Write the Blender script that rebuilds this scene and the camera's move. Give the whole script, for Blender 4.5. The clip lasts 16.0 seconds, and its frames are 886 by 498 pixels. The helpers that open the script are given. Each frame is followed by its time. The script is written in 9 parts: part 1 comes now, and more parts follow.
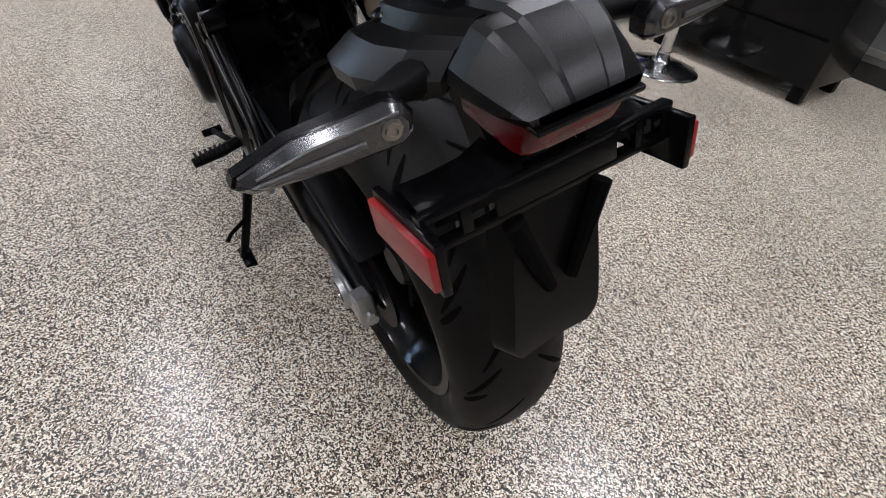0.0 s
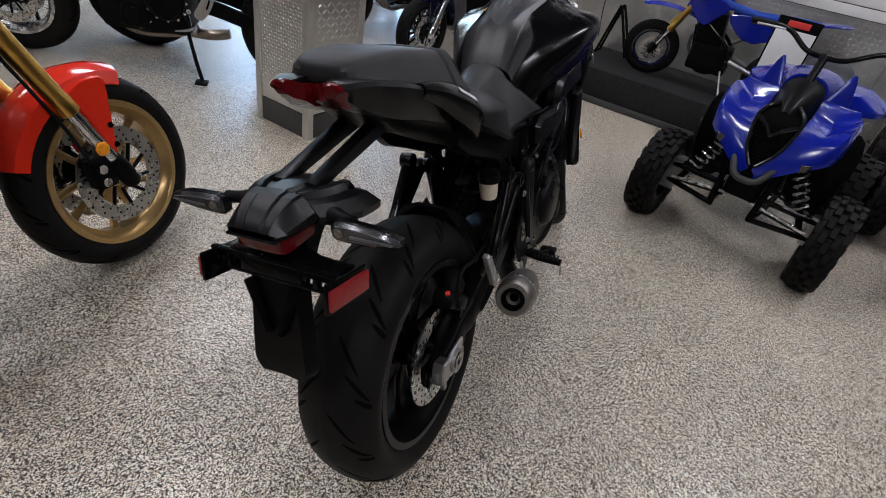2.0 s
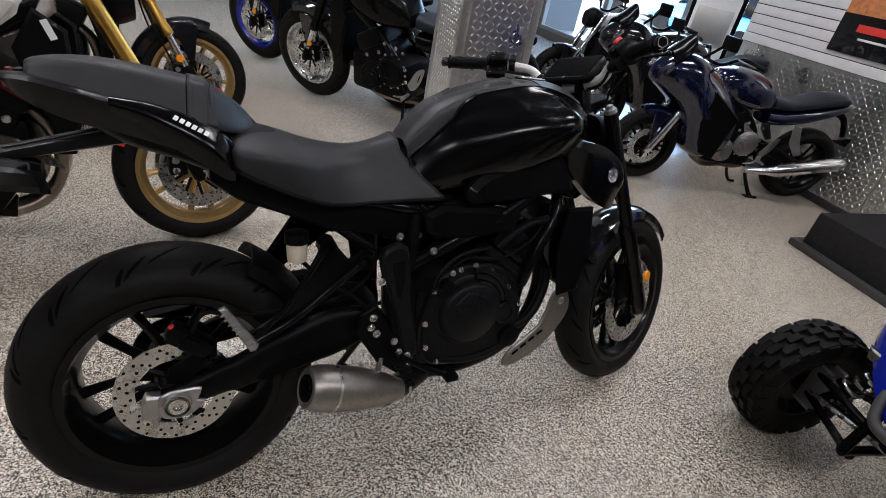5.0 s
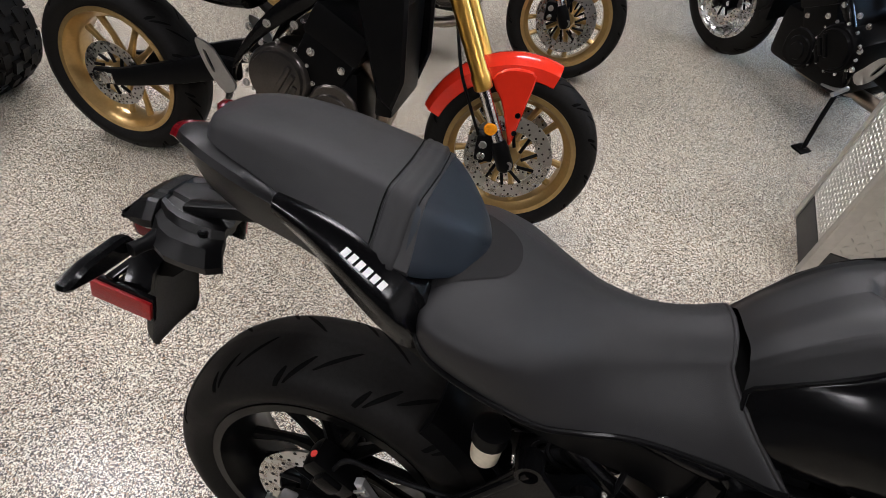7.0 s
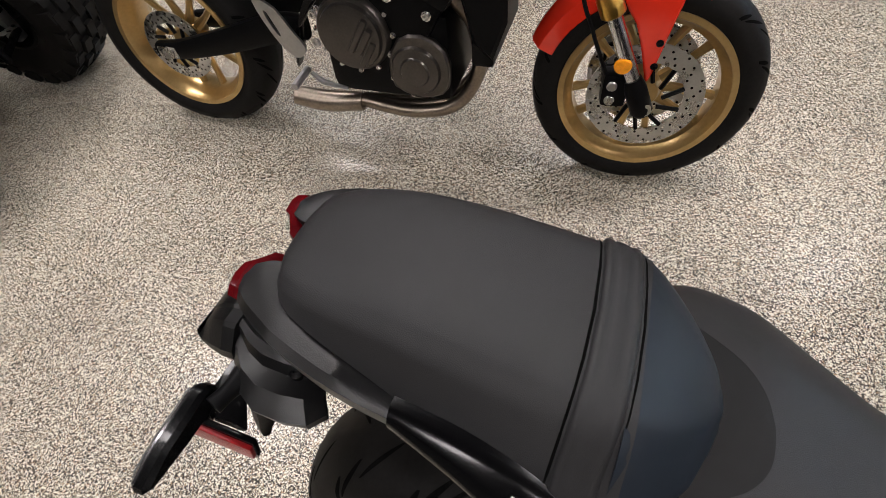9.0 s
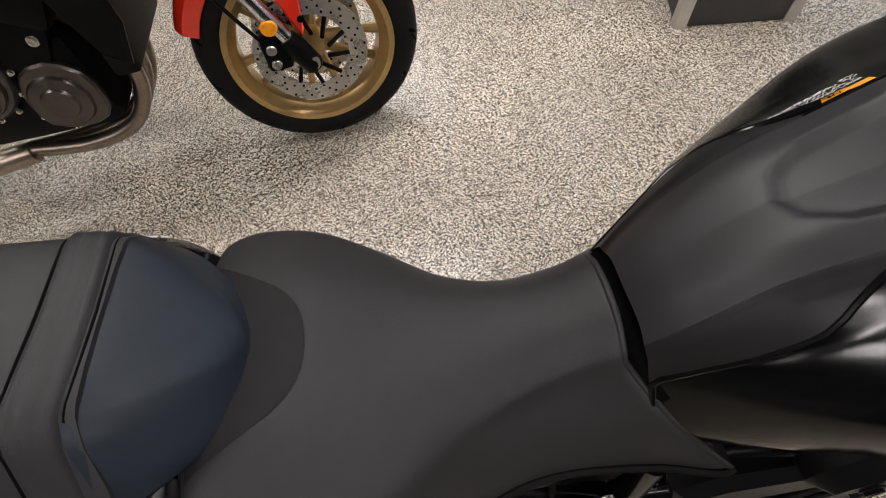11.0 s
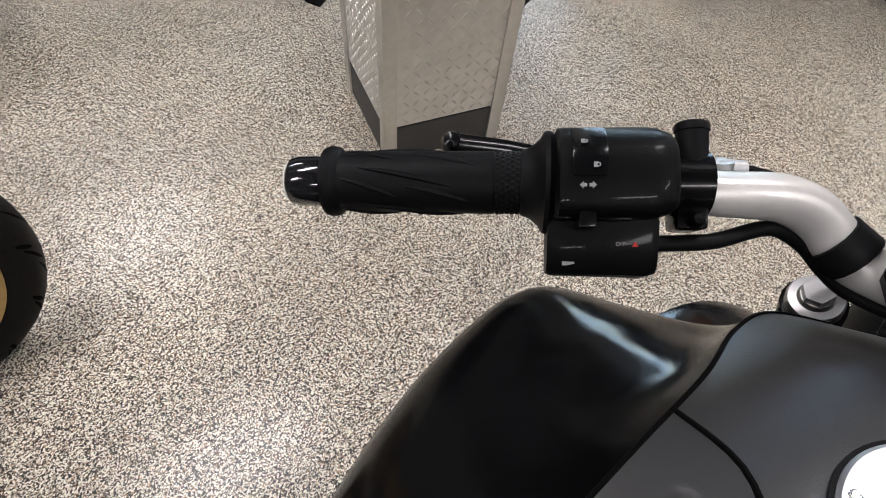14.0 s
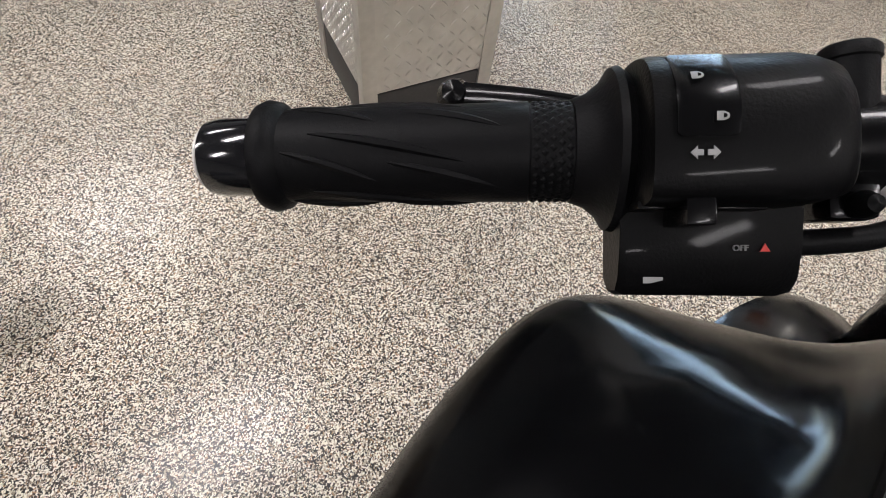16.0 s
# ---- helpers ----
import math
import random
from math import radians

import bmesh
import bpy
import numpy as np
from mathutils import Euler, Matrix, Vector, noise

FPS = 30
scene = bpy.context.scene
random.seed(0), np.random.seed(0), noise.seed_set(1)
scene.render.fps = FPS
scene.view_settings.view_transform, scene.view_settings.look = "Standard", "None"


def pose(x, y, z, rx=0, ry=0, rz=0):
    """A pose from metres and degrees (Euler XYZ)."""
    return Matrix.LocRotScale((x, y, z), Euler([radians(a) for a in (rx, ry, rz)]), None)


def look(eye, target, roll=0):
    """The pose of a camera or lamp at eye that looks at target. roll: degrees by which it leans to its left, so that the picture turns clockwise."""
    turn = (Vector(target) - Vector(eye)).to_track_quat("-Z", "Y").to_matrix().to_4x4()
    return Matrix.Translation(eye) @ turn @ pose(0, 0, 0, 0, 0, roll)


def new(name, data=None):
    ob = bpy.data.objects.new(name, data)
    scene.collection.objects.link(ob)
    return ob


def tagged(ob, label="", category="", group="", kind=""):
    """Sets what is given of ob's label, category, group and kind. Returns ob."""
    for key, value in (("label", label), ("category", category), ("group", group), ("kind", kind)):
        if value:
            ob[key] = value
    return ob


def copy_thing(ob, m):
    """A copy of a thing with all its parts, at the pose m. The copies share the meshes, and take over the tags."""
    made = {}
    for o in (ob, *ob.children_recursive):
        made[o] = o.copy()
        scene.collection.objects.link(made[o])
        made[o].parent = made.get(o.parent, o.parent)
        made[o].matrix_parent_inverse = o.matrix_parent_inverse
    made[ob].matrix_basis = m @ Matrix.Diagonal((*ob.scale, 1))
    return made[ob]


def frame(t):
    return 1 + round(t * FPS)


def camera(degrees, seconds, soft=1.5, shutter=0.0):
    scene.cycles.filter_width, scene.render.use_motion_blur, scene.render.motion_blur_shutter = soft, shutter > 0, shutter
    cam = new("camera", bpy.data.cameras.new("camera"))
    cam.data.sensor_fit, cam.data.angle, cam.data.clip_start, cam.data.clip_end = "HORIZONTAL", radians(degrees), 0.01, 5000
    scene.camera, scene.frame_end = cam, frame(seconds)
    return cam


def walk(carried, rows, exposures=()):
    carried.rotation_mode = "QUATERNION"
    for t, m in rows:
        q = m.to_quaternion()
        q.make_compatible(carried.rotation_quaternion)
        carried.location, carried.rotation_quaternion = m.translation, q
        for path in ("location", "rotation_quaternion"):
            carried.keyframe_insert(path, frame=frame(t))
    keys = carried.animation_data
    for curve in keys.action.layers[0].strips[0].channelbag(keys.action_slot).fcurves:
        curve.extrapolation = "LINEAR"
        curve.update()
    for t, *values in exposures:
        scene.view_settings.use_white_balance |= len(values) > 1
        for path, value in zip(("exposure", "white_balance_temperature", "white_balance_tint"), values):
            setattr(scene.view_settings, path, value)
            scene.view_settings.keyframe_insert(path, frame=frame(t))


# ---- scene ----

PATH = [
    (0, -0.559, 0.444, 0.904, 49.19, -6.42, -122.38),
    (0.5, -0.692, 0.331, 1.010, 47.75, -5.24, -104.30),
    (1, -0.826, 0.173, 1.115, 49.34, -6.47, -89.42),
    (1.5, -0.861, -0.027, 1.170, 51.57, -7.97, -76.48),
    (2, -0.826, -0.266, 1.225, 54.56, -9.55, -64.57),
    (2.5, -0.778, -0.483, 1.242, 56.62, -10.25, -55.10),
    (3, -0.678, -0.672, 1.243, 58.96, -10.68, -48.45),
    (3.2, -0.625, -0.726, 1.265, 59.27, -10.82, -45.92),
    (5.3, 0.123, -0.946, 1.290, 57.41, -9.87, -20.61),
    (5.5, 0.168, -0.905, 1.282, 56.29, -9.95, -16.93),
    (6, 0.273, -0.727, 1.301, 52.34, -9.48, -5.31),
    (6.5, 0.277, -0.538, 1.304, 47.85, -7.42, 6.17),
    (7, 0.228, -0.300, 1.353, 43.43, -4.71, 15.82),
    (7.5, 0.138, -0.108, 1.341, 39.59, -0.94, 21.84),
    (8, 0.040, -0.013, 1.348, 35.44, 3.44, 24.98),
    (8.2, 0.016, 0.023, 1.343, 34.48, 4.10, 24.33),
    (10.3, 0.251, 0.025, 1.318, 26.57, 7.58, 1.48),
    (10.5, 0.287, 0.030, 1.304, 26.11, 7.07, -1.71),
    (11, 0.378, 0.034, 1.294, 25.53, 4.66, -9.57),
    (11.5, 0.474, 0.034, 1.294, 25.80, 2.56, -16.25),
    (12, 0.544, 0.050, 1.285, 26.71, -0.70, -20.89),
    (12.5, 0.621, 0.136, 1.266, 27.16, -3.16, -24.49),
    (13, 0.676, 0.211, 1.237, 29.01, -4.09, -27.16),
    (13.5, 0.705, 0.266, 1.219, 32.52, -4.32, -30.27),
    (14, 0.741, 0.301, 1.178, 34.57, -4.28, -32.05),
    (14.5, 0.753, 0.322, 1.158, 35.35, -4.60, -32.89),
    (15, 0.769, 0.328, 1.118, 35.90, -4.88, -33.01),
    (15.5, 0.781, 0.339, 1.095, 34.82, -5.03, -32.98),
    (16, 0.776, 0.359, 1.103, 31.57, -4.60, -34.31),
]
cam = camera(81.0, 16.0, soft=0.7)
EXPOSURES = [(0.0, 0.06, 6050, 10), (0.5, -0.38, 6060, 10), (1.5, -0.46, 6080, 10), (3.0, -0.50, 6100, 10), (5.5, -0.24, 6230, 10), (6.0, -0.22, 6280, 10), (6.5, -0.1, 6280, 10), (8.0, 0.04, 6540, 10), (10.5, 0.0, 6670, 10), (11.5, 0.06, 6670, 10), (13.5, 0.04, 6390, 10), (15.0, -0.18, 6490, 10), (16.0, 0.02, 6490, 10)]
walk(cam, [(r[0], pose(*r[1:])) for r in PATH], EXPOSURES)

# ---- world, lights ----
scene.view_settings.exposure = 0.0
world = bpy.data.worlds.new("world")
scene.world = world
world.use_nodes = True
wn = world.node_tree.nodes
sky = wn.new("ShaderNodeTexSky")
sky.sky_type, sky.sun_disc, sky.sun_elevation, sky.sun_rotation = "NISHITA", False, radians(50), radians(270)
world.node_tree.links.new(sky.outputs[0], wn["Background"].inputs[0])
wn["Background"].inputs[1].default_value = 2.0

# the sun stands behind the shop and lights the car park alone
_sun = bpy.data.lights.new("sun", "SUN")
_sun.energy, _sun.angle, _sun.color = 5.0, radians(0.5), (1.0, 0.95, 0.88)
new("sun", _sun).matrix_world = look((-6.43, 0, 7.66), (0, 0, 0))

CEIL = 3.7


def area(name, m, sx, sy, watts, color):
    d = bpy.data.lights.new(name, "AREA")
    d.shape, d.size, d.size_y, d.energy, d.color = "RECTANGLE", sx, sy, watts, color
    ob = new(name, d)
    ob.matrix_world = m
    return ob


# fluorescent tubes under the ceiling, daylight in the shop window
TUBES = [(-2.6, -2.2), (-2.6, 0.6), (-2.6, 3.4), (0.1, -2.2), (0.05, 1.9), (0.1, 4.6), (2.7, -2.2), (2.7, 0.6), (2.7, 3.4)]
for tx, ty in TUBES:
    area("tube_light", pose(tx, ty, CEIL - 0.14), 1.25, 0.28, 51, (1.0, 0.955, 0.98))
area("window_light", look((5.9, 4.2, 2.35), (1.0, 1.9, 0.3)), 5.6, 0.9, 62, (0.68, 0.86, 1.0))

# ---- materials ----


def material(name, color, rough=0.5, metal=0.0, coat=0.0, noise_scale=0.0, spread=0.25, bump=0.0, bump_scale=None, rough_spread=0.0, emit=0.0, island=False):
    m = bpy.data.materials.new(name)
    m.use_nodes = True
    nt = m.node_tree
    b = nt.nodes["Principled BSDF"]
    b.inputs["Base Color"].default_value = (*color, 1)
    b.inputs["Roughness"].default_value, b.inputs["Metallic"].default_value = rough, metal
    b.inputs["Coat Weight"].default_value = coat
    b.inputs["Specular IOR Level"].default_value = 0.5 if max(color) > 0.03 or coat >= 0.5 else 0.08
    b.inputs["Coat Roughness"].default_value = 0.08
    tc = nt.nodes.new("ShaderNodeTexCoord")
    if noise_scale:
        n1, n2 = nt.nodes.new("ShaderNodeTexNoise"), nt.nodes.new("ShaderNodeTexNoise")
        n1.inputs["Scale"].default_value, n2.inputs["Scale"].default_value = noise_scale, noise_scale * 9
        n1.inputs["Detail"].default_value = n2.inputs["Detail"].default_value = 4
        mix = nt.nodes.new("ShaderNodeMath")
        mix.operation = "ADD"
        ramp = nt.nodes.new("ShaderNodeMapRange")
        ramp.inputs[1].default_value, ramp.inputs[2].default_value = 0.6, 1.4
        ramp.inputs[3].default_value, ramp.inputs[4].default_value = 1 - spread, 1 + spread
        mul = nt.nodes.new("ShaderNodeVectorMath")
        mul.operation = "SCALE"
        mul.inputs[0].default_value = color
        for n in (n1, n2):
            nt.links.new(tc.outputs["Object"], n.inputs["Vector"])
        nt.links.new(n1.outputs["Fac"], mix.inputs[0])
        nt.links.new(n2.outputs["Fac"], mix.inputs[1])
        nt.links.new(mix.outputs[0], ramp.inputs[0])
        nt.links.new(ramp.outputs[0], mul.inputs["Scale"])
        nt.links.new(mul.outputs[0], b.inputs["Base Color"])
        if rough_spread:
            r2 = nt.nodes.new("ShaderNodeMapRange")
            r2.inputs[1].default_value, r2.inputs[2].default_value = 0.3, 0.7
            r2.inputs[3].default_value, r2.inputs[4].default_value = rough - rough_spread, rough + rough_spread
            nt.links.new(n1.outputs["Fac"], r2.inputs[0])
            nt.links.new(r2.outputs[0], b.inputs["Roughness"])
    if bump:
        n3 = nt.nodes.new("ShaderNodeTexNoise")
        n3.inputs["Scale"].default_value, n3.inputs["Detail"].default_value = bump_scale or 300, 3
        bp = nt.nodes.new("ShaderNodeBump")
        bp.inputs["Strength"].default_value, bp.inputs["Distance"].default_value = bump, 0.002
        nt.links.new(tc.outputs["Object"], n3.inputs["Vector"])
        nt.links.new(n3.outputs["Fac"], bp.inputs["Height"])
        nt.links.new(bp.outputs[0], b.inputs["Normal"])
    if emit:
        b.inputs["Emission Color"].default_value = (*color, 1)
        b.inputs["Emission Strength"].default_value = emit
    return m


def flake_floor():
    m = bpy.data.materials.new("flake_floor")
    m.use_nodes = True
    nt = m.node_tree
    b = nt.nodes["Principled BSDF"]
    tc = nt.nodes.new("ShaderNodeTexCoord")
    warp = nt.nodes.new("ShaderNodeTexNoise")
    warp.inputs["Scale"].default_value = 90
    mixv = nt.nodes.new("ShaderNodeVectorMath")
    mixv.operation = "MULTIPLY_ADD"
    mixv.inputs[1].default_value = (0.006, 0.006, 0.006)
    vor = nt.nodes.new("ShaderNodeTexVoronoi")
    vor.inputs["Scale"].default_value = 360
    vor.inputs["Randomness"].default_value = 1.0
    sep = nt.nodes.new("ShaderNodeSeparateColor")
    ramp = nt.nodes.new("ShaderNodeValToRGB")
    ramp.color_ramp.interpolation = "CONSTANT"
    stops = [(0.0, (0.010, 0.007, 0.005)), (0.27, (0.085, 0.056, 0.036)), (0.39, (0.30, 0.238, 0.166)), (0.49, (0.55, 0.475, 0.355)), (0.65, (0.88, 0.825, 0.69)), (0.95, (0.38, 0.235, 0.13))]
    els = ramp.color_ramp.elements
    els[0].position, els[0].color = stops[0][0], (*stops[0][1], 1)
    els[1].position, els[1].color = stops[1][0], (*stops[1][1], 1)
    for p, c in stops[2:]:
        e = els.new(p)
        e.color = (*c, 1)
    big = nt.nodes.new("ShaderNodeTexNoise")
    big.inputs["Scale"].default_value, big.inputs["Detail"].default_value = 1.1, 5
    rng = nt.nodes.new("ShaderNodeMapRange")
    rng.inputs[1].default_value, rng.inputs[2].default_value = 0.3, 0.7
    rng.inputs[3].default_value, rng.inputs[4].default_value = 0.82, 1.1
    # sparse dark scuffs and chips
    scf = nt.nodes.new("ShaderNodeTexNoise")
    scf.inputs["Scale"].default_value, scf.inputs["Detail"].default_value = 26, 2
    sr = nt.nodes.new("ShaderNodeMapRange")
    sr.inputs[1].default_value, sr.inputs[2].default_value = 0.735, 0.76
    sr.inputs[3].default_value, sr.inputs[4].default_value = 1.0, 0.3
    m1 = nt.nodes.new("ShaderNodeMath")
    m1.operation = "MULTIPLY"
    sc = nt.nodes.new("ShaderNodeVectorMath")
    sc.operation = "SCALE"
    L = nt.links.new
    L(tc.outputs["Object"], warp.inputs["Vector"])
    L(warp.outputs["Color"], mixv.inputs[0])
    L(tc.outputs["Object"], mixv.inputs[2])
    L(mixv.outputs[0], vor.inputs["Vector"])
    L(vor.outputs["Color"], sep.inputs[0])
    L(sep.outputs[0], ramp.inputs[0])
    L(tc.outputs["Object"], big.inputs["Vector"])
    L(big.outputs["Fac"], rng.inputs[0])
    L(tc.outputs["Object"], scf.inputs["Vector"])
    L(scf.outputs["Fac"], sr.inputs[0])
    L(rng.outputs[0], m1.inputs[0])
    L(sr.outputs[0], m1.inputs[1])
    L(ramp.outputs[0], sc.inputs[0])
    L(m1.outputs[0], sc.inputs["Scale"])
    L(sc.outputs[0], b.inputs["Base Color"])
    bp = nt.nodes.new("ShaderNodeBump")
    bp.inputs["Strength"].default_value, bp.inputs["Distance"].default_value = 0.3, 0.0012
    L(sep.outputs[1], bp.inputs["Height"])
    L(bp.outputs[0], b.inputs["Normal"])
    b.inputs["Roughness"].default_value = 0.42
    b.inputs["Coat Weight"].default_value = 0.36
    b.inputs["Coat Roughness"].default_value = 0.22
    bp2 = nt.nodes.new("ShaderNodeBump")
    bp2.inputs["Strength"].default_value, bp2.inputs["Distance"].default_value = 0.25, 0.0012
    L(warp.outputs["Fac"], bp2.inputs["Height"])
    L(bp2.outputs[0], b.inputs["Coat Normal"])
    return m


M_FLOOR = flake_floor()
M_SATIN = material("satin_black_paint", (0.003, 0.003, 0.0033), 0.27, 0, 0.16, 3, 0.2, 0.02, 500)
M_FLANK = material("satin_black_bodywork", (0.0022, 0.0022, 0.0025), 0.18, 0, 0, 3, 0.2, 0.015, 500)
M_FLANK.node_tree.nodes["Principled BSDF"].inputs["Specular IOR Level"].default_value = 0.25
M_GLOSS = material("gloss_black_paint", (0.008, 0.008, 0.009), 0.12, 0, 0.6, 4, 0.2)
M_PLASTIC = material("black_grained_plastic", (0.0022, 0.0022, 0.0024), 0.46, 0, 0.05, 20, 0.2, 0.12, 900)
M_TANKPAD = material("matt_grey_plastic", (0.0195, 0.0193, 0.0200), 0.44, 0, 0, 8, 0.15, 0.1, 1100)
M_TANKPAD.node_tree.nodes["Principled BSDF"].inputs["Specular IOR Level"].default_value = 0.42
M_VINYL = material("seat_vinyl", (0.0165, 0.0162, 0.0170), 0.47, 0, 0, 6, 0.15, 0.22, 1300, 0.06)
M_VINYL.node_tree.nodes["Principled BSDF"].inputs["Specular IOR Level"].default_value = 0.32
# blue of the window's reflection is put into this smooth vinyl's colour
M_VINYL2 = material("smooth_vinyl_window_blue", (0.0130, 0.0178, 0.0245), 0.42, 0, 0, 6, 0.15, 0.12, 1600)
M_INSET = material("seat_inset_vinyl", (0.012, 0.0115, 0.0118), 0.6, 0, 0, 6, 0.15, 0.1, 1600)
for _m, _s in ((M_VINYL2, 0.25), (M_INSET, 0.15)):
    _m.node_tree.nodes["Principled BSDF"].inputs["Specular IOR Level"].default_value = _s
M_COVERBLK = material("matt_black_cover_plastic", (0.0034, 0.0034, 0.0036), 0.33, 0, 0, 8, 0.15, 0.12, 900)
M_COVERBLK.node_tree.nodes["Principled BSDF"].inputs["Specular IOR Level"].default_value = 0.34
M_RUBBER = material("tyre_rubber", (0.0095, 0.0088, 0.0082), 0.52, 0, 0, 14, 0.25, 0.1, 400, 0.08)
M_GRIP = material("grip_rubber", (0.005, 0.005, 0.0054), 0.46, 0, 0, 30, 0.2, 0.1, 900)
# shade of grooves, gaps and openings put into one near-black; black print too
M_GROOVE = material("near_black", (0.0012, 0.0012, 0.0012), 0.9)
M_RIM = material("black_rim_paint", (0.003, 0.003, 0.003), 0.3, 0, 0.2, 9, 0.2)
M_CAST = material("black_cast_metal", (0.0035, 0.0035, 0.0037), 0.4, 0.15, 0, 25, 0.3, 0.15, 350)
M_STEEL = material("machined_steel", (0.55, 0.54, 0.52), 0.28, 1, 0, 30, 0.15, 0.04, 300, 0.08)
M_ALU = material("brushed_aluminium", (0.42, 0.415, 0.41), 0.40, 1, 0, 12, 0.1, 0.05, 600, 0.06)
M_SILVER = material("silver_bar_paint", (0.62, 0.60, 0.57), 0.38, 0.35, 0.1, 10, 0.06, 0.04, 700)
M_CHROME = material("chrome", (0.70, 0.70, 0.70), 0.17, 1, 0, 5, 0.06)
M_CAN = material("satin_muffler_steel", (0.27, 0.25, 0.225), 0.40, 0.9, 0, 14, 0.2, 0.05, 400)
M_TITAN = material("heated_exhaust_steel", (0.30, 0.25, 0.20), 0.36, 1, 0, 16, 0.25)
M_REDLENS = material("red_lens", (0.085, 0.002, 0.004), 0.16, 0, 0, 60, 0.25)
M_REDLENS.node_tree.nodes["Principled BSDF"].inputs["Specular IOR Level"].default_value = 0.25
M_REFLECT = material("red_reflector", (0.24, 0.005, 0.007), 0.3, 0, 0.1, 150, 0.35, 0.3, 700)
M_CLEAR = material("smoked_clear_lens", (0.075, 0.075, 0.078), 0.22, 0.7, 0.25, 90, 0.2)
M_COVER = material("dark_engine_paint", (0.0105, 0.0105, 0.011), 0.36, 0.35, 0, 25, 0.25, 0.12, 350)
M_CLEARIN = material("lens_reflector_strip", (0.11, 0.11, 0.11), 0.32, 0.5, 0, 200, 0.4, 0.4, 900)
M_AMBER = material("amber_reflector", (0.85, 0.30, 0.01), 0.2, 0, 0.4, 90, 0.3, 0.3, 700)
M_GREYPRINT = material("grey_print", (0.22, 0.22, 0.22), 0.5)
M_WHITE = material("white_print", (0.75, 0.75, 0.74), 0.5)
M_ORANGE = material("orange_print", (0.85, 0.33, 0.02), 0.5)
M_REDPRINT = material("red_print", (0.7, 0.04, 0.03), 0.5)
M_RESV = material("cloudy_reservoir_plastic", (0.62, 0.55, 0.42), 0.4, 0, 0, 20, 0.15)
M_GLASSBLK = material("black_glass", (0.003, 0.003, 0.0035), 0.2, 0, 0.05)
M_BLUEALU = material("blue_anodised", (0.02, 0.16, 0.42), 0.3, 0.8)
M_GOLD = material("gold_anodised", (0.62, 0.36, 0.08), 0.28, 1, 0, 30, 0.15, 0.04, 200)
M_GOLDRIM = material("gold_rim_paint", (0.50, 0.34, 0.14), 0.28, 0.75, 0.3, 10, 0.12)
M_REDPAINT = material("red_gloss_paint", (0.72, 0.03, 0.012), 0.16, 0, 0.8, 4, 0.06)
M_WHITEPAINT = material("white_gloss_paint", (0.70, 0.68, 0.64), 0.18, 0, 0.7, 4, 0.06)
M_BLUEPAINT = material("blue_gloss_plastic", (0.004, 0.012, 0.25), 0.2, 0, 0.5, 5, 0.15)
M_NAVY = material("navy_gloss_paint", (0.003, 0.005, 0.022), 0.14, 0, 0.8, 5, 0.2)
M_ENGINE = material("bronze_grey_engine_metal", (0.085, 0.077, 0.070), 0.30, 0.9, 0, 20, 0.2, 0.08, 300)
M_CARPET = material("black_platform_carpet", (0.022, 0.021, 0.021), 0.9, 0, 0, 40, 0.35, 0.5, 700)
M_SLAT = material("white_slat_panel", (0.72, 0.71, 0.69), 0.42, 0, 0.1, 2.5, 0.06, 0.04, 120)
M_WALL = material("painted_wall", (0.16, 0.16, 0.155), 0.7, 0, 0, 2, 0.08, 0.1, 90)
M_CEIL = material("ceiling_board", (0.035, 0.035, 0.036), 0.85, 0, 0, 3, 0.1, 0.2, 60)
M_KICK = material("dark_kick_rubber", (0.035, 0.034, 0.033), 0.55, 0, 0, 12, 0.25, 0.1, 200)
M_PLATE = material("tread_plate_metal", (0.60, 0.59, 0.56), 0.36, 1, 0, 3, 0.14, 0.05, 500, 0.1)
M_TRIM = material("aluminium_trim", (0.56, 0.55, 0.52), 0.4, 0.9, 0, 6, 0.1, 0.03, 500)
M_FRAME = material("window_frame_paint", (0.30, 0.31, 0.31), 0.5, 0, 0, 6, 0.1)
M_TUBE = material("lit_tube", (1.0, 0.95, 0.87), 0.5, emit=9.0)
M_FIXTURE = material("white_fixture_metal", (0.7, 0.7, 0.68), 0.4, 0, 0, 5, 0.05)
M_ASPHALT = material("asphalt", (0.30, 0.30, 0.295), 0.9, 0, 0, 2, 0.2, 0.3, 60)
M_CARBLUE = material("car_blue", (0.10, 0.30, 0.62), 0.2, 0, 0.6, 3, 0.06)
M_SUNSET = material("orange_print_paper", (0.55, 0.20, 0.07), 0.5, 0, 0, 3, 0.5)
M_BLUECLOTH = material("blue_cloth", (0.008, 0.05, 0.33), 0.8, 0, 0, 20, 0.15, 0.2, 500)
M_PAPER = material("white_tag_card", (0.78, 0.77, 0.74), 0.7, 0, 0, 6, 0.04)
M_PANE = bpy.data.materials.new("window_glass")
M_PANE.use_nodes = True
_b = M_PANE.node_tree.nodes["Principled BSDF"]
_b.inputs["Base Color"].default_value, _b.inputs["Roughness"].default_value = (1, 1, 1, 1), 0.0
_b.inputs["Transmission Weight"].default_value, _b.inputs["IOR"].default_value = 1.0, 1.02

# ---- mesh tools ----


def vec(p):
    return Vector(p)


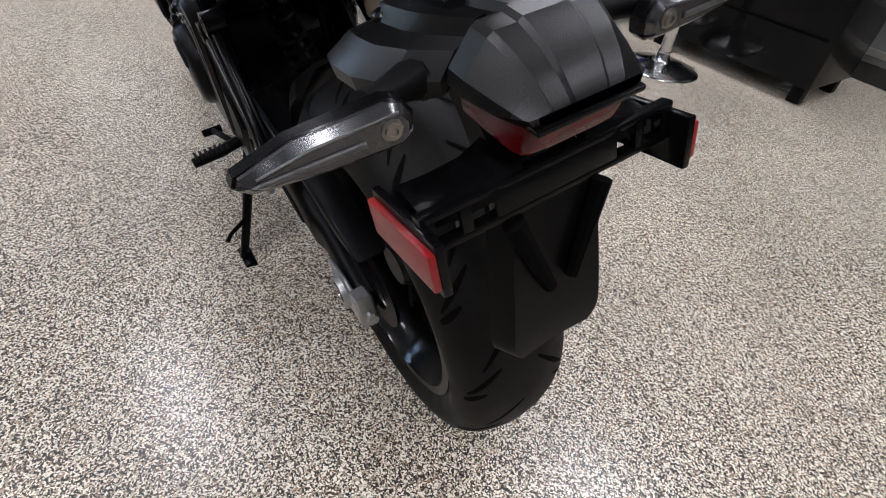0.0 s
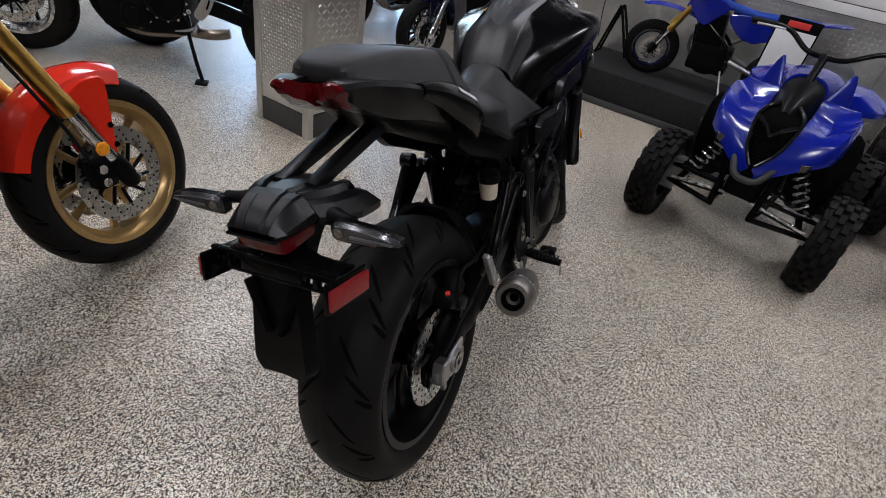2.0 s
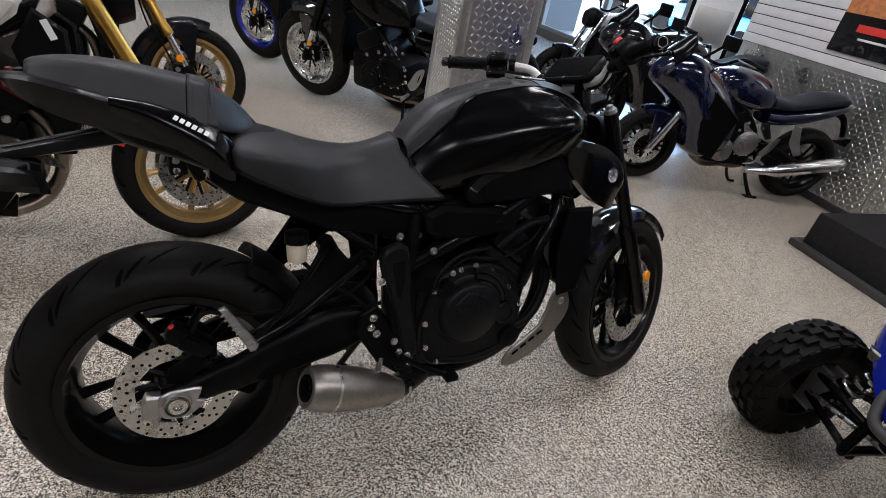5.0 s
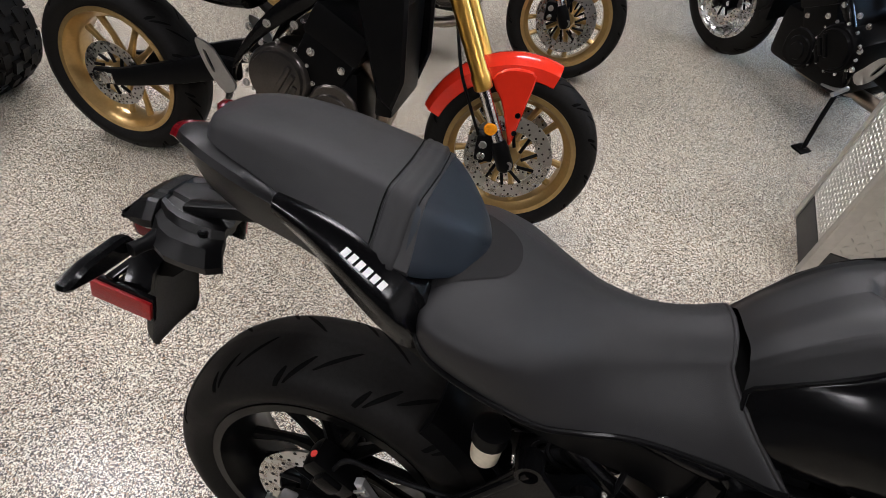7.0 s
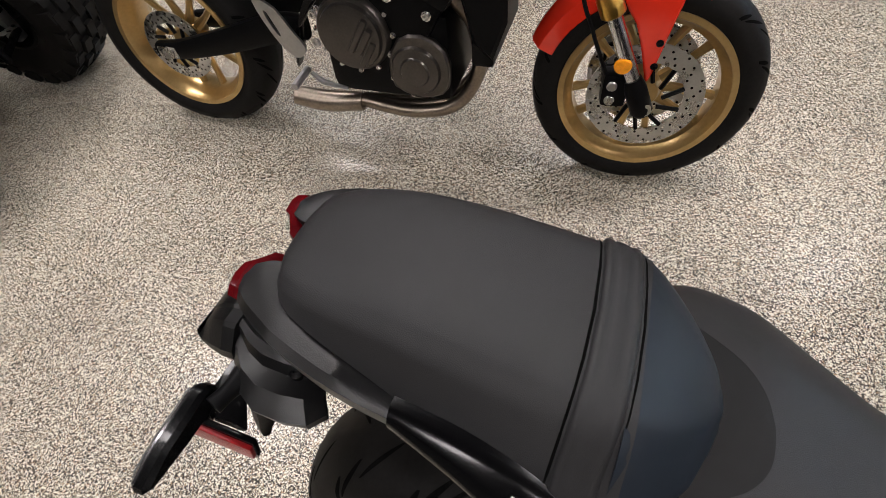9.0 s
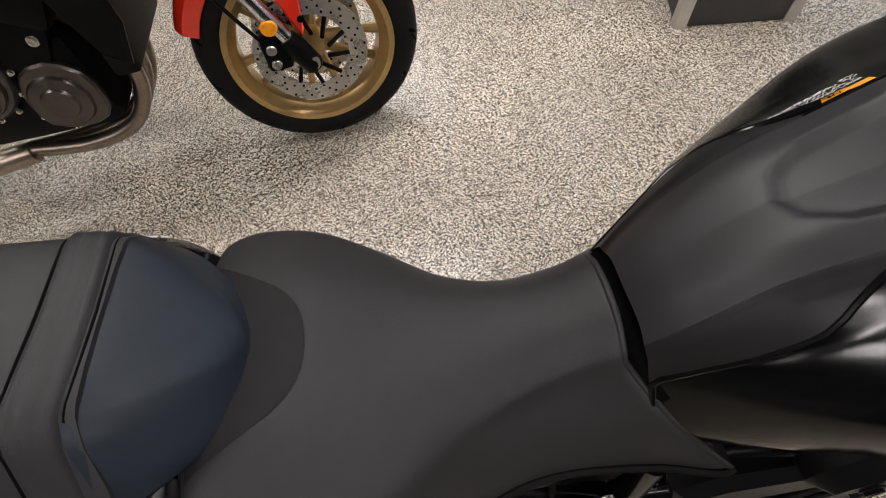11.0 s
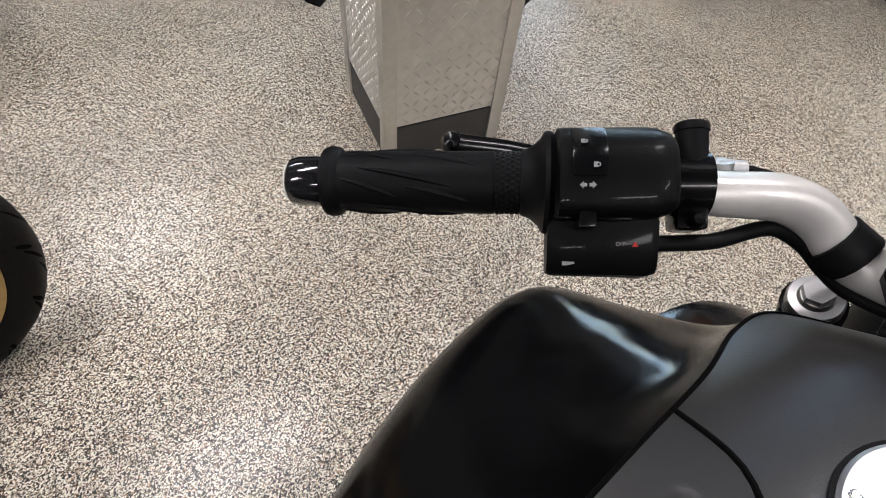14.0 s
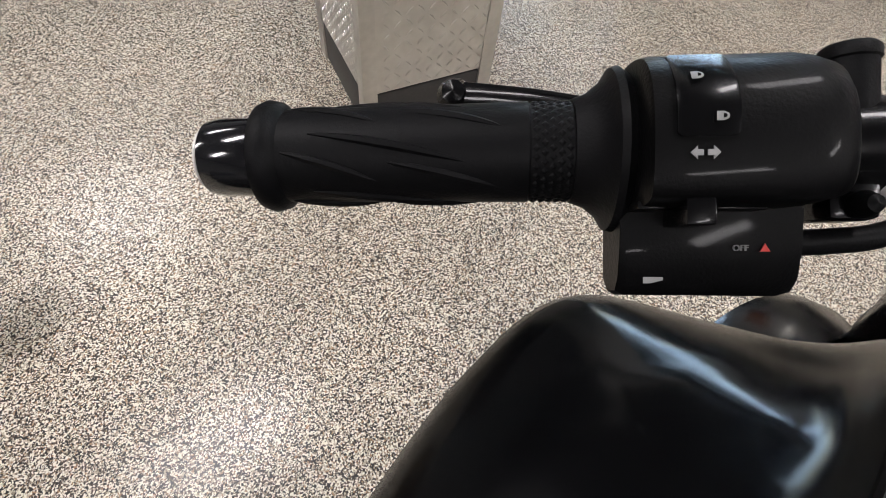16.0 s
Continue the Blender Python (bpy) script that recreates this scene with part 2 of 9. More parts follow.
def spline(pts, k=6, closed=False):
    """Catmull-Rom through the points (of any dimension)."""
    p = [np.array(q, float) for q in pts]
    n = len(p)
    out = []
    for i in range(n if closed else n - 1):
        a, b, c, d = (p[(i - 1) % n], p[i], p[(i + 1) % n], p[(i + 2) % n]) if closed else (p[max(i - 1, 0)], p[i], p[i + 1], p[min(i + 2, n - 1)])
        for j in range(k):
            t = j / k
            out.append(0.5 * (2 * b + (c - a) * t + (2 * a - 5 * b + 4 * c - d) * t * t + (3 * b - a - 3 * c + d) * t ** 3))
    if not closed:
        out.append(p[-1])
    return out


def finish(name, bm, mat, parent=None, label="", M=None, sharp=38):
    if M is not None:
        bm.transform(M)
    bmesh.ops.recalc_face_normals(bm, faces=bm.faces)
    me = bpy.data.meshes.new(name)
    bm.to_mesh(me)
    bm.free()
    me.materials.append(mat)
    me.polygons.foreach_set("use_smooth", [True] * len(me.polygons))
    me.set_sharp_from_angle(angle=radians(sharp))
    ob = new(name, me)
    if parent is not None:
        ob.parent = parent
    if label:
        ob["label"] = label
    return ob


def part(name, bm, mat, parent, label="", M=None, sharp=38):
    return finish(name, bm, mat, parent, label, M, sharp)


def rings(bm, rs, close=True, cap=True, loop=False):
    vs = [[bm.verts.new(p) for p in r] for r in rs]
    n = len(rs[0])
    for a, b in zip(vs, vs[1:] + ([vs[0]] if loop else [])):
        for j in range(n if close else n - 1):
            bm.faces.new((a[j], a[(j + 1) % n], b[(j + 1) % n], b[j]))
    if cap and close and not loop:
        bm.faces.new(vs[0])
        bm.faces.new(vs[-1][::-1])
    return vs


def tube(bm, pts, r, n=10, k=0, cap=True, flat=1.0):
    """A round bar along points; r one radius or one a point; k: spline steps."""
    rr = r if isinstance(r, (list, tuple)) else [r] * len(pts)
    q = [(*p, s) for p, s in zip(pts, rr)]
    if k:
        q = spline(q, k)
    q = [np.array(a, float) for a in q]
    rs, up = [], None
    for i, a in enumerate(q):
        d = Vector(q[min(i + 1, len(q) - 1)][:3] - q[max(i - 1, 0)][:3]).normalized()
        if up is None:
            up = d.orthogonal().normalized()
        up = (up - d * up.dot(d)).normalized()
        side = d.cross(up)
        rs.append([Vector(a[:3]) + (up * math.cos(2 * math.pi * j / n) + side * math.sin(2 * math.pi * j / n) * flat) * a[3] for j in range(n)])
    rings(bm, rs, True, cap)
    return bm


def lathe(bm, prof, n=32, M=None, closed=False):
    """Turns (radius, height) round the local z axis, laid out by M."""
    M = M or Matrix()
    vs = []
    for i in range(n):
        a = 2 * math.pi * i / n
        vs.append([bm.verts.new(M @ Vector((r * math.cos(a), r * math.sin(a), h))) for r, h in prof])
    m = len(prof)
    for i in range(n):
        a, b = vs[i], vs[(i + 1) % n]
        for j in range(m if closed else m - 1):
            f = (a[j], a[(j + 1) % m], b[(j + 1) % m], b[j])
            bm.faces.new(f)
    if not closed:
        for j in (0, -1):
            if prof[j][0] > 1e-5:
                bm.faces.new([v[j] for v in vs])
    return bm


AXY = Matrix(((1, 0, 0, 0), (0, 0, 1, 0), (0, 1, 0, 0), (0, 0, 0, 1)))  # local z becomes world y


def along(p, d):
    """A pose at p whose z axis points along d."""
    return Matrix.Translation(p) @ Vector(d).to_track_quat("Z", "Y").to_matrix().to_4x4()


def block(bm, lo, hi, bev=0.0, M=None):
    r = bmesh.ops.create_cube(bm, size=1)
    for v in r["verts"]:
        v.co = Vector([(a + b) / 2 + (b - a) * q for a, b, q in zip(lo, hi, v.co)])
    if bev:
        es = {e for v in r["verts"] for e in v.link_edges}
        rr = bmesh.ops.bevel(bm, geom=list(es), offset=bev, segments=2, affect="EDGES", profile=0.6)
        vs = {v for f in rr["faces"] for v in f.verts} | {v for v in r["verts"] if v.is_valid}
        grown = set(vs)
        for v in vs:
            for f in v.link_faces:
                grown.update(f.verts)
        vs = grown
    else:
        vs = r["verts"]
    if M is not None:
        for v in vs:
            v.co = M @ v.co
    return bm


def plate(bm, pts, t, M=None, bev=0.002):
    """A flat outline of (x, y) points, t thick about z = 0, with eased edges."""
    M = M or Matrix()
    c = np.mean(pts, 0)
    n = len(pts)
    area2 = sum(pts[i][0] * pts[(i + 1) % n][1] - pts[(i + 1) % n][0] * pts[i][1] for i in range(n))
    s = 1 if area2 > 0 else -1

    def inset(d):
        out = []
        for i in range(n):
            a, b, c2 = (Vector(pts[(i + k) % n]) for k in (-1, 0, 1))
            e1, e2 = (b - a).normalized(), (c2 - b).normalized()
            n1, n2 = Vector((-e1.y, e1.x)) * s, Vector((-e2.y, e2.x)) * s
            m = n1 + n2
            m = m / max(m.length_squared / 2, 0.35)
            out.append(b + m * d)
        return out
    rs = []
    for d, z in ((bev, -t / 2), (0, -t / 2 + bev), (0, t / 2 - bev), (bev, t / 2)):
        rs.append([M @ Vector((p.x, p.y, z)) for p in inset(d)])
    rings(bm, rs)
    return bm


def xz(y):
    """Lays a plate's outline (x, y) into the plane of x and z at depth y."""
    return Matrix(((1, 0, 0, 0), (0, 0, -1, y), (0, 1, 0, 0), (0, 0, 0, 1)))


def bolt(bm, p, d, r=0.006, h=0.005):
    M = along(p, d)
    lathe(bm, [(0, 0), (r * 1.35, 0), (r * 1.35, h * 0.3), (r, h * 0.35), (r, h), (r * 0.55, h), (r * 0.5, h * 0.55), (0, h * 0.55)], 8, M)
    return bm


def section(w, zt, zb, n=20, et=2.4, eb=2.4, wb=None, zm=None):
    """A closed ring of (y, z): width w each side, top zt, bottom zb."""
    zm = (zt + zb) / 2 if zm is None else zm
    out = []
    for i in range(n):
        a = 2 * math.pi * i / n
        c, s = math.cos(a), math.sin(a)
        e = et if s >= 0 else eb
        ww = w if s >= 0 or wb is None else w + (wb - w) * abs(s)
        y = ww * math.copysign(abs(c) ** (2 / e), c)
        z = zm + (zt - zm if s >= 0 else zm - zb) * math.copysign(abs(s) ** (2 / e), s)
        out.append((y, z))
    return out


def loft_x(bm, stations, n=20, k=5, et=2.4, eb=2.4, y0=0.0):
    """A body along x from (x, half width, top, bottom) rows, smoothed."""
    rows = spline(stations, k)
    rs = []
    for r in rows:
        rs.append([(r[0], y0 + y, z) for y, z in section(r[1], r[2], r[3], n, et, eb)])
    rings(bm, rs)
    return bm


def text_mesh(word, size, depth=0.0004):
    cu = bpy.data.curves.new("word", "FONT")
    cu.body, cu.size, cu.extrude, cu.align_x, cu.align_y = word, size, depth, "CENTER", "CENTER"
    ob = bpy.data.objects.new("word", cu)
    scene.collection.objects.link(ob)
    dg = bpy.context.evaluated_depsgraph_get()
    me = bpy.data.meshes.new_from_object(ob.evaluated_get(dg))
    bpy.data.objects.remove(ob)
    bpy.data.curves.remove(cu)
    return me


def writing(name, word, size, mat, parent, m, wide=1.0):
    me = text_mesh(word, size)
    me.transform(m @ Matrix.Diagonal((wide, 1, 1, 1)))
    me.materials.clear()
    me.materials.append(mat)
    ob = new(name, me)
    ob.parent = parent
    return ob


def thing(name, m, label, category, group=""):
    ob = new(name)
    ob.matrix_world = m
    return tagged(ob, label, category, group)

# ---- motorcycle parts shared by several machines ----


def tyre_profile(R, w, bead=0.222):
    return [(bead, -w * 0.78), (bead + (R - bead) * 0.18, -w * 0.93), (bead + (R - bead) * 0.42, -w), (R - (R - bead) * 0.30, -w * 0.86), (R - (R - bead) * 0.13, -w * 0.62),
            (R - (R - bead) * 0.035, -w * 0.32), (R, 0.0)]


def tyre_surface(R, w):
    half = tyre_profile(R, w)[2:]
    return spline(half + [(r, -h) for r, h in half[-2::-1]], 6)


def tread_strips(bm, R, w, M, rows, width):
    """Near-black strips laid on the tread for the shade in its grooves: rows of (start, slope, from, to, count, shift).
    """
    surf = tyre_surface(R, w)
    top = len(surf) - 1

    def at(s, a, off=0.0007):
        q = min(max((s + 1) / 2 * top, 0), top - 1e-6)
        i = int(q)
        p = surf[i] * (1 - q + i) + surf[i + 1] * (q - i)
        return M @ Vector(((p[0] + off) * math.cos(a), (p[0] + off) * math.sin(a), p[1] * 1.004))
    for shift, span, s0, s1, count in rows:
        for side in (-1, 1):
            for i in range(count):
                a0 = 2 * math.pi * (i + shift + (0.5 if side > 0 else 0)) / count
                vs = []
                for j in range(7):
                    t = j / 6
                    s = side * (s0 + (s1 - s0) * t)
                    a = a0 + span * t
                    hw = width / R * (0.25 + 0.75 * math.sin(math.pi * min(max(t * 0.9 + 0.05, 0), 1)))
                    vs.append((bm.verts.new(at(s, a - hw)), bm.verts.new(at(s, a)), bm.verts.new(at(s, a + hw))))
                for p, q in zip(vs, vs[1:]):
                    bm.faces.new((p[0], p[1], q[1], q[0]))
                    bm.faces.new((p[1], p[2], q[2], q[1]))
    return bm


def wheel(parent, name, x, z, R, w, rim_mat, M=None, y=0.0, spokes=10, discs=(), disc_r=0.149, wire=False, tread=True, rim_w=None, bead=0.222, n=72, sprocket=False):
    M = M or Matrix()
    C = M @ Matrix.Translation((x, y, z)) @ AXY
    rw = rim_w or w * 0.80
    b = bead
    bm = bmesh.new()
    lathe(bm, [(b - 0.004, -rw), (b + 0.004, -rw), (b + 0.004, -rw - 0.006), (b - 0.012, -rw - 0.006), (b - 0.02, -rw * 0.8), (b - 0.034, -rw * 0.55), (b - 0.036, 0), (b - 0.034, rw * 0.55), (b - 0.02, rw * 0.8), (b - 0.012, rw + 0.006),
               (b + 0.004, rw + 0.006), (b + 0.004, rw), (b - 0.004, rw), (b - 0.012, 0)], n, C, True)
    lathe(bm, [(0.0, -0.045), (0.036, -0.045), (0.046, -0.025), (0.05, 0), (0.046, 0.025), (0.036, 0.045), (0, 0.045)], 24, C)
    rim = part(name, bm, rim_mat, parent)
    for i in range(spokes):
        a = 2 * math.pi * i / spokes
        bm = bmesh.new()
        if wire:
            s = 1 if i % 2 else -1
            tube(bm, [C @ Vector((0.04 * math.cos(a), 0.04 * math.sin(a), 0.03 * s)), C @ Vector(((b - 0.035) * math.cos(a + 0.25 * s), (b - 0.035) * math.sin(a + 0.25 * s), 0.0))], 0.0018, 5)
        else:
            da = 0.10 if i % 2 else -0.10
            tube(bm, [C @ Vector((0.042 * math.cos(a), 0.042 * math.sin(a), 0)), C @ Vector((0.11 * math.cos(a + da * 0.4), 0.11 * math.sin(a + da * 0.4), 0.004)), C @ Vector(((b - 0.034) * math.cos(a + da), (b - 0.034) * math.sin(a + da), 0.0))], [0.017, 0.0105, 0.0135], 8, 4)
        part("spoke", bm, M_STEEL if wire else rim_mat, rim)
    bm = bmesh.new()
    half = spline(tyre_profile(R, w, b), 4)
    lathe(bm, [tuple(p) for p in half] + [(p[0], -p[1]) for p in half[-2::-1]], n, C, True)
    ty = part("tyre", bm, M_RUBBER, rim)
    if tread:
        bm = bmesh.new()
        tread_strips(bm, R, w, C, tread if isinstance(tread, list) else [(0.0, 0.21, 0.10, 0.55, 13), (0.45, 0.15, 0.34, 0.80, 13), (0.75, 0.07, 0.55, 0.92, 13)], 0.0062)
        part("tread_relief", bm, M_GROOVE, rim)["kind"] = "stuff"
    for yd in discs:
        bm = bmesh.new()
        D = C @ Matrix.Translation((0, 0, yd))
        r0 = disc_r * 0.66
        lathe(bm, [(r0, -0.0024), (disc_r, -0.0024), (disc_r, 0.0024), (r0, 0.0024)], 56, D, True)
        dsc = part("brake_disc", bm, M_STEEL, rim, "drilled steel brake disc")
        bm = bmesh.new()
        for i in range(60):
            a = 2 * math.pi * i / 60
            rr = disc_r * (0.73, 0.82, 0.91, 0.78, 0.95)[i % 5]
            for s in (-1, 1):
                lathe(bm, [(0, s * 0.0029), (0.0036, s * 0.0029), (0.0036, s * 0.002)], 8, D @ Matrix.Translation((rr * math.cos(a), rr * math.sin(a), 0)))
        for i in range(10):
            a = 2 * math.pi * (i + 0.5) / 10
            tube(bm, [D @ Vector((0.045 * math.cos(a - 0.3), 0.045 * math.sin(a - 0.3), 0)), D @ Vector((r0 * 1.02 * math.cos(a), r0 * 1.02 * math.sin(a), 0))], 0.006, 6)
        part("disc_carrier", bm, M_CAST, rim)
    if sprocket:
        bm = bmesh.new()
        D = C @ Matrix.Translation((0, 0, sprocket))
        lathe(bm, [(0.06, -0.004), (0.094, -0.003), (0.094, 0.003), (0.06, 0.004)], 44, D, True)
        part("sprocket", bm, M_CAST, rim)
    return rim


def fork_leg(parent, x0, z0, x1, z1, y, r, mats, M, usd=False):
    """One leg from the axle end (x0, z0) to the top (x1, z1)."""
    p0, p1 = Vector((x0, y, z0)), Vector((x1, y, z1))
    d = p1 - p0
    bm = bmesh.new()
    if usd:
        tube(bm, [p0 + d * 0.34, p0 + d * 0.345, p0 + d * 0.40, p0 + d * 0.41, p0 + d * 0.7, p0 + d], [r * 1.08, r * 1.25, r * 1.25, r * 1.1, r * 1.12, r * 1.12], 18)
        leg = part("fork_leg", bm, mats[0], parent, "", M)
        bm = bmesh.new()
        tube(bm, [p0 + d * 0.06, p0 + d * 0.36], r * 0.82, 16)
        part("fork_slider", bm, M_CHROME, leg, "", M)
        bm = bmesh.new()
        tube(bm, [p0 - d * 0.035, p0 - d * 0.02, p0 + d * 0.07, p0 + d * 0.11], [r * 0.9, r * 1.2, r * 1.2, r * 0.95], 14)
        part("axle_clamp", bm, M_CAST, leg, "", M)
    else:
        tube(bm, [p0 - d * 0.05, p0 - d * 0.03, p0 + d * 0.02, p0 + d * 0.42, p0 + d * 0.44, p0 + d * 0.47], [r * 0.9, r * 1.25, r * 1.28, r * 1.28, r * 1.4, r * 1.1], 18)
        leg = part("fork_leg", bm, mats[0], parent, "", M)
        bm = bmesh.new()
        tube(bm, [p0 + d * 0.45, p0 + d], r, 16)
        part("fork_tube", bm, mats[1], leg, "", M)
    return leg


# ---- the black naked motorcycle in the middle ----
LEAN = 12.0
bike = thing("motorcycle", pose(0, 0, 0, -LEAN, 0, 0), "matt black naked motorcycle leaning on its side stand", "motorcycle", "motorcycles on show")
RAKE = 24.8
AXIS = Vector((-math.sin(radians(RAKE)), 0, math.cos(radians(RAKE))))
STEER_AT = Vector((1.49, 0, 0))
STEER = Matrix.Translation(STEER_AT) @ Matrix.Rotation(radians(17), 4, AXIS) @ Matrix.Translation(-STEER_AT)
UNSTEER = STEER.inverted()
MIRROR = Matrix.Diagonal((1, -1, 1, 1))

rear = wheel(bike, "rear_wheel", 0, 0.315, 0.315, 0.092, M_RIM, discs=(-0.088,), disc_r=0.123, sprocket=0.088)
front = wheel(bike, "front_wheel", 1.40, 0.299, 0.299, 0.061, M_RIM, STEER, discs=(-0.062, 0.062), tread=[(0.0, 0.24, 0.12, 0.6, 11), (0.5, 0.16, 0.35, 0.85, 11)])

# rear axle ends, adjusters
for s in (-1, 1):
    bm = bmesh.new()
    lathe(bm, [(0, 0), (0.023, 0), (0.023, 0.006), (0.019, 0.008), (0.019, 0.013), (0.010, 0.013), (0.008, 0.006), (0, 0.006)], 24, along((0, s * 0.136, 0.315), (0, s, 0)))
    part("axle_nut", bm, M_STEEL, bike)
    bm = bmesh.new()
    plate(bm, spline([(-0.038, 0.292), (-0.005, 0.278), (0.03, 0.286), (0.056, 0.312), (0.040, 0.318), (0.050, 0.345), (0.012, 0.349), (-0.032, 0.340)], 2, True), 0.010, xz(s * 0.134), 0.003)
    plate(bm, [(-0.070, 0.292), (-0.036, 0.288), (-0.030, 0.342), (-0.058, 0.346), (-0.068, 0.325)], 0.030, xz(s * 0.126), 0.004)
    lathe(bm, [(0.0245, 0.0), (0.0255, 0.010), (0.0285, 0.010), (0.0295, 0.0)], 28, along((0, s * 0.138, 0.315), (0, s, 0)))
    tube(bm, [(-0.060, s * 0.126, 0.318), (-0.088, s * 0.126, 0.320)], 0.0055, 10)
    lathe(bm, [(0, 0), (0.010, 0), (0.010, 0.007), (0, 0.007)], 6, along((-0.080, s * 0.126, 0.3195), (-1, 0, 0.06)))
    block(bm, (-0.052, -0.005, 0.262), (-0.040, 0.005, 0.292), 0.002, Matrix.Translation((0, s * 0.130, 0)))
    part("chain_adjuster", bm, M_ALU, bike, "bright aluminium chain adjuster")

# swingarm: two arms and a bridge
for s in (-1, 1):
    bm = bmesh.new()
    st = spline([(-0.045, 0.040, 0.315), (0.02, 0.056, 0.322), (0.10, 0.072, 0.344), (0.20, 0.100, 0.376), (0.30, 0.118, 0.402), (0.36, 0.116, 0.412), (0.42, 0.090, 0.420), (0.47, 0.05, 0.425)], 5)
    rs = []
    for x, h, zc in st:
        rs.append([(x, s * (0.112 - 0.02 * max(0, (x - 0.25) / 0.25)) + y, z) for y, z in section(0.016 + 0.008 * (x > 0.1), zc + h / 2, zc - h / 2, 14, 3.2, 3.2)])
    rings(bm, rs)
    arm = part("swingarm_arm", bm, M_CAST, bike)
    # near-black patch on the arm paints the shade of its recess
    bm = bmesh.new()
    plate(bm, spline([(0.165, 0.338), (0.20, 0.336), (0.27, 0.358), (0.288, 0.376), (0.270, 0.386), (0.21, 0.372), (0.172, 0.354)], 3, True), 0.002, xz(s * 0.1366), 0.0005)
    part("recess_shade", bm, M_GROOVE, arm)
bm = bmesh.new()
loft_x(bm, [(0.33, 0.085, 0.46, 0.385), (0.38, 0.095, 0.468, 0.38), (0.45, 0.09, 0.462, 0.385), (0.48, 0.06, 0.45, 0.40)], 18, 4, 3, 3)
lathe(bm, [(0, -0.115), (0.026, -0.115), (0.026, 0.115), (0, 0.115)], 18, Matrix.Translation((0.455, 0, 0.425)) @ AXY)
part("swingarm_bridge", bm, M_CAST, bike)
# chain and guard on the far side
bm = bmesh.new()
for i in range(66):
    t = i / 66
    for z0, z1 in ((0.408, 0.455), (0.222, 0.375)):
        p = Vector((0.52 * t, 0.088, z0 + (z1 - z0) * t))
        d = Vector((0.52, 0, z1 - z0)).normalized()
        tube(bm, [p - d * 0.0062, p + d * 0.0062], 0.0062 if i % 2 else 0.0045, 6, flat=1.3)
part("chain", bm, M_CAST, bike)["kind"] = "stuff"
bm = bmesh.new()
plate(bm, [(-0.06, 0.425), (0.06, 0.45), (0.25, 0.482), (0.36, 0.49), (0.36, 0.468), (0.22, 0.452), (0.02, 0.41)], 0.05, xz(0.095), 0.006)
part("chain_guard", bm, M_PLASTIC, bike)
# hugger over the tyre front, shock, linkage
bm = bmesh.new()
rs = []
for i in range(13):
    a = radians(22 + 62 * i / 12)
    rs.append([(0.335 * math.cos(a) + o * math.cos(a), y, 0.315 + (0.335 + o) * math.sin(a)) for y, o in [(-0.085, -0.03), (-0.075, -0.004), (-0.04, 0.008), (0, 0.011), (0.04, 0.008), (0.075, -0.004), (0.085, -0.03), (0.078, -0.034), (0.04, 0.0), (0, 0.004), (-0.04, 0.0), (-0.078, -0.034)]])
rings(bm, rs[:8])
part("tyre_hugger", bm, M_PLASTIC, bike)
bm = bmesh.new()
helix = [(0.36 + 0.16 * t + 0.026 * math.cos(t * 44), -0.005 + 0.026 * math.sin(t * 44), 0.50 + 0.085 * t) for t in [j / 130 for j in range(131)]]
tube(bm, helix, 0.0055, 6)
tube(bm, [(0.34, -0.005, 0.49), (0.54, -0.005, 0.595)], 0.014, 10)
part("rear_shock", bm, M_CAST, bike)
# brake caliper, hose, sensor ring
bm = bmesh.new()
block(bm, (-0.048, -0.138, -0.020), (0.048, -0.086, 0.020), 0.012, Matrix.Translation((0.035, 0, 0.455)) @ pose(0, 0, 0, 0, 38, 0))
block(bm, (-0.020, -0.148, -0.016), (0.022, -0.130, 0.016), 0.008, Matrix.Translation((0.035, 0, 0.455)) @ pose(0, 0, 0, 0, 38, 0))
plate(bm, [(-0.02, 0.345), (0.02, 0.340), (0.085, 0.395), (0.090, 0.440), (0.05, 0.42), (-0.01, 0.385)], 0.008, xz(-0.100), 0.002)
tube(bm, [(0.062, -0.105, 0.40), (0.062, -0.128, 0.40)], 0.009, 10)
part("rear_caliper", bm, M_CAST, bike)
bm = bmesh.new()
tube(bm, [(0.04, -0.125, 0.475), (0.07, -0.13, 0.52), (0.15, -0.125, 0.50), (0.33, -0.118, 0.50), (0.43, -0.12, 0.56), (0.45, -0.10, 0.66)], 0.0045, 8, 6)
part("brake_hose", bm, M_GRIP, bike)
bm = bmesh.new()
tube(bm, [(0.010, -0.120, 0.478), (0.004, -0.122, 0.496)], 0.006, 8)
part("bleed_cap", bm, M_REDPRINT, bike, "small red rubber bleed cap")

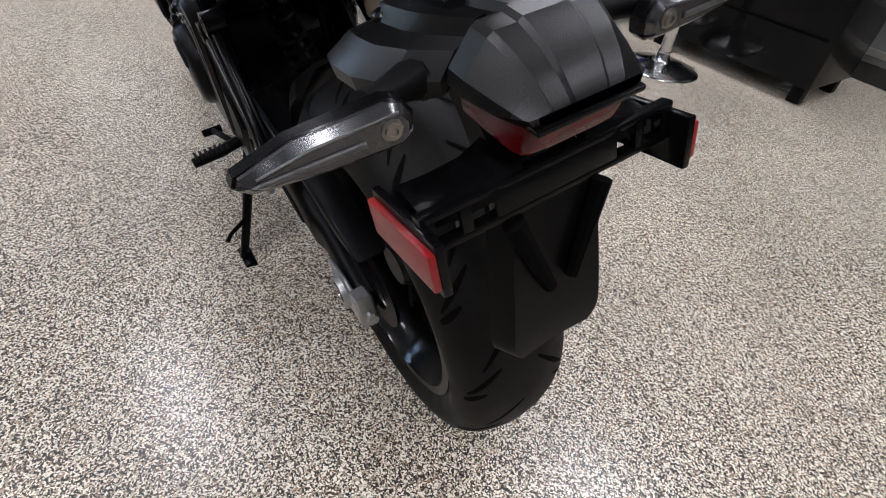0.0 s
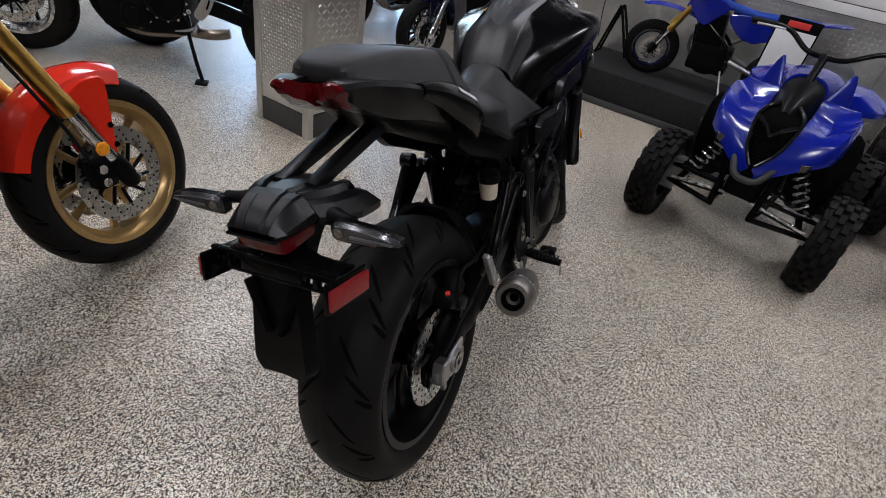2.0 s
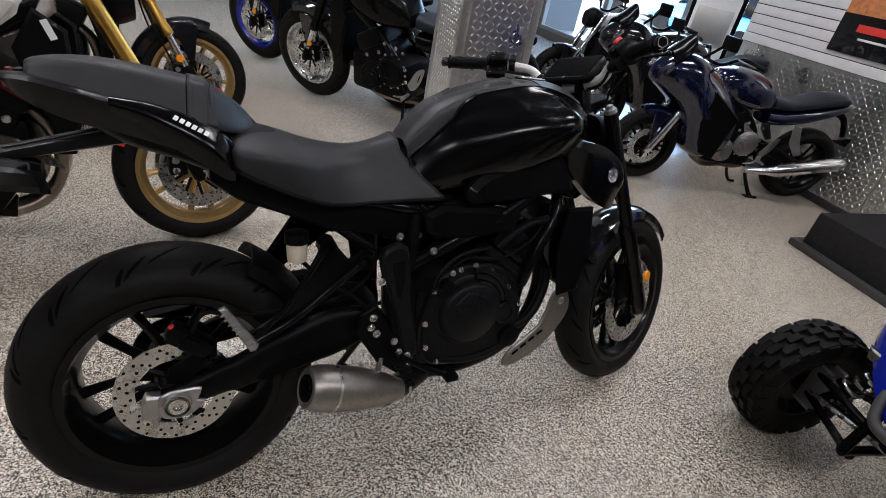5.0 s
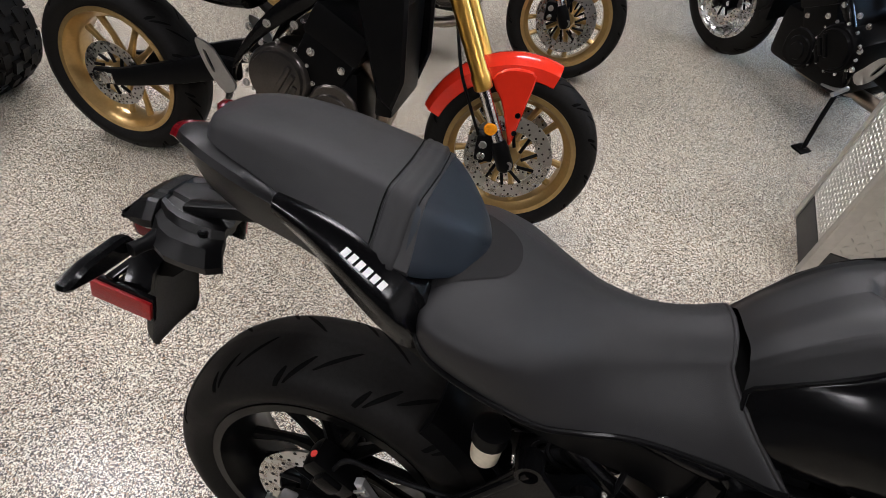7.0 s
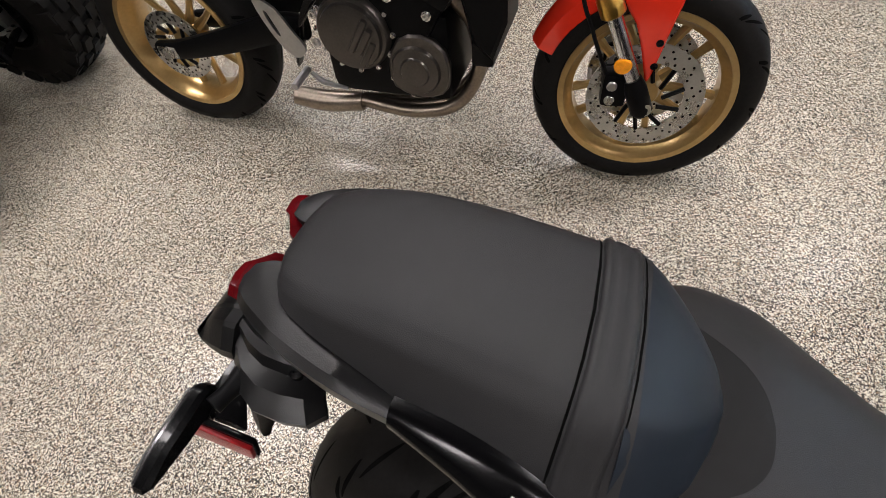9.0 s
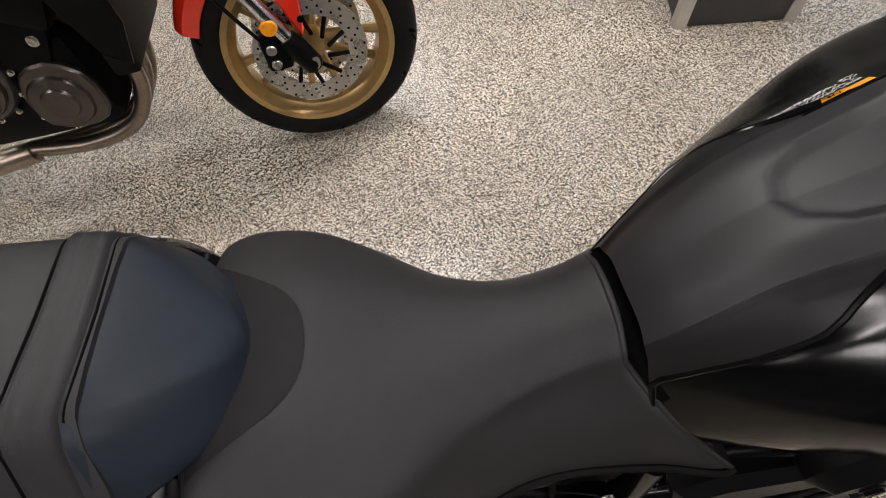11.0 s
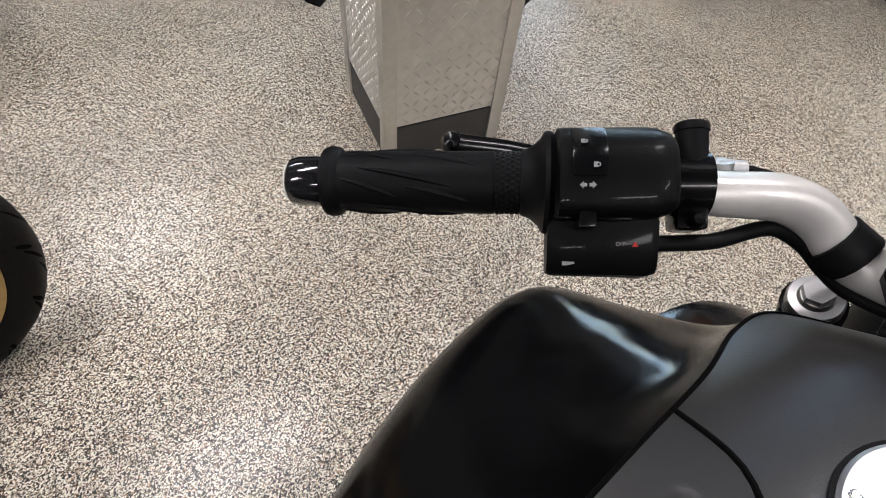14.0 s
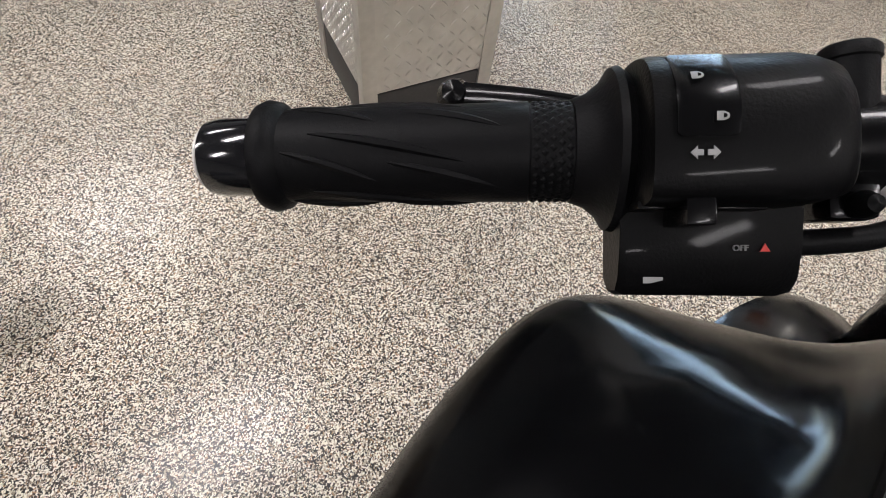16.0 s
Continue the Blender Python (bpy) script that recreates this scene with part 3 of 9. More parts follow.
# frame tubes
FRAME_TUBES = [
    ([(1.02, 0.035, 0.86), (0.93, 0.12, 0.79), (0.80, 0.135, 0.70), (0.66, 0.125, 0.63), (0.53, 0.105, 0.56)], 0.019),
    ([(1.02, 0.035, 0.80), (0.96, 0.12, 0.68), (0.90, 0.14, 0.58), (0.87, 0.13, 0.48)], 0.016),
    ([(0.80, 0.13, 0.70), (0.68, 0.12, 0.72), (0.55, 0.105, 0.71), (0.40, 0.095, 0.74), (0.20, 0.085, 0.80), (0.02, 0.07, 0.88)], 0.015),
    ([(0.53, 0.105, 0.56), (0.42, 0.10, 0.63), (0.30, 0.09, 0.72), (0.16, 0.08, 0.80)], 0.013),
    ([(0.55, 0.105, 0.70), (0.53, 0.11, 0.56), (0.50, 0.11, 0.42), (0.50, 0.10, 0.31)], 0.02),
    ([(0.66, 0.12, 0.63), (0.60, 0.12, 0.68), (0.55, 0.11, 0.72)], 0.014),
]
for pts, r in FRAME_TUBES:
    for s in (-1, 1):
        bm = bmesh.new()
        tube(bm, [(x, s * y, z) for x, y, z in pts], r, 12, 5)
        part("frame_tube", bm, M_SATIN, bike)
# foot peg hanger plates and covers, both sides
for s in (-1, 1):
    bm = bmesh.new()
    plate(bm, [(0.455, 0.565), (0.475, 0.59), (0.515, 0.585), (0.545, 0.50), (0.545, 0.40), (0.525, 0.36), (0.485, 0.37), (0.47, 0.46)], 0.018, xz(s * 0.138), 0.006)
    part("frame_cover", bm, M_PLASTIC, bike, "ribbed grey-black frame cover")
    bm = bmesh.new()
    plate(bm, [(0.40, 0.47), (0.44, 0.49), (0.505, 0.37), (0.53, 0.31), (0.50, 0.285), (0.445, 0.33), (0.39, 0.42)], 0.012, xz(s * 0.148), 0.004)
    part("footrest_hanger", bm, M_CAST, bike)
    bm = bmesh.new()
    tube(bm, [(0.50, s * 0.155, 0.335), (0.495, s * 0.20, 0.33), (0.49, s * 0.262, 0.328)], [0.012, 0.013, 0.011], 10)
    peg = part("footrest", bm, M_CAST, bike)
    for i in range(7):
        bm = bmesh.new()
        block(bm, (0.474, -0.003, 0.337), (0.506, 0.003, 0.343), 0.001, Matrix.Translation((0, s * (0.185 + 0.011 * i), 0)))
        part("footrest_rib", bm, M_GRIP, peg)
    if s < 0:
        bm = bmesh.new()
        tube(bm, [(0.49, -0.262, 0.322), (0.489, -0.264, 0.285)], [0.003, 0.0026], 8)
        part("feeler_pin", bm, M_STEEL, peg, "bright steel feeler pin")
        bm = bmesh.new()
        tube(bm, [(0.50, -0.165, 0.345), (0.57, -0.18, 0.30), (0.63, -0.19, 0.275)], 0.008, 8, 4)
        block(bm, (0.615, -0.215, 0.268), (0.65, -0.165, 0.285), 0.004)
        part("brake_pedal", bm, M_CAST, bike)
    # passenger step on a tubular bracket
    bm = bmesh.new()
    plate(bm, [(0.150, 0.462), (0.166, 0.440), (0.186, 0.446), (0.250, 0.476), (0.330, 0.532), (0.405, 0.585), (0.422, 0.612), (0.400, 0.628), (0.372, 0.612), (0.345, 0.645), (0.330, 0.668), (0.308, 0.664), (0.302, 0.634), (0.270, 0.575), (0.215, 0.500)], 0.012, xz(s * 0.138), 0.004)
    tube(bm, [(0.408, s * 0.146, 0.606), (0.33, s * 0.148, 0.548), (0.25, s * 0.150, 0.488), (0.165, s * 0.160, 0.452)], 0.0085, 10, 4, flat=0.8)
    tube(bm, [(0.322, s * 0.146, 0.648), (0.275, s * 0.148, 0.578), (0.225, s * 0.150, 0.510), (0.160, s * 0.160, 0.458)], 0.0085, 10, 4, flat=0.8)
    for px, pz in ((0.408, 0.606), (0.322, 0.650)):
        lathe(bm, [(0.011, 0), (0.013, 0.012), (0.019, 0.012), (0.021, -0.02), (0, -0.02), (0, 0.004), (0.011, 0.004)], 20, along((px, s * 0.142, pz), (0, s, 0)))
    br = part("passenger_bracket", bm, M_SATIN, bike)
    bm = bmesh.new()
    plate(bm, [(0.093, 0.546), (0.106, 0.550), (0.166, 0.452), (0.160, 0.438), (0.148, 0.438)], 0.016, xz(s * 0.172), 0.003)
    for i in range(8):
        block(bm, (-0.010, -0.0016, -0.001), (0.010, 0.0016, 0.003), 0.0006, xz(s * 0.180) @ Matrix.Translation((0.104 + 0.0066 * i, 0.537 - 0.0115 * i, 0)) @ pose(0, 0, 0, 0, 0, 28))
    part("passenger_step", bm, M_ALU, br, "bright knurled aluminium step")
bm = bmesh.new()
for p in [(0.499, -0.148, 0.575), (0.487, -0.156, 0.385), (0.452, -0.148, 0.548), (0.50, -0.157, 0.352), (0.524, -0.157, 0.34), (0.43, -0.156, 0.46), (0.425, -0.156, 0.435), (0.55, -0.12, 0.648), (0.50, -0.125, 0.65), (0.585, -0.14, 0.61), (0.44, -0.155, 0.415)]:
    bolt(bm, p, (0, -1, 0), 0.0075, 0.006)
part("frame_bolts", bm, M_STEEL, bike)["kind"] = "stuff"
# brake fluid reservoir
bm = bmesh.new()
lathe(bm, [(0, -0.026), (0.019, -0.026), (0.021, -0.022), (0.023, 0.02), (0, 0.02)], 20, Matrix.Translation((0.262, -0.115, 0.637)))
res = part("brake_reservoir", bm, M_RESV, bike, "cream translucent brake fluid reservoir")
bm = bmesh.new()
lathe(bm, [(0, 0.017), (0.026, 0.017), (0.026, 0.04), (0.02, 0.043), (0, 0.043)], 20, Matrix.Translation((0.262, -0.115, 0.637)))
part("reservoir_cap", bm, M_PLASTIC, res)
bm = bmesh.new()
tube(bm, [(0.27, -0.115, 0.612), (0.31, -0.12, 0.57), (0.40, -0.125, 0.50), (0.455, -0.13, 0.43)], 0.005, 8, 5)
part("reservoir_hose", bm, M_GRIP, res)

# ---- engine ----
eng = part("engine", block(bmesh.new(), (0.55, -0.13, 0.27), (0.84, 0.13, 0.50), 0.035), M_COVER, bike)
bm = bmesh.new()
TILT = Matrix.Translation((0.76, 0, 0.46)) @ pose(0, 0, 0, 0, 35, 0)
block(bm, (-0.085, -0.125, 0), (0.085, 0.125, 0.12), 0.015, TILT)
part("cylinder_block", bm, M_COVER, eng)
for i in range(5):
    bm = bmesh.new()
    block(bm, (-0.09, -0.13, 0.02 + 0.018 * i), (0.09, 0.13, 0.027 + 0.018 * i), 0.002, TILT)
    part("cooling_fin", bm, M_COVER, eng)
bm = bmesh.new()
block(bm, (-0.09, -0.135, 0.12), (0.085, 0.135, 0.20), 0.016, TILT)
block(bm, (-0.075, -0.12, 0.20), (0.07, 0.12, 0.235), 0.018, TILT)
part("cylinder_head", bm, M_SATIN, eng)
for s in (-1, 1):
    bm = bmesh.new()
    c = Matrix.Translation((0.695, s * 0.13, 0.435)) @ (AXY if s > 0 else AXY @ Matrix.Diagonal((1, 1, -1, 1)))
    lathe(bm, [(0.108, -0.02), (0.108, 0.014), (0.100, 0.022), (0.090, 0.025), (0.086, 0.040), (0.076, 0.048), (0.0, 0.051)], 40, c)
    cc = part("clutch_cover" if s < 0 else "generator_cover", bm, M_COVER, eng)
    bm = bmesh.new()
    plate(bm, spline([(0.565, 0.34), (0.60, 0.285), (0.70, 0.275), (0.80, 0.295), (0.855, 0.36), (0.87, 0.43), (0.82, 0.50), (0.79, 0.545), (0.70, 0.565), (0.61, 0.54), (0.57, 0.45)], 2, True), 0.03, xz(s * 0.135), 0.006)
    part("crankcase_cover", bm, M_COVER, eng)
    # stepped ribs fan out over the upper front of the cover
    for i in range(5):
        bm = bmesh.new()
        r = 0.118 - 0.016 * i
        a0, a1 = radians(8 + 4 * i), radians(88 - 3 * i)
        tube(bm, [(0.695 + r * math.cos(a0 + (a1 - a0) * j / 8), s * (0.156 + 0.005 * i), 0.435 + r * math.sin(a0 + (a1 - a0) * j / 8)) for j in range(9)], 0.0075, 6)
        part("cover_rib", bm, M_COVER, cc)
    bm = bmesh.new()
    plate(bm, [(0.640, 0.475), (0.672, 0.505), (0.705, 0.498), (0.690, 0.462), (0.655, 0.450)], 0.010, xz(s * 0.180), 0.003)
    part("cover_pad", bm, M_COVER, cc)
    bm = bmesh.new()
    lathe(bm, [(0.034, -0.02), (0.034, 0.016), (0.030, 0.021), (0.022, 0.022), (0.020, 0.018), (0, 0.018)], 26, along((0.808, s * 0.142, 0.412), (0, s, 0)))
    part("timing_plug", bm, M_COVER, eng)
    for bx, bz in ((0.590, 0.505), (0.640, 0.548), (0.662, 0.556), (0.705, 0.562), (0.755, 0.540), (0.815, 0.488), (0.860, 0.430), (0.835, 0.352), (0.572, 0.415), (0.578, 0.345), (0.612, 0.296)):
        bm = bmesh.new()
        bolt(bm, (bx, s * 0.149, bz), (0, s, 0), 0.0058, 0.008)
        part("cover_bolt", bm, M_STEEL, eng)
# frame spar plate beside the engine; a darker plate paints its sunken hollow's shade
for s in (-1, 1):
    bm = bmesh.new()
    plate(bm, spline([(0.446, 0.612), (0.474, 0.638), (0.512, 0.630), (0.524, 0.56), (0.530, 0.49), (0.546, 0.40), (0.552, 0.335), (0.515, 0.335), (0.500, 0.40), (0.478, 0.49), (0.458, 0.55)], 2, True), 0.032, xz(s * 0.143), 0.007)
    spar = part("spar_plate", bm, M_COVER, bike, "black cast frame plate")
    bm = bmesh.new()
    plate(bm, [(0.470, 0.600), (0.502, 0.606), (0.508, 0.55), (0.498, 0.50), (0.486, 0.515)], 0.004, xz(s * 0.1585), 0.001)
    part("pocket_shade", bm, M_CAST, spar)
bm = bmesh.new()
lathe(bm, [(0, -0.02), (0.033, -0.02), (0.036, 0.0), (0.036, 0.055), (0.03, 0.062), (0, 0.062)], 22, along((0.86, -0.045, 0.34), (1, 0, -0.1)))
part("oil_filter", bm, M_SATIN, eng)
bm = bmesh.new()
lathe(bm, [(0, 0), (0.032, 0), (0.032, 0.012), (0.024, 0.016), (0, 0.016)], 22, along((0.835, -0.15, 0.335), (0, -1, 0)))
part("timing_cover", bm, M_CAST, eng)
bm = bmesh.new()
lathe(bm, [(0, 0), (0.018, 0), (0.018, 0.02), (0, 0.02)], 18, along((0.62, -0.15, 0.52), (0, -1, 0)))
part("oil_plug", bm, M_CAST, eng)
# coolant hoses and wires
for pts, r in [([(0.83, -0.13, 0.335), (0.92, -0.125, 0.37), (0.97, -0.11, 0.44), (0.98, -0.10, 0.50)], 0.014), ([(0.78, -0.13, 0.60), (0.86, -0.135, 0.655), (0.95, -0.12, 0.66), (1.0, -0.11, 0.64)], 0.012), ([(0.62, -0.135, 0.54), (0.68, -0.15, 0.585), (0.78, -0.15, 0.575), (0.88, -0.14, 0.615), (0.93, -0.12, 0.66)], 0.0035), ([(0.58, -0.15, 0.50), (0.60, -0.16, 0.56), (0.66, -0.155, 0.60), (0.75, -0.145, 0.605)], 0.005), ([(0.60, -0.14, 0.30), (0.70, -0.15, 0.285), (0.80, -0.148, 0.30), (0.86, -0.14, 0.345)], 0.011)]:
    bm = bmesh.new()
    tube(bm, pts, r, 10, 6)
    part("hose", bm, M_GRIP, bike)
# air box side covers
for s in (-1, 1):
    bm = bmesh.new()
    plate(bm, [(0.555, 0.705), (0.60, 0.725), (0.78, 0.705), (0.835, 0.685), (0.80, 0.645), (0.70, 0.635), (0.60, 0.64), (0.565, 0.66)], 0.04, xz(s * 0.132), 0.012)
    part("airbox_cover", bm, M_PLASTIC, bike)
# radiator
bm = bmesh.new()
RADM = Matrix.Translation((1.02, 0, 0.565)) @ pose(0, 0, 0, 0, -16, 0)
block(bm, (-0.018, -0.145, -0.13), (0.018, 0.145, 0.13), 0.006, RADM)
rad = part("radiator", bm, M_SATIN, bike)
bm = bmesh.new()
for i in range(20):
    block(bm, (0.016, -0.125, -0.115 + 0.012 * i), (0.021, 0.125, -0.110 + 0.012 * i), 0, RADM)
part("radiator_core", bm, M_CAST, rad)["kind"] = "stuff"
for s in (-1, 1):
    bm = bmesh.new()
    plate(bm, [(0.985, 0.44), (1.045, 0.45), (1.075, 0.58), (1.06, 0.70), (0.975, 0.70), (0.96, 0.58)], 0.022, xz(s * 0.155), 0.007)
    part("radiator_cover", bm, M_PLASTIC, bike)
# exhaust
bm = bmesh.new()
for y in (-0.055, 0.055):
    tube(bm, [(0.90, y, 0.585), (0.97, y, 0.53), (1.0, y * 0.9, 0.43), (0.97, y * 0.7, 0.30), (0.88, y * 0.6, 0.215), (0.74, y * 0.7 - 0.01, 0.195), (0.60, -0.05, 0.20)], 0.021, 14, 6)
tube(bm, [(0.62, -0.05, 0.20), (0.55, -0.09, 0.205), (0.47, -0.145, 0.222)], [0.03, 0.034, 0.03], 14, 5)
part("exhaust_pipe", bm, M_COVER, bike, "dark exhaust pipes")
bm = bmesh.new()
EX = along((0.462, -0.165, 0.256), (-0.20, -0.025, 0.070)) @ Matrix.Diagonal((0.9, 0.9, 0.95, 1))
lathe(bm, [(0.0, -0.05), (0.030, -0.05), (0.036, -0.03), (0.050, 0.02), (0.058, 0.08), (0.061, 0.15), (0.060, 0.195), (0.053, 0.222), (0.049, 0.226), (0.036, 0.226), (0.034, 0.215), (0.0, 0.19)], 40, EX)
muf = part("muffler", bm, M_CAN, bike, "short satin grey muffler can")
bm = bmesh.new()
lathe(bm, [(0.0345, 0.20), (0.0345, 0.2285), (0.024, 0.2285), (0.022, 0.20), (0, 0.16)], 28, EX)
part("muffler_outlet", bm, M_GROOVE, muf)
bm = bmesh.new()
lathe(bm, [(0.0612, 0.155), (0.0612, 0.162), (0.06, 0.1625)], 40, EX)
part("muffler_band", bm, M_STEEL, muf)
bm = bmesh.new()
tube(bm, [(0.44, -0.165, 0.290), (0.455, -0.15, 0.34)], 0.008, 8)
part("muffler_stay", bm, M_STEEL, muf)
bm = bmesh.new()
plate(bm, spline([(0.885, 0.180), (0.905, 0.225), (1.005, 0.295), (1.035, 0.385), (1.058, 0.412), (1.090, 0.408), (1.112, 0.365), (1.105, 0.310), (1.03, 0.220), (0.93, 0.172)], 2, True), 0.012, xz(-0.075), 0.004)
hs = part("exhaust_heat_shield", bm, M_CAN, bike, "satin aluminium belly heat shield with dark slots")
# near-black bars laid on the shield paint the dark of its openings
bm = bmesh.new()
for i in range(4):
    block(bm, (-0.012, -0.004, -0.0015), (0.012, 0.004, 0.0015), 0.003, xz(-0.0815) @ Matrix.Translation((0.925 + 0.028 * i, 0.218 + 0.018 * i, 0)) @ pose(0, 0, 0, 0, 0, 32))
part("slot", bm, M_GROOVE, hs)
bm = bmesh.new()
lathe(bm, [(0, 0.003), (0.009, 0.003), (0.012, 0.0015), (0.013, -0.002)], 18, along((1.075, -0.0815, 0.372), (0, -1, 0)))
part("shield_bolt", bm, M_STEEL, hs)
# side stand on the far side
bm = bmesh.new()
tube(bm, [(0.55, 0.13, 0.30), (0.50, 0.20, 0.16), (0.46, 0.262, 0.042)], [0.014, 0.011, 0.010], 10, 4)
block(bm, (0.42, 0.235, 0.047), (0.50, 0.29, 0.056), 0.003)
tube(bm, [(0.49, 0.215, 0.14), (0.47, 0.26, 0.13), (0.455, 0.275, 0.125)], 0.005, 8)
part("side_stand", bm, M_SATIN, bike)
bm = bmesh.new()
tube(bm, [(0.53, 0.16, 0.31), (0.58, 0.18, 0.315), (0.64, 0.19, 0.30)], 0.007, 8, 4)
tube(bm, [(0.64, 0.17, 0.30), (0.64, 0.215, 0.30)], 0.009, 8)
part("gear_lever", bm, M_CAST, bike)

# ---- bodywork: tail, seats, tank ----
bm = bmesh.new()
loft_x(bm, [(-0.170, 0.062, 0.958, 0.930), (-0.10, 0.082, 0.954, 0.894), (-0.03, 0.096, 0.940, 0.850), (0.04, 0.100, 0.918, 0.825), (0.12, 0.102, 0.885, 0.790), (0.22, 0.100, 0.840, 0.745), (0.34, 0.100, 0.79, 0.705), (0.46, 0.104, 0.755, 0.685), (0.57, 0.108, 0.75, 0.68)], 24, 5, 3.2, 2.6)
tail = part("tail_fairing", bm, M_PLASTIC, bike)
for s in (-1, 1):
    # a wing-like panel that faces up and out and carries the white marking
    bm = bmesh.new()
    rs = []
    for x, yi, zi, yo, zo, yl, zl in spline([(-0.050, 0.106, 0.948, 0.116, 0.940, 0.110, 0.922), (0.0, 0.112, 0.942, 0.130, 0.926, 0.120, 0.896), (0.04, 0.117, 0.932, 0.142, 0.908, 0.130, 0.866), (0.075, 0.121, 0.919, 0.151, 0.890, 0.138, 0.842), (0.105, 0.124, 0.904, 0.155, 0.870, 0.141, 0.820), (0.128, 0.124, 0.886, 0.150, 0.848, 0.138, 0.803), (0.145, 0.119, 0.864, 0.138, 0.830, 0.130, 0.798)], 5):
        rs.append([(x, s * (yi - 0.03), zi - 0.002), (x, s * yi, zi), (x, s * (yi * 0.72 + yo * 0.28), zi * 0.72 + zo * 0.28 + 0.0016), (x, s * (yi * 0.3 + yo * 0.7), zi * 0.3 + zo * 0.7 + 0.0022), (x, s * yo, zo), (x, s * (yo + 0.001), zo - 0.007), (x, s * (yo * 0.5 + yl * 0.5), (zo + zl) / 2 - 0.004), (x, s * yl, zl), (x, s * (yi - 0.03), zl)])
    rings(bm, rs)
    pan = part("side_panel", bm, M_FLANK, bike, "gloss black tail panel with white marking", sharp=40)
    # bars of the marking follow the panel, running down towards the front
    a, b = Vector((0.046, s * 0.1335, 0.9180)), Vector((0.102, s * 0.1430, 0.8880))
    ex = (b - a).normalized()
    ez = ex.cross(Vector((0, s * 0.030, -0.030)))
    ez = ez.normalized() * (1 if ez.z > 0 else -1)
    ey = ez.cross(ex).normalized()
    mm = Matrix.Identity(4)
    for i, e in enumerate((ex, ey, ez)):
        for j in range(3):
            mm[j][i] = e[j]
    mm.translation = (a + b) / 2
    for i in range(6):
        bm = bmesh.new()
        plate(bm, [(-0.0040, -0.0054), (0.0036, -0.0054), (0.0044, 0.0054), (-0.0032, 0.0054)], 0.0005, mm @ Matrix.Translation((-0.0275 + 0.0110 * i, 0.0, 0.0022)), 0.00005)
        part("marking_bar", bm, M_WHITE, pan)
    # bracket between the panel and the rider seat
    bm = bmesh.new()
    rs = []
    for x, y, zt, zb in spline([(0.100, 0.112, 0.898, 0.860), (0.122, 0.122, 0.892, 0.846), (0.140, 0.128, 0.880, 0.832), (0.152, 0.128, 0.862, 0.822)], 4):
        rs.append([(x, s * (y - 0.03), zt), (x, s * (y - 0.004), zt - 0.003), (x, s * y, zt - 0.012), (x, s * (y + 0.001), zb), (x, s * (y - 0.03), zb)])
    rings(bm, rs)
    part("tail_bracket", bm, M_FLANK, bike)
# plain black panels under the seat
for s in (-1, 1):
    bm = bmesh.new()
    rs = []
    for x, zt, zb, y in spline([(0.10, 0.83, 0.790, 0.108), (0.15, 0.81, 0.752, 0.113), (0.21, 0.79, 0.728, 0.116), (0.275, 0.77, 0.702, 0.118), (0.345, 0.75, 0.672, 0.115), (0.41, 0.74, 0.655, 0.109), (0.47, 0.735, 0.640, 0.106), (0.54, 0.735, 0.615, 0.106), (0.60, 0.74, 0.640, 0.108), (0.64, 0.74, 0.70, 0.110)], 4):
        rs.append([(x, s * (y - 0.03), zt), (x, s * (y - 0.002), zt), (x, s * (y + 0.002), (zt + zb) / 2), (x, s * (y - 0.002), zb + 0.006), (x, s * (y - 0.010), zb), (x, s * (y - 0.03), zb + 0.003)])
    rings(bm, rs)
    part("underseat_panel", bm, M_PLASTIC, bike)
# tail lamp: a dark lens under the seat and a red tip on each horn of the tail cover
bm = bmesh.new()
rs = []
for x, w, zt, zb in [(-0.186, 0.024, 0.964, 0.952), (-0.182, 0.040, 0.964, 0.945), (-0.176, 0.050, 0.962, 0.937), (-0.168, 0.052, 0.958, 0.932)]:
    rs.append([(x, -w, zt), (x, -w * 0.9, zb + 0.012), (x, -w * 0.5, zb), (x, w * 0.5, zb), (x, w * 0.9, zb + 0.012), (x, w, zt), (x, w * 0.6, zt + 0.004), (x, -w * 0.6, zt + 0.004)])
rings(bm, rs)
lamp = part("tail_lamp", bm, M_REDLENS, bike, "dark red faceted tail lamp lens")


def horn_ring(x, yi, yo, zt, zb, s):
    return [(x, s * yi, zt - 0.002), (x, s * (yi + (yo - yi) * 0.45), zt), (x, s * (yo - 0.007), zt - 0.003), (x, s * yo, zt - 0.010), (x, s * (yo - 0.003), (zt + zb) / 2), (x, s * (yo - 0.014), zb), (x, s * yi, zb)]


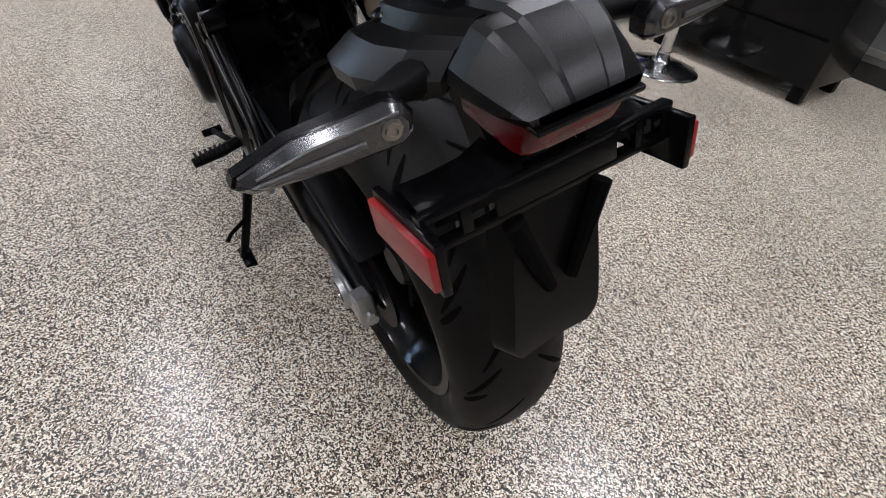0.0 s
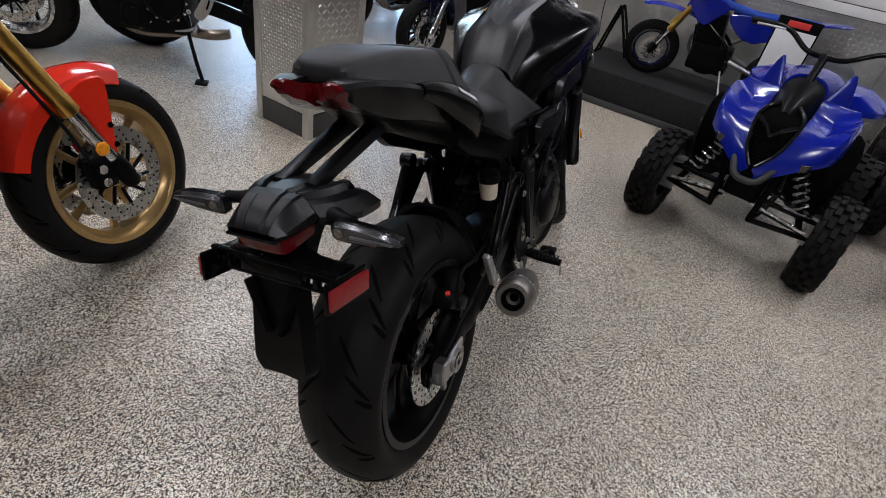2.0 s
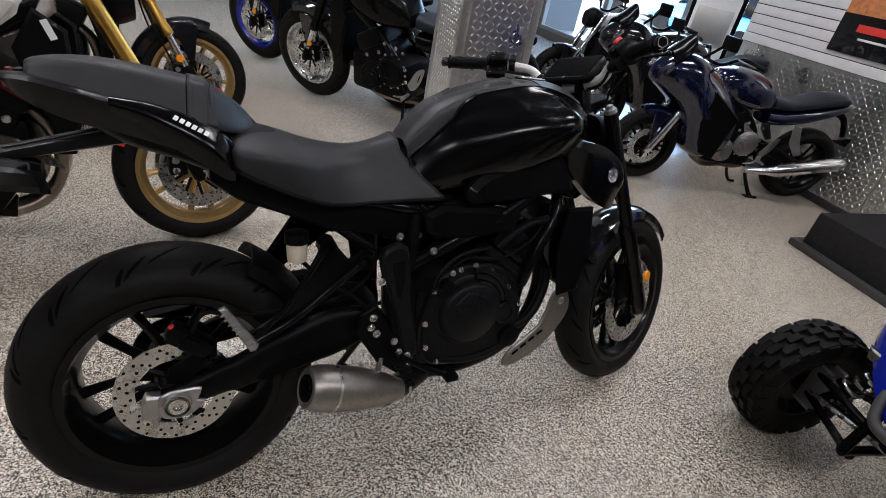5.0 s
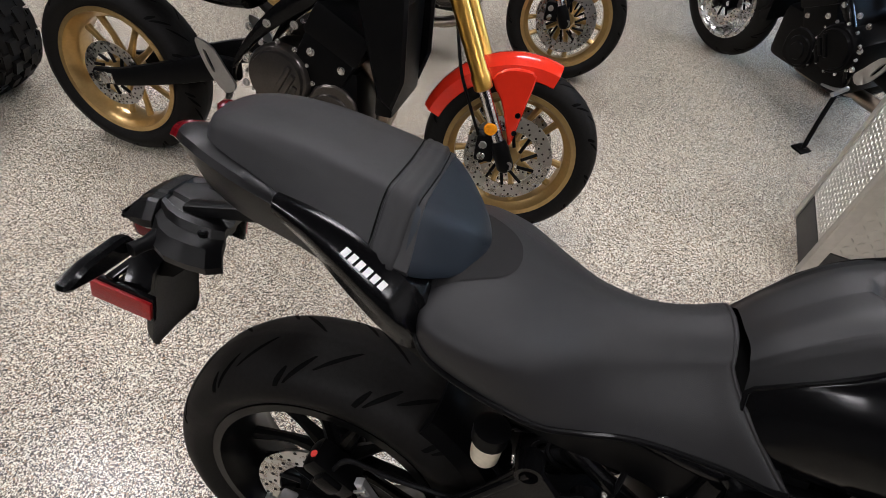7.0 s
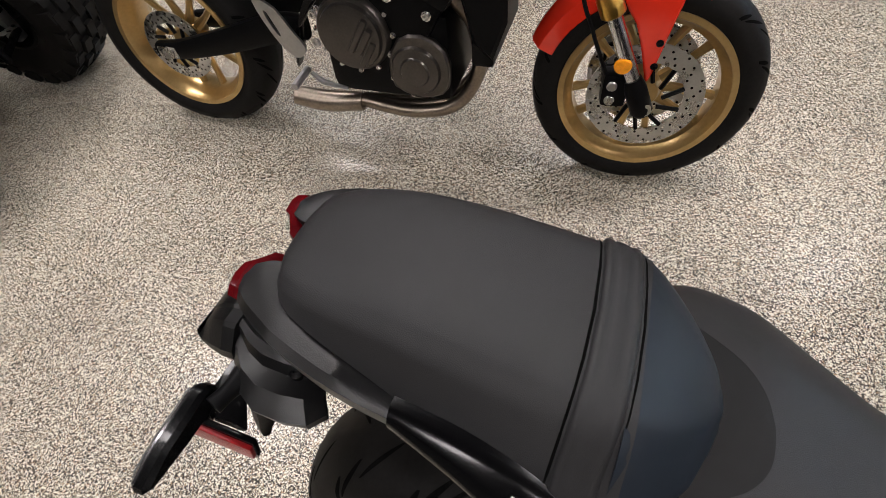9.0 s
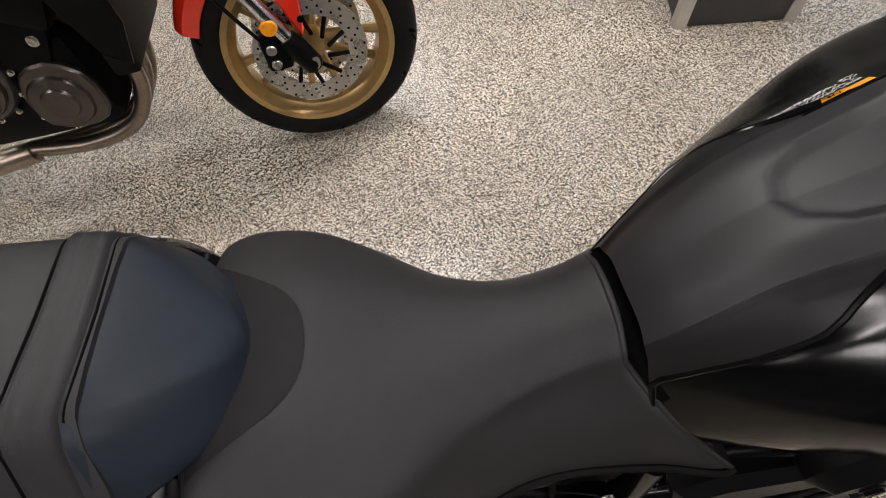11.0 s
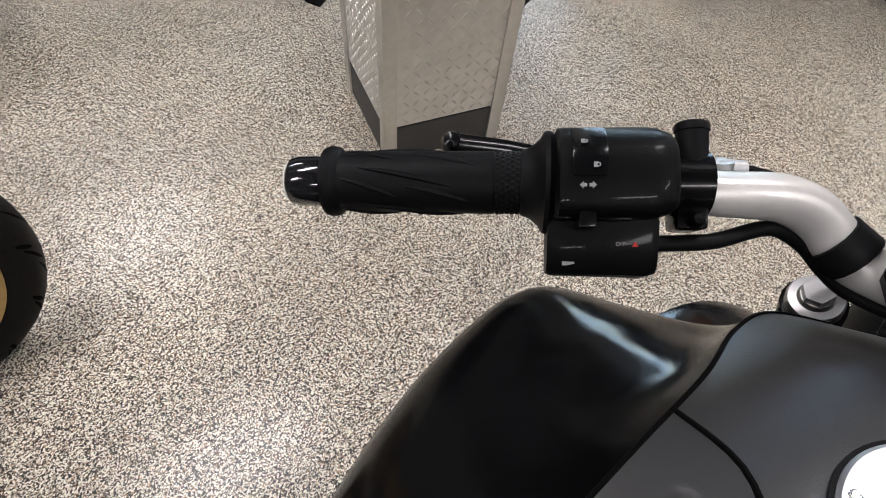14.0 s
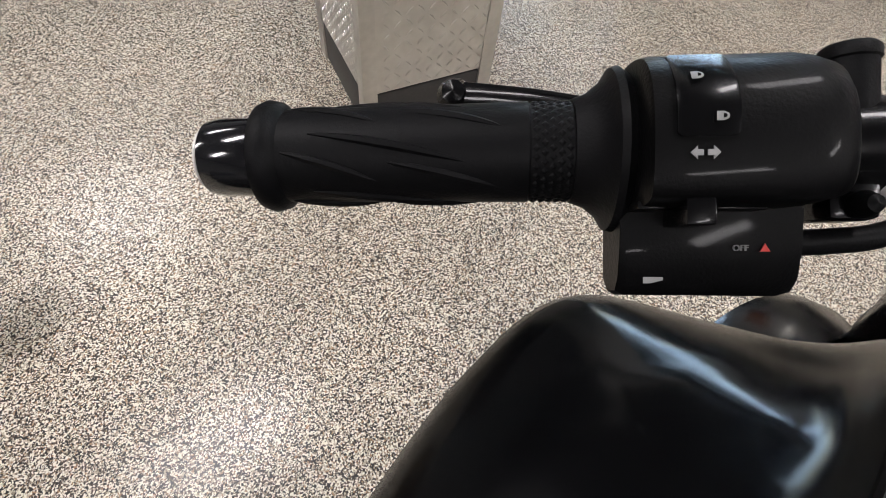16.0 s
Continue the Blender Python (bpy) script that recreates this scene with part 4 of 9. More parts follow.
for s in (-1, 1):
    bm = bmesh.new()
    rings(bm, [horn_ring(*q, s) for q in spline([(-0.206, 0.034, 0.064, 0.977, 0.964), (-0.192, 0.026, 0.076, 0.978, 0.949), (-0.180, 0.024, 0.083, 0.978, 0.938), (-0.168, 0.024, 0.089, 0.977, 0.930), (-0.150, 0.028, 0.097, 0.974, 0.920), (-0.100, 0.05, 0.109, 0.962, 0.900), (-0.040, 0.07, 0.113, 0.944, 0.884), (0.030, 0.08, 0.112, 0.920, 0.860), (0.090, 0.08, 0.114, 0.898, 0.840)], 5)])
    part("tail_cover", bm, M_COVERBLK, bike, "matt black tail cover horn beside the seat")
    bm = bmesh.new()
    rings(bm, [horn_ring(*q, s) for q in [(-0.216, 0.037, 0.060, 0.975, 0.962), (-0.2135, 0.034, 0.065, 0.978, 0.956), (-0.2065, 0.030, 0.0665, 0.9785, 0.950), (-0.198, 0.012, 0.066, 0.972, 0.944), (-0.188, 0.008, 0.066, 0.966, 0.936), (-0.180, 0.008, 0.064, 0.958, 0.931)]])
    part("lamp_horn", bm, M_REDLENS, lamp, "dark red lens under the tail cover", sharp=25)


# pillion seat: a flat top with a crease and sloping sides
def pillion_half(wt, wb, zt, zb, o=0.0):
    pts = [(0, zt), (wt * 0.55, zt - 0.0006), (wt * 0.86, zt - 0.0026), (wt * 0.96, zt - 0.0056), (wt + 0.003, zt - 0.011), (wt + (wb - wt) * 0.22 + 0.003, zt - 0.22 * (zt - zb) - 0.004), (wt + (wb - wt) * 0.72, zt - 0.70 * (zt - zb)), (wb, zb + 0.009), (wb - 0.001, zb + 0.003), (wb - 0.010, zb)]
    return [(y + (o if y > wt * 0.5 else 0), z + (o if z > zt - 0.02 else 0)) for y, z in pts]


def pillion_ring(x, wt, wb, zt, zb, o=0.0, bow=0.0):
    half = pillion_half(wt, wb, zt, zb, o)
    return [(x - bow * (y / 0.12) ** 2, -y, z) for y, z in half[::-1]] + [(x - bow * (y / 0.12) ** 2, y, z) for y, z in half[1:]]


PILLION = spline([(-0.176, 0.012, 0.028, 0.990, 0.974), (-0.172, 0.034, 0.050, 0.996, 0.967), (-0.160, 0.053, 0.070, 1.001, 0.961), (-0.130, 0.065, 0.083, 1.005, 0.953), (-0.085, 0.072, 0.094, 1.006, 0.941), (-0.03, 0.076, 0.106, 1.001, 0.926), (0.03, 0.079, 0.118, 0.990, 0.911), (0.090, 0.081, 0.125, 0.978, 0.899), (0.120, 0.080, 0.124, 0.971, 0.893)], 5)
NOSE = spline([(0.112, 0.087, 0.123, 0.970, 0.893), (0.130, 0.079, 0.115, 0.961, 0.888), (0.150, 0.066, 0.100, 0.947, 0.883), (0.170, 0.049, 0.079, 0.931, 0.877), (0.185, 0.033, 0.056, 0.916, 0.873), (0.194, 0.017, 0.032, 0.903, 0.871), (0.198, 0.006, 0.014, 0.894, 0.871)], 5)
bm = bmesh.new()
rings(bm, [pillion_ring(*q) for q in PILLION])
part("pillion_seat", bm, M_VINYL, bike, "charcoal grained vinyl pillion seat", sharp=50)
bm = bmesh.new()
rings(bm, [pillion_ring(*q) for q in NOSE])
part("pillion_seat_nose", bm, M_VINYL2, bike, "smooth vinyl front of the pillion seat, window reflection in its blue tint", sharp=50)


def band(x0, x1, heights, mat, name, label=""):
    """A strip laid across the pillion seat from side to side."""
    bm = bmesh.new()
    rs = []
    for i, o in enumerate(heights):
        x = x0 + (x1 - x0) * i / (len(heights) - 1)
        base = [float(np.interp(x, [q[0] for q in PILLION], [q[k] for q in PILLION])) for k in range(1, 5)]
        rs.append(pillion_ring(x, *base, o, 0.010))
    rings(bm, rs)
    return part(name, bm, mat, bike, label, sharp=60)


band(0.076, 0.081, (-0.002, 0.0008, 0.0008, -0.002), M_GROOVE, "strap_gap")
band(0.080, 0.1165, (-0.003, 0.0030, 0.0042, 0.0040, 0.0031, 0.0040, 0.0042, 0.0041, 0.0040, 0.0031, 0.0040, 0.0042, 0.0030, -0.003), M_VINYL, "seat_strap", "charcoal vinyl strap across the pillion seat")
band(0.1155, 0.1195, (-0.002, 0.0008, 0.0008, -0.002), M_GROOVE, "strap_gap")


# rider seat, its front corners drawn forward and down over the foot of the tank
def rider_ring(x, w, zt, zc, zb, wb):
    """zt at the middle, zc at the shoulder, zb at the lower edge."""
    half = spline([(0, zt), (w * 0.45, zt - (zt - zc) * 0.12), (w * 0.82, zt - (zt - zc) * 0.55), (w, zc), ((w + wb) / 2 + 0.004, (zc + zb) / 2), (wb, zb)], 4)
    f = 0.088 * max(0.0, (x - 0.40) / 0.115) ** 1.5

    def fore(z):
        d = min(max((zt - 0.030 - z) / (zt - 0.030 - zb), 0), 1)
        return x + f * d ** 1.25

    right = [(fore(p[1]), -p[0], p[1]) for p in half]
    left = [(fore(p[1]), p[0], p[1]) for p in half[::-1]]
    return left[:-1] + right


rows = spline([(0.137, 0.112, 0.872, 0.852, 0.838, 0.112), (0.145, 0.140, 0.882, 0.856, 0.826, 0.140), (0.165, 0.155, 0.887, 0.856, 0.812, 0.154), (0.20, 0.162, 0.886, 0.850, 0.795, 0.158), (0.25, 0.156, 0.876, 0.838, 0.772, 0.156), (0.31, 0.129, 0.858, 0.818, 0.750, 0.150),
               (0.37, 0.094, 0.848, 0.802, 0.738, 0.130), (0.43, 0.070, 0.848, 0.806, 0.734, 0.113), (0.48, 0.064, 0.861, 0.820, 0.738, 0.121), (0.508, 0.066, 0.872, 0.832, 0.742, 0.137), (0.515, 0.063, 0.872, 0.830, 0.745, 0.136)], 5)
bm = bmesh.new()
rings(bm, [rider_ring(*r) for r in rows])
part("rider_seat", bm, M_VINYL, bike, "charcoal grained vinyl rider seat", sharp=55)
for s in (-1, 1):
    bm = bmesh.new()
    edge = [rider_ring(*r)[0 if s > 0 else -1] for r in rows[2:]]
    tube(bm, [(x, y + s * 0.001, z - 0.001) for x, y, z in edge], 0.0045, 8)
    part("seat_piping", bm, M_PLASTIC, bike)
bm = bmesh.new()
tube(bm, rider_ring(*rows[-2]), 0.0034, 10)
part("seat_front_edge", bm, M_VINYL, bike)
# near-black filler added for the shade in the gap between tank and seat
bm = bmesh.new()
loft_x(bm, [(0.500, 0.062, 0.838, 0.74), (0.530, 0.084, 0.842, 0.74), (0.560, 0.096, 0.850, 0.745), (0.600, 0.105, 0.845, 0.75)], 20, 3, 2.6, 3)
part("dark_gap_fill", bm, M_GROOVE, bike)
# smooth inset behind the rider, a leaf-shaped patch on the seat
rr = [np.array(r) for r in rows]


def seat_top(x, y):
    i = max(0, min(len(rr) - 2, next((j for j in range(len(rr) - 1) if rr[j + 1][0] >= x), len(rr) - 2)))
    a, b = rr[i], rr[i + 1]
    q = a + (b - a) * (x - a[0]) / max(b[0] - a[0], 1e-6)
    ring = spline([(0, q[2]), (q[1] * 0.45, q[2] - (q[2] - q[3]) * 0.12), (q[1] * 0.82, q[2] - (q[2] - q[3]) * 0.55), (q[1], q[3])], 4)
    return float(np.interp(abs(y), [p[0] for p in ring], [p[1] for p in ring]))


bm = bmesh.new()
grid = []
leaf = spline([(0.150, 0.104), (0.175, 0.088), (0.200, 0.072), (0.218, 0.060), (0.232, 0.044), (0.240, 0.026), (0.243, 0.004)], 3)
for x, w in leaf:
    grid.append([bm.verts.new((x, y, seat_top(x, y) + 0.0013)) for y in [w * (j / 8 - 1) for j in range(17)]])
for a, b in zip(grid, grid[1:]):
    for j in range(16):
        bm.faces.new((a[j], a[j + 1], b[j + 1], b[j]))
part("seat_inset", bm, M_INSET, bike, "dark smooth inset behind the rider seat")

# fuel tank: half sections from the middle outwards
TANK = [
    (0.532, [(0, 0.862), (0.034, 0.862), (0.052, 0.852), (0.064, 0.834), (0.078, 0.808), (0.094, 0.775), (0.096, 0.750)]),
    (0.562, [(0, 0.899), (0.036, 0.900), (0.058, 0.889), (0.073, 0.867), (0.094, 0.832), (0.110, 0.785), (0.108, 0.752)]),
    (0.620, [(0, 0.949), (0.036, 0.951), (0.062, 0.941), (0.087, 0.920), (0.130, 0.866), (0.138, 0.800), (0.124, 0.762)]),
    (0.700, [(0, 0.982), (0.036, 0.984), (0.068, 0.974), (0.100, 0.951), (0.166, 0.894), (0.166, 0.815), (0.140, 0.775)]),
    (0.780, [(0, 1.002), (0.040, 1.004), (0.079, 0.994), (0.118, 0.972), (0.200, 0.918), (0.190, 0.830), (0.150, 0.792)]),
    (0.850, [(0, 1.014), (0.045, 1.015), (0.088, 1.005), (0.124, 0.978), (0.220, 0.930), (0.200, 0.850), (0.155, 0.812)]),
    (0.905, [(0, 1.017), (0.048, 1.015), (0.096, 1.000), (0.124, 0.972), (0.222, 0.934), (0.196, 0.866), (0.155, 0.828)]),
    (0.950, [(0, 1.012), (0.052, 1.009), (0.108, 0.986), (0.126, 0.958), (0.188, 0.926), (0.176, 0.872), (0.150, 0.840)]),
    (0.995, [(0, 0.998), (0.052, 0.994), (0.110, 0.966), (0.122, 0.942), (0.140, 0.912), (0.145, 0.876), (0.135, 0.850)]),
    (1.040, [(0, 0.972), (0.045, 0.968), (0.090, 0.944), (0.098, 0.922), (0.105, 0.895), (0.115, 0.872), (0.110, 0.855)]),
]
KX, KV = 20, 7
half_rows = spline([np.array([t[0]] + [c for p in t[1] for c in p]) for t in TANK], KX)
POLY = [(0.630, 0.0), (0.637, 0.024), (0.662, 0.041), (0.711, 0.049), (0.745, 0.056), (0.845, 0.070), (0.852, 0.062), (0.830, 0.028), (0.772, 0.012), (0.768, 0.0)]
POLY = POLY + [(x, -y) for x, y in POLY[-2:0:-1]]


def poly_dist(x, y):
    """Distance inside the recess outline, below zero outside."""
    best, inside = 9.0, False
    m = len(POLY)
    for i in range(m):
        ax, ay = POLY[i]
        bx, by = POLY[(i + 1) % m]
        ex, ey = bx - ax, by - ay
        t = min(max(((x - ax) * ex + (y - ay) * ey) / (ex * ex + ey * ey), 0), 1)
        best = min(best, math.hypot(x - ax - t * ex, y - ay - t * ey))
        if (ay > y) != (by > y) and x < (bx - ax) * (y - ay) / (by - ay) + ax:
            inside = not inside
    return best if inside else -best


def smooth01(t):
    t = min(max(t, 0), 1)
    return t * t * (3 - 2 * t)


def tank_half(row, dense=True):
    x = row[0]
    ctl = [(row[1 + 2 * i], row[2 + 2 * i]) for i in range(7)]
    top = spline(ctl[:3], 20)
    side = spline([(2 * ctl[2][0] - ctl[3][0], 2 * ctl[2][1] - ctl[3][1] + 0.01)] + ctl[2:], KV)[KV:]
    out = []
    for y, z in top:
        out.append((y, z - 0.0115 * min(max(poly_dist(x, y) / 0.0125, 0), 1)))
    # a crease runs across the shoulder of each flank
    tent = 0.008 * max(0.0, 1 - abs(x - 0.905) / 0.050)
    return out, [(y, z + tent * smooth01((y - 0.10) / 0.025) * (1 - smooth01((y - 0.205) / 0.03)) * (1 if j < 2 * KV + 1 else 0)) for j, (y, z) in enumerate(tuple(p) for p in side)]


tank_rows = [(r[0], *tank_half(r)) for r in half_rows]
NT = len(tank_rows[0][1])


def strip_mesh(get, rows, thick=0.006):
    bm = bmesh.new()
    vs = [[bm.verts.new(p) for p in get(r)] for r in rows]
    for a, b in zip(vs, vs[1:]):
        for j in range(len(a) - 1):
            bm.faces.new((a[j], a[j + 1], b[j + 1], b[j]))
    return bm




def top_line(r):
    return [(r[0], -y, z) for y, z in r[1][::-1]] + [(r[0], y, z) for y, z in r[1][1:]]


part("tank_top_cover", strip_mesh(top_line, tank_rows), M_TANKPAD, bike, "matt charcoal tank cover with a sunken arrow-shaped channel", sharp=60)
KNEE = [(0.0, 0.700), (0.06, 0.676), (0.12, 0.660), (0.20, 0.646), (0.27, 0.634), (0.31, 0.618), (0.335, 0.585), (0.36, 0.533), (1.0, 0.532)]
NS = len(tank_rows[0][2]) - 1
ROWX = [r[0] for r in tank_rows]


def side_point(x, j, s, proud):
    y = float(np.interp(x, ROWX, [r[2][j][0] for r in tank_rows]))
    z = float(np.interp(x, ROWX, [r[2][j][1] for r in tank_rows]))
    return (x, s * (y + proud * 0.8), z + proud * 0.5)


def side_sheet(s, lines):
    """A sheet over the flank: one line of (x, row, proud) for each row."""
    bm = bmesh.new()
    vs = [[bm.verts.new(side_point(x, j, s, o)) for x, j, o in line] for line in lines]
    for a, b in zip(vs, vs[1:]):
        for i in range(len(a) - 1):
            bm.faces.new((a[i], a[i + 1], b[i + 1], b[i]))
    return bm


for s in (-1, 1):
    # the flank ends at the slanting edge of the knee skirt, which belongs to the cover and stands a little proud
    knee = [float(np.interp(j / NS, [k[0] for k in KNEE], [k[1] for k in KNEE])) for j in range(NS + 1)]
    flank = side_sheet(s, [[(k + (1.04 - k) * i / 70, j, 0.0) for i in range(71)] for j, k in enumerate(knee)])
    skirt = side_sheet(s, [[(0.532 + (k + 0.004 - 0.532) * i / 24, j, 0.0060 * min(1, j / 3)) for i in range(25)] for j, k in enumerate(knee) if k > 0.5325])
    bmesh.ops.solidify(skirt, geom=skirt.faces[:], thickness=0.005)
    part("tank_side", flank, M_FLANK, bike, "satin black fuel tank flank", sharp=55)
    part("knee_skirt", skirt, M_TANKPAD, bike, "matt charcoal knee skirt of the tank cover", sharp=50)
    bm = bmesh.new()
    tube(bm, [side_point(k + 0.002, j, s, 0.0040) for j, k in enumerate(knee) if k > 0.5325], 0.0034, 8)
    part("skirt_lip", bm, M_SATIN, bike)
    bm = bmesh.new()
    tube(bm, [(r[0], s * (r[1][-1][0] + 0.0008), r[1][-1][1] - 0.0006) for r in tank_rows[::3] if r[0] > 0.685], 0.0014, 6)
    part("tank_seam", bm, M_GROOVE, bike)


def tank_z(x, y):
    i = min(range(len(tank_rows)), key=lambda j: abs(tank_rows[j][0] - x))
    pts = tank_rows[i][1] + tank_rows[i][2][1:16]
    return float(np.interp(abs(y), [p[0] for p in pts], [p[1] for p in pts]))


bm = bmesh.new()
seam = spline([(0.876, 0.091), (0.873, 0.060), (0.853, 0.030), (0.848, 0.012), (0.848, -0.012), (0.853, -0.030), (0.873, -0.060), (0.876, -0.091)], 5)
tube(bm, [(x, y, tank_z(x, y) - 0.0002) for x, y in seam], 0.0015, 6)
part("cover_seam", bm, M_GROOVE, bike)
# front collar below the filler, closes the tank
bm = bmesh.new()
r = tank_rows[-1]
edge = [(r[0], -y, z) for y, z in (r[1] + r[2][1:])[::-1]] + [(r[0], y, z) for y, z in (r[1] + r[2][1:])[1:]]
rings(bm, [edge, [(x + 0.02, y * 0.7, (z - 0.9) * 0.5 + 0.89) for x, y, z in edge]], False, False)
part("tank_front", bm, M_PLASTIC, bike)
# filler cap
bm = bmesh.new()
CAP = along((0.905, 0.0, tank_z(0.905, 0.03) + 0.0002), (0.02, 0, 1)) @ Matrix.Scale(0.71, 4)
lathe(bm, [(0.0, 0.0058), (0.0285, 0.0058), (0.0292, 0.0040), (0.0304, 0.0040), (0.0312, 0.0054), (0.0372, 0.0050), (0.0378, 0.0032), (0.0390, 0.0032), (0.0396, 0.0046), (0.0545, 0.0040), (0.0565, 0.002), (0.0565, -0.006)], 72, CAP)
cap = part("filler_cap", bm, M_ALU, bike, "brushed aluminium fuel filler cap")
bm = bmesh.new()
lathe(bm, [(0.0566, -0.004), (0.0590, -0.003), (0.0590, 0.0012), (0.0566, 0.0016)], 56, CAP, True)
part("cap_gasket", bm, M_GRIP, cap)
# the key flap lies turned, in a dark gap
KF = CAP @ pose(0, 0, 0.0064, 0, 0, 118)
flap = [(-0.022, -0.009), (0.001, -0.009), (0.001, -0.0165), (0.013, -0.0165), (0.022, -0.006), (0.022, 0.006), (0.013, 0.0165), (0.001, 0.0165), (0.001, 0.009), (-0.022, 0.009)]
bm = bmesh.new()
plate(bm, [(x + (0.0018 if x > 0.01 else -0.0018), y + (0.0018 if y > 0 else -0.0018)) for x, y in flap], 0.0014, KF, 0.0002)
part("flap_gap", bm, M_GROOVE, cap)
bm = bmesh.new()
plate(bm, flap, 0.0026, KF, 0.0006)
part("key_flap", bm, M_ALU, cap)
bm = bmesh.new()
HF = CAP @ pose(0, 0, 0.0040, 0, 0, -90)
plate(bm, [(-0.0585, -0.0175), (-0.038, -0.0175), (-0.038, 0.0175), (-0.0585, 0.0175)], 0.0012, HF, 0.0002)
part("hinge_gap", bm, M_CAST, cap)
bm = bmesh.new()
plate(bm, [(-0.058, -0.0165), (-0.0388, -0.0165), (-0.0388, 0.0165), (-0.058, 0.0165)], 0.0026, HF, 0.0006)
part("cap_hinge", bm, M_ALU, cap)
for deg in (65, 112, 236, 283, 355):
    a = radians(deg - 90)
    bm = bmesh.new()
    p = CAP @ Vector((0.0478 * math.cos(a), 0.0478 * math.sin(a), 0.0040))
    lathe(bm, [(0.0, 0.0010), (0.0014, 0.0010), (0.0016, 0.0016), (0.0030, 0.0016), (0.0034, 0.0012), (0.0034, 0), (0.0040, 0.0003), (0.0044, 0)], 16, along(p, (0, 0, 1)) @ Matrix.Scale(0.75, 4))
    part("cap_bolt", bm, M_STEEL, cap)
# warning label on the left flank of the cover
LX0, LX1 = 0.672, 0.750


def label_quad(x0, x1, y0, y1, off, n=10):
    bm = bmesh.new()
    g = [[bm.verts.new((x0 + (x1 - x0) * i / n, y0 + (y1 - y0) * j / 3, 0)) for j in range(4)] for i in range(n + 1)]
    for a, b in zip(g, g[1:]):
        for j in range(3):
            bm.faces.new((a[j], a[j + 1], b[j + 1], b[j]))
    for v in bm.verts:
        x, y = v.co.x, v.co.y
        v.co = (x, y + 0.13 * (x - 0.672) - 0.014, 0)
        v.co.z = tank_z(v.co.x, v.co.y) + off
    return bm


lab = part("warning_label", label_quad(LX0, LX1, 0.084, 0.0905, 0.0012), M_ORANGE, bike, "orange and white warning label on the tank")
rl = random.Random(4)
x = LX0 + 0.003
while x < 0.728:
    e = min(x + rl.uniform(0.005, 0.013), 0.730)
    part("label_text_bar", label_quad(x, e, 0.1036, 0.1054, 0.0012, 3), M_WHITE, lab)
    x = e + 0.0014


def label_point(x, y):
    y += 0.13 * (x - 0.672) - 0.014
    return Vector((x, y, tank_z(x, y)))


def label_line(name, text, x, y, size, mat):
    """A line of small print laid onto the curved flank, read from the left side."""
    ex = (label_point(x - 0.02, y) - label_point(x + 0.02, y)).normalized()
    ez = ex.cross(label_point(x, y - 0.003) - label_point(x, y + 0.003)).normalized()
    lm = Matrix.Identity(4)
    for i, e in enumerate((ex, ez.cross(ex), ez)):
        for j in range(3):
            lm[j][i] = e[j]
    lm.translation = label_point(x, y)
    word = writing(name, text, size, mat, lab, lm, 1.0)
    for v in word.data.vertices:
        v.co.z = tank_z(v.co.x, v.co.y) + 0.0025


label_line("label_word", "WARNING", 0.711, 0.0871, 0.0060, M_GROOVE)
label_line("label_line", "BEFORE YOU OPERATE THIS VEHICLE, READ", 0.711, 0.0934, 0.0037, M_WHITE)
label_line("label_line", "THE OWNER'S MANUAL AND ALL LABELS.", 0.712, 0.0972, 0.0037, M_WHITE)
label_line("label_line", "ALWAYS WEAR AN APPROVED MOTORCYCLE", 0.712, 0.1010, 0.0037, M_WHITE)
label_line("label_line", "HELMET", 0.742, 0.1046, 0.0037, M_WHITE)
# side covers under the tank and the air scoops
for s in (-1, 1):
    bm = bmesh.new()
    plate(bm, spline([(0.655, 0.765), (0.70, 0.805), (0.80, 0.835), (0.885, 0.852), (0.925, 0.838), (0.965, 0.775), (0.98, 0.735), (0.93, 0.745), (0.82, 0.738), (0.70, 0.73), (0.665, 0.735)], 3, True), 0.05, xz(s * 0.150), 0.016)
    part("tank_side_cover", bm, M_PLASTIC, bike, "matt black plastic cover below the tank")
    bm = bmesh.new()
    bolt(bm, (0.695, s * 0.176, 0.765), (0, s, 0), 0.008, 0.005)
    part("cover_bolt", bm, M_CAST, bike)
    bm = bmesh.new()
    rs = []
    for x, zt, zb, y, t in spline([(0.915, 0.880, 0.865, 0.165, 0.03), (0.96, 0.886, 0.80, 0.182, 0.04), (1.03, 0.876, 0.735, 0.186, 0.05), (1.09, 0.850, 0.70, 0.180, 0.05), (1.14, 0.815, 0.685, 0.165, 0.04), (1.165, 0.785, 0.70, 0.150, 0.03)], 5):
        zm = zt - (zt - zb) * 0.24
        rs.append([(x, s * (y - t), zt - 0.006), (x, s * (y - 0.02), zt), (x, s * (y - 0.006), zt - 0.004), (x, s * y, zm), (x, s * (y - 0.012), (zm + zb) / 2), (x, s * (y - 0.026), zb), (x, s * (y - t - 0.01), zb)])
    rings(bm, rs)
    sc = part("air_scoop", bm, M_FLANK, bike, "satin black air scoop with a round emblem", sharp=30)
    bm = bmesh.new()
    EM = along((1.086, s * 0.1815, 0.795), (0.16, s, 0.12))
    lathe(bm, [(0.0165, 0), (0.0195, 0.0015), (0.021, 0)], 28, EM)
    for i in range(3):
        a = radians(90 + 120 * i)
        tube(bm, [EM @ Vector((0, 0, 0.001)), EM @ Vector((0.017 * math.cos(a), 0.017 * math.sin(a), 0.001))], 0.0016, 6)
    part("emblem", bm, M_CHROME, sc, "small chrome ring emblem")

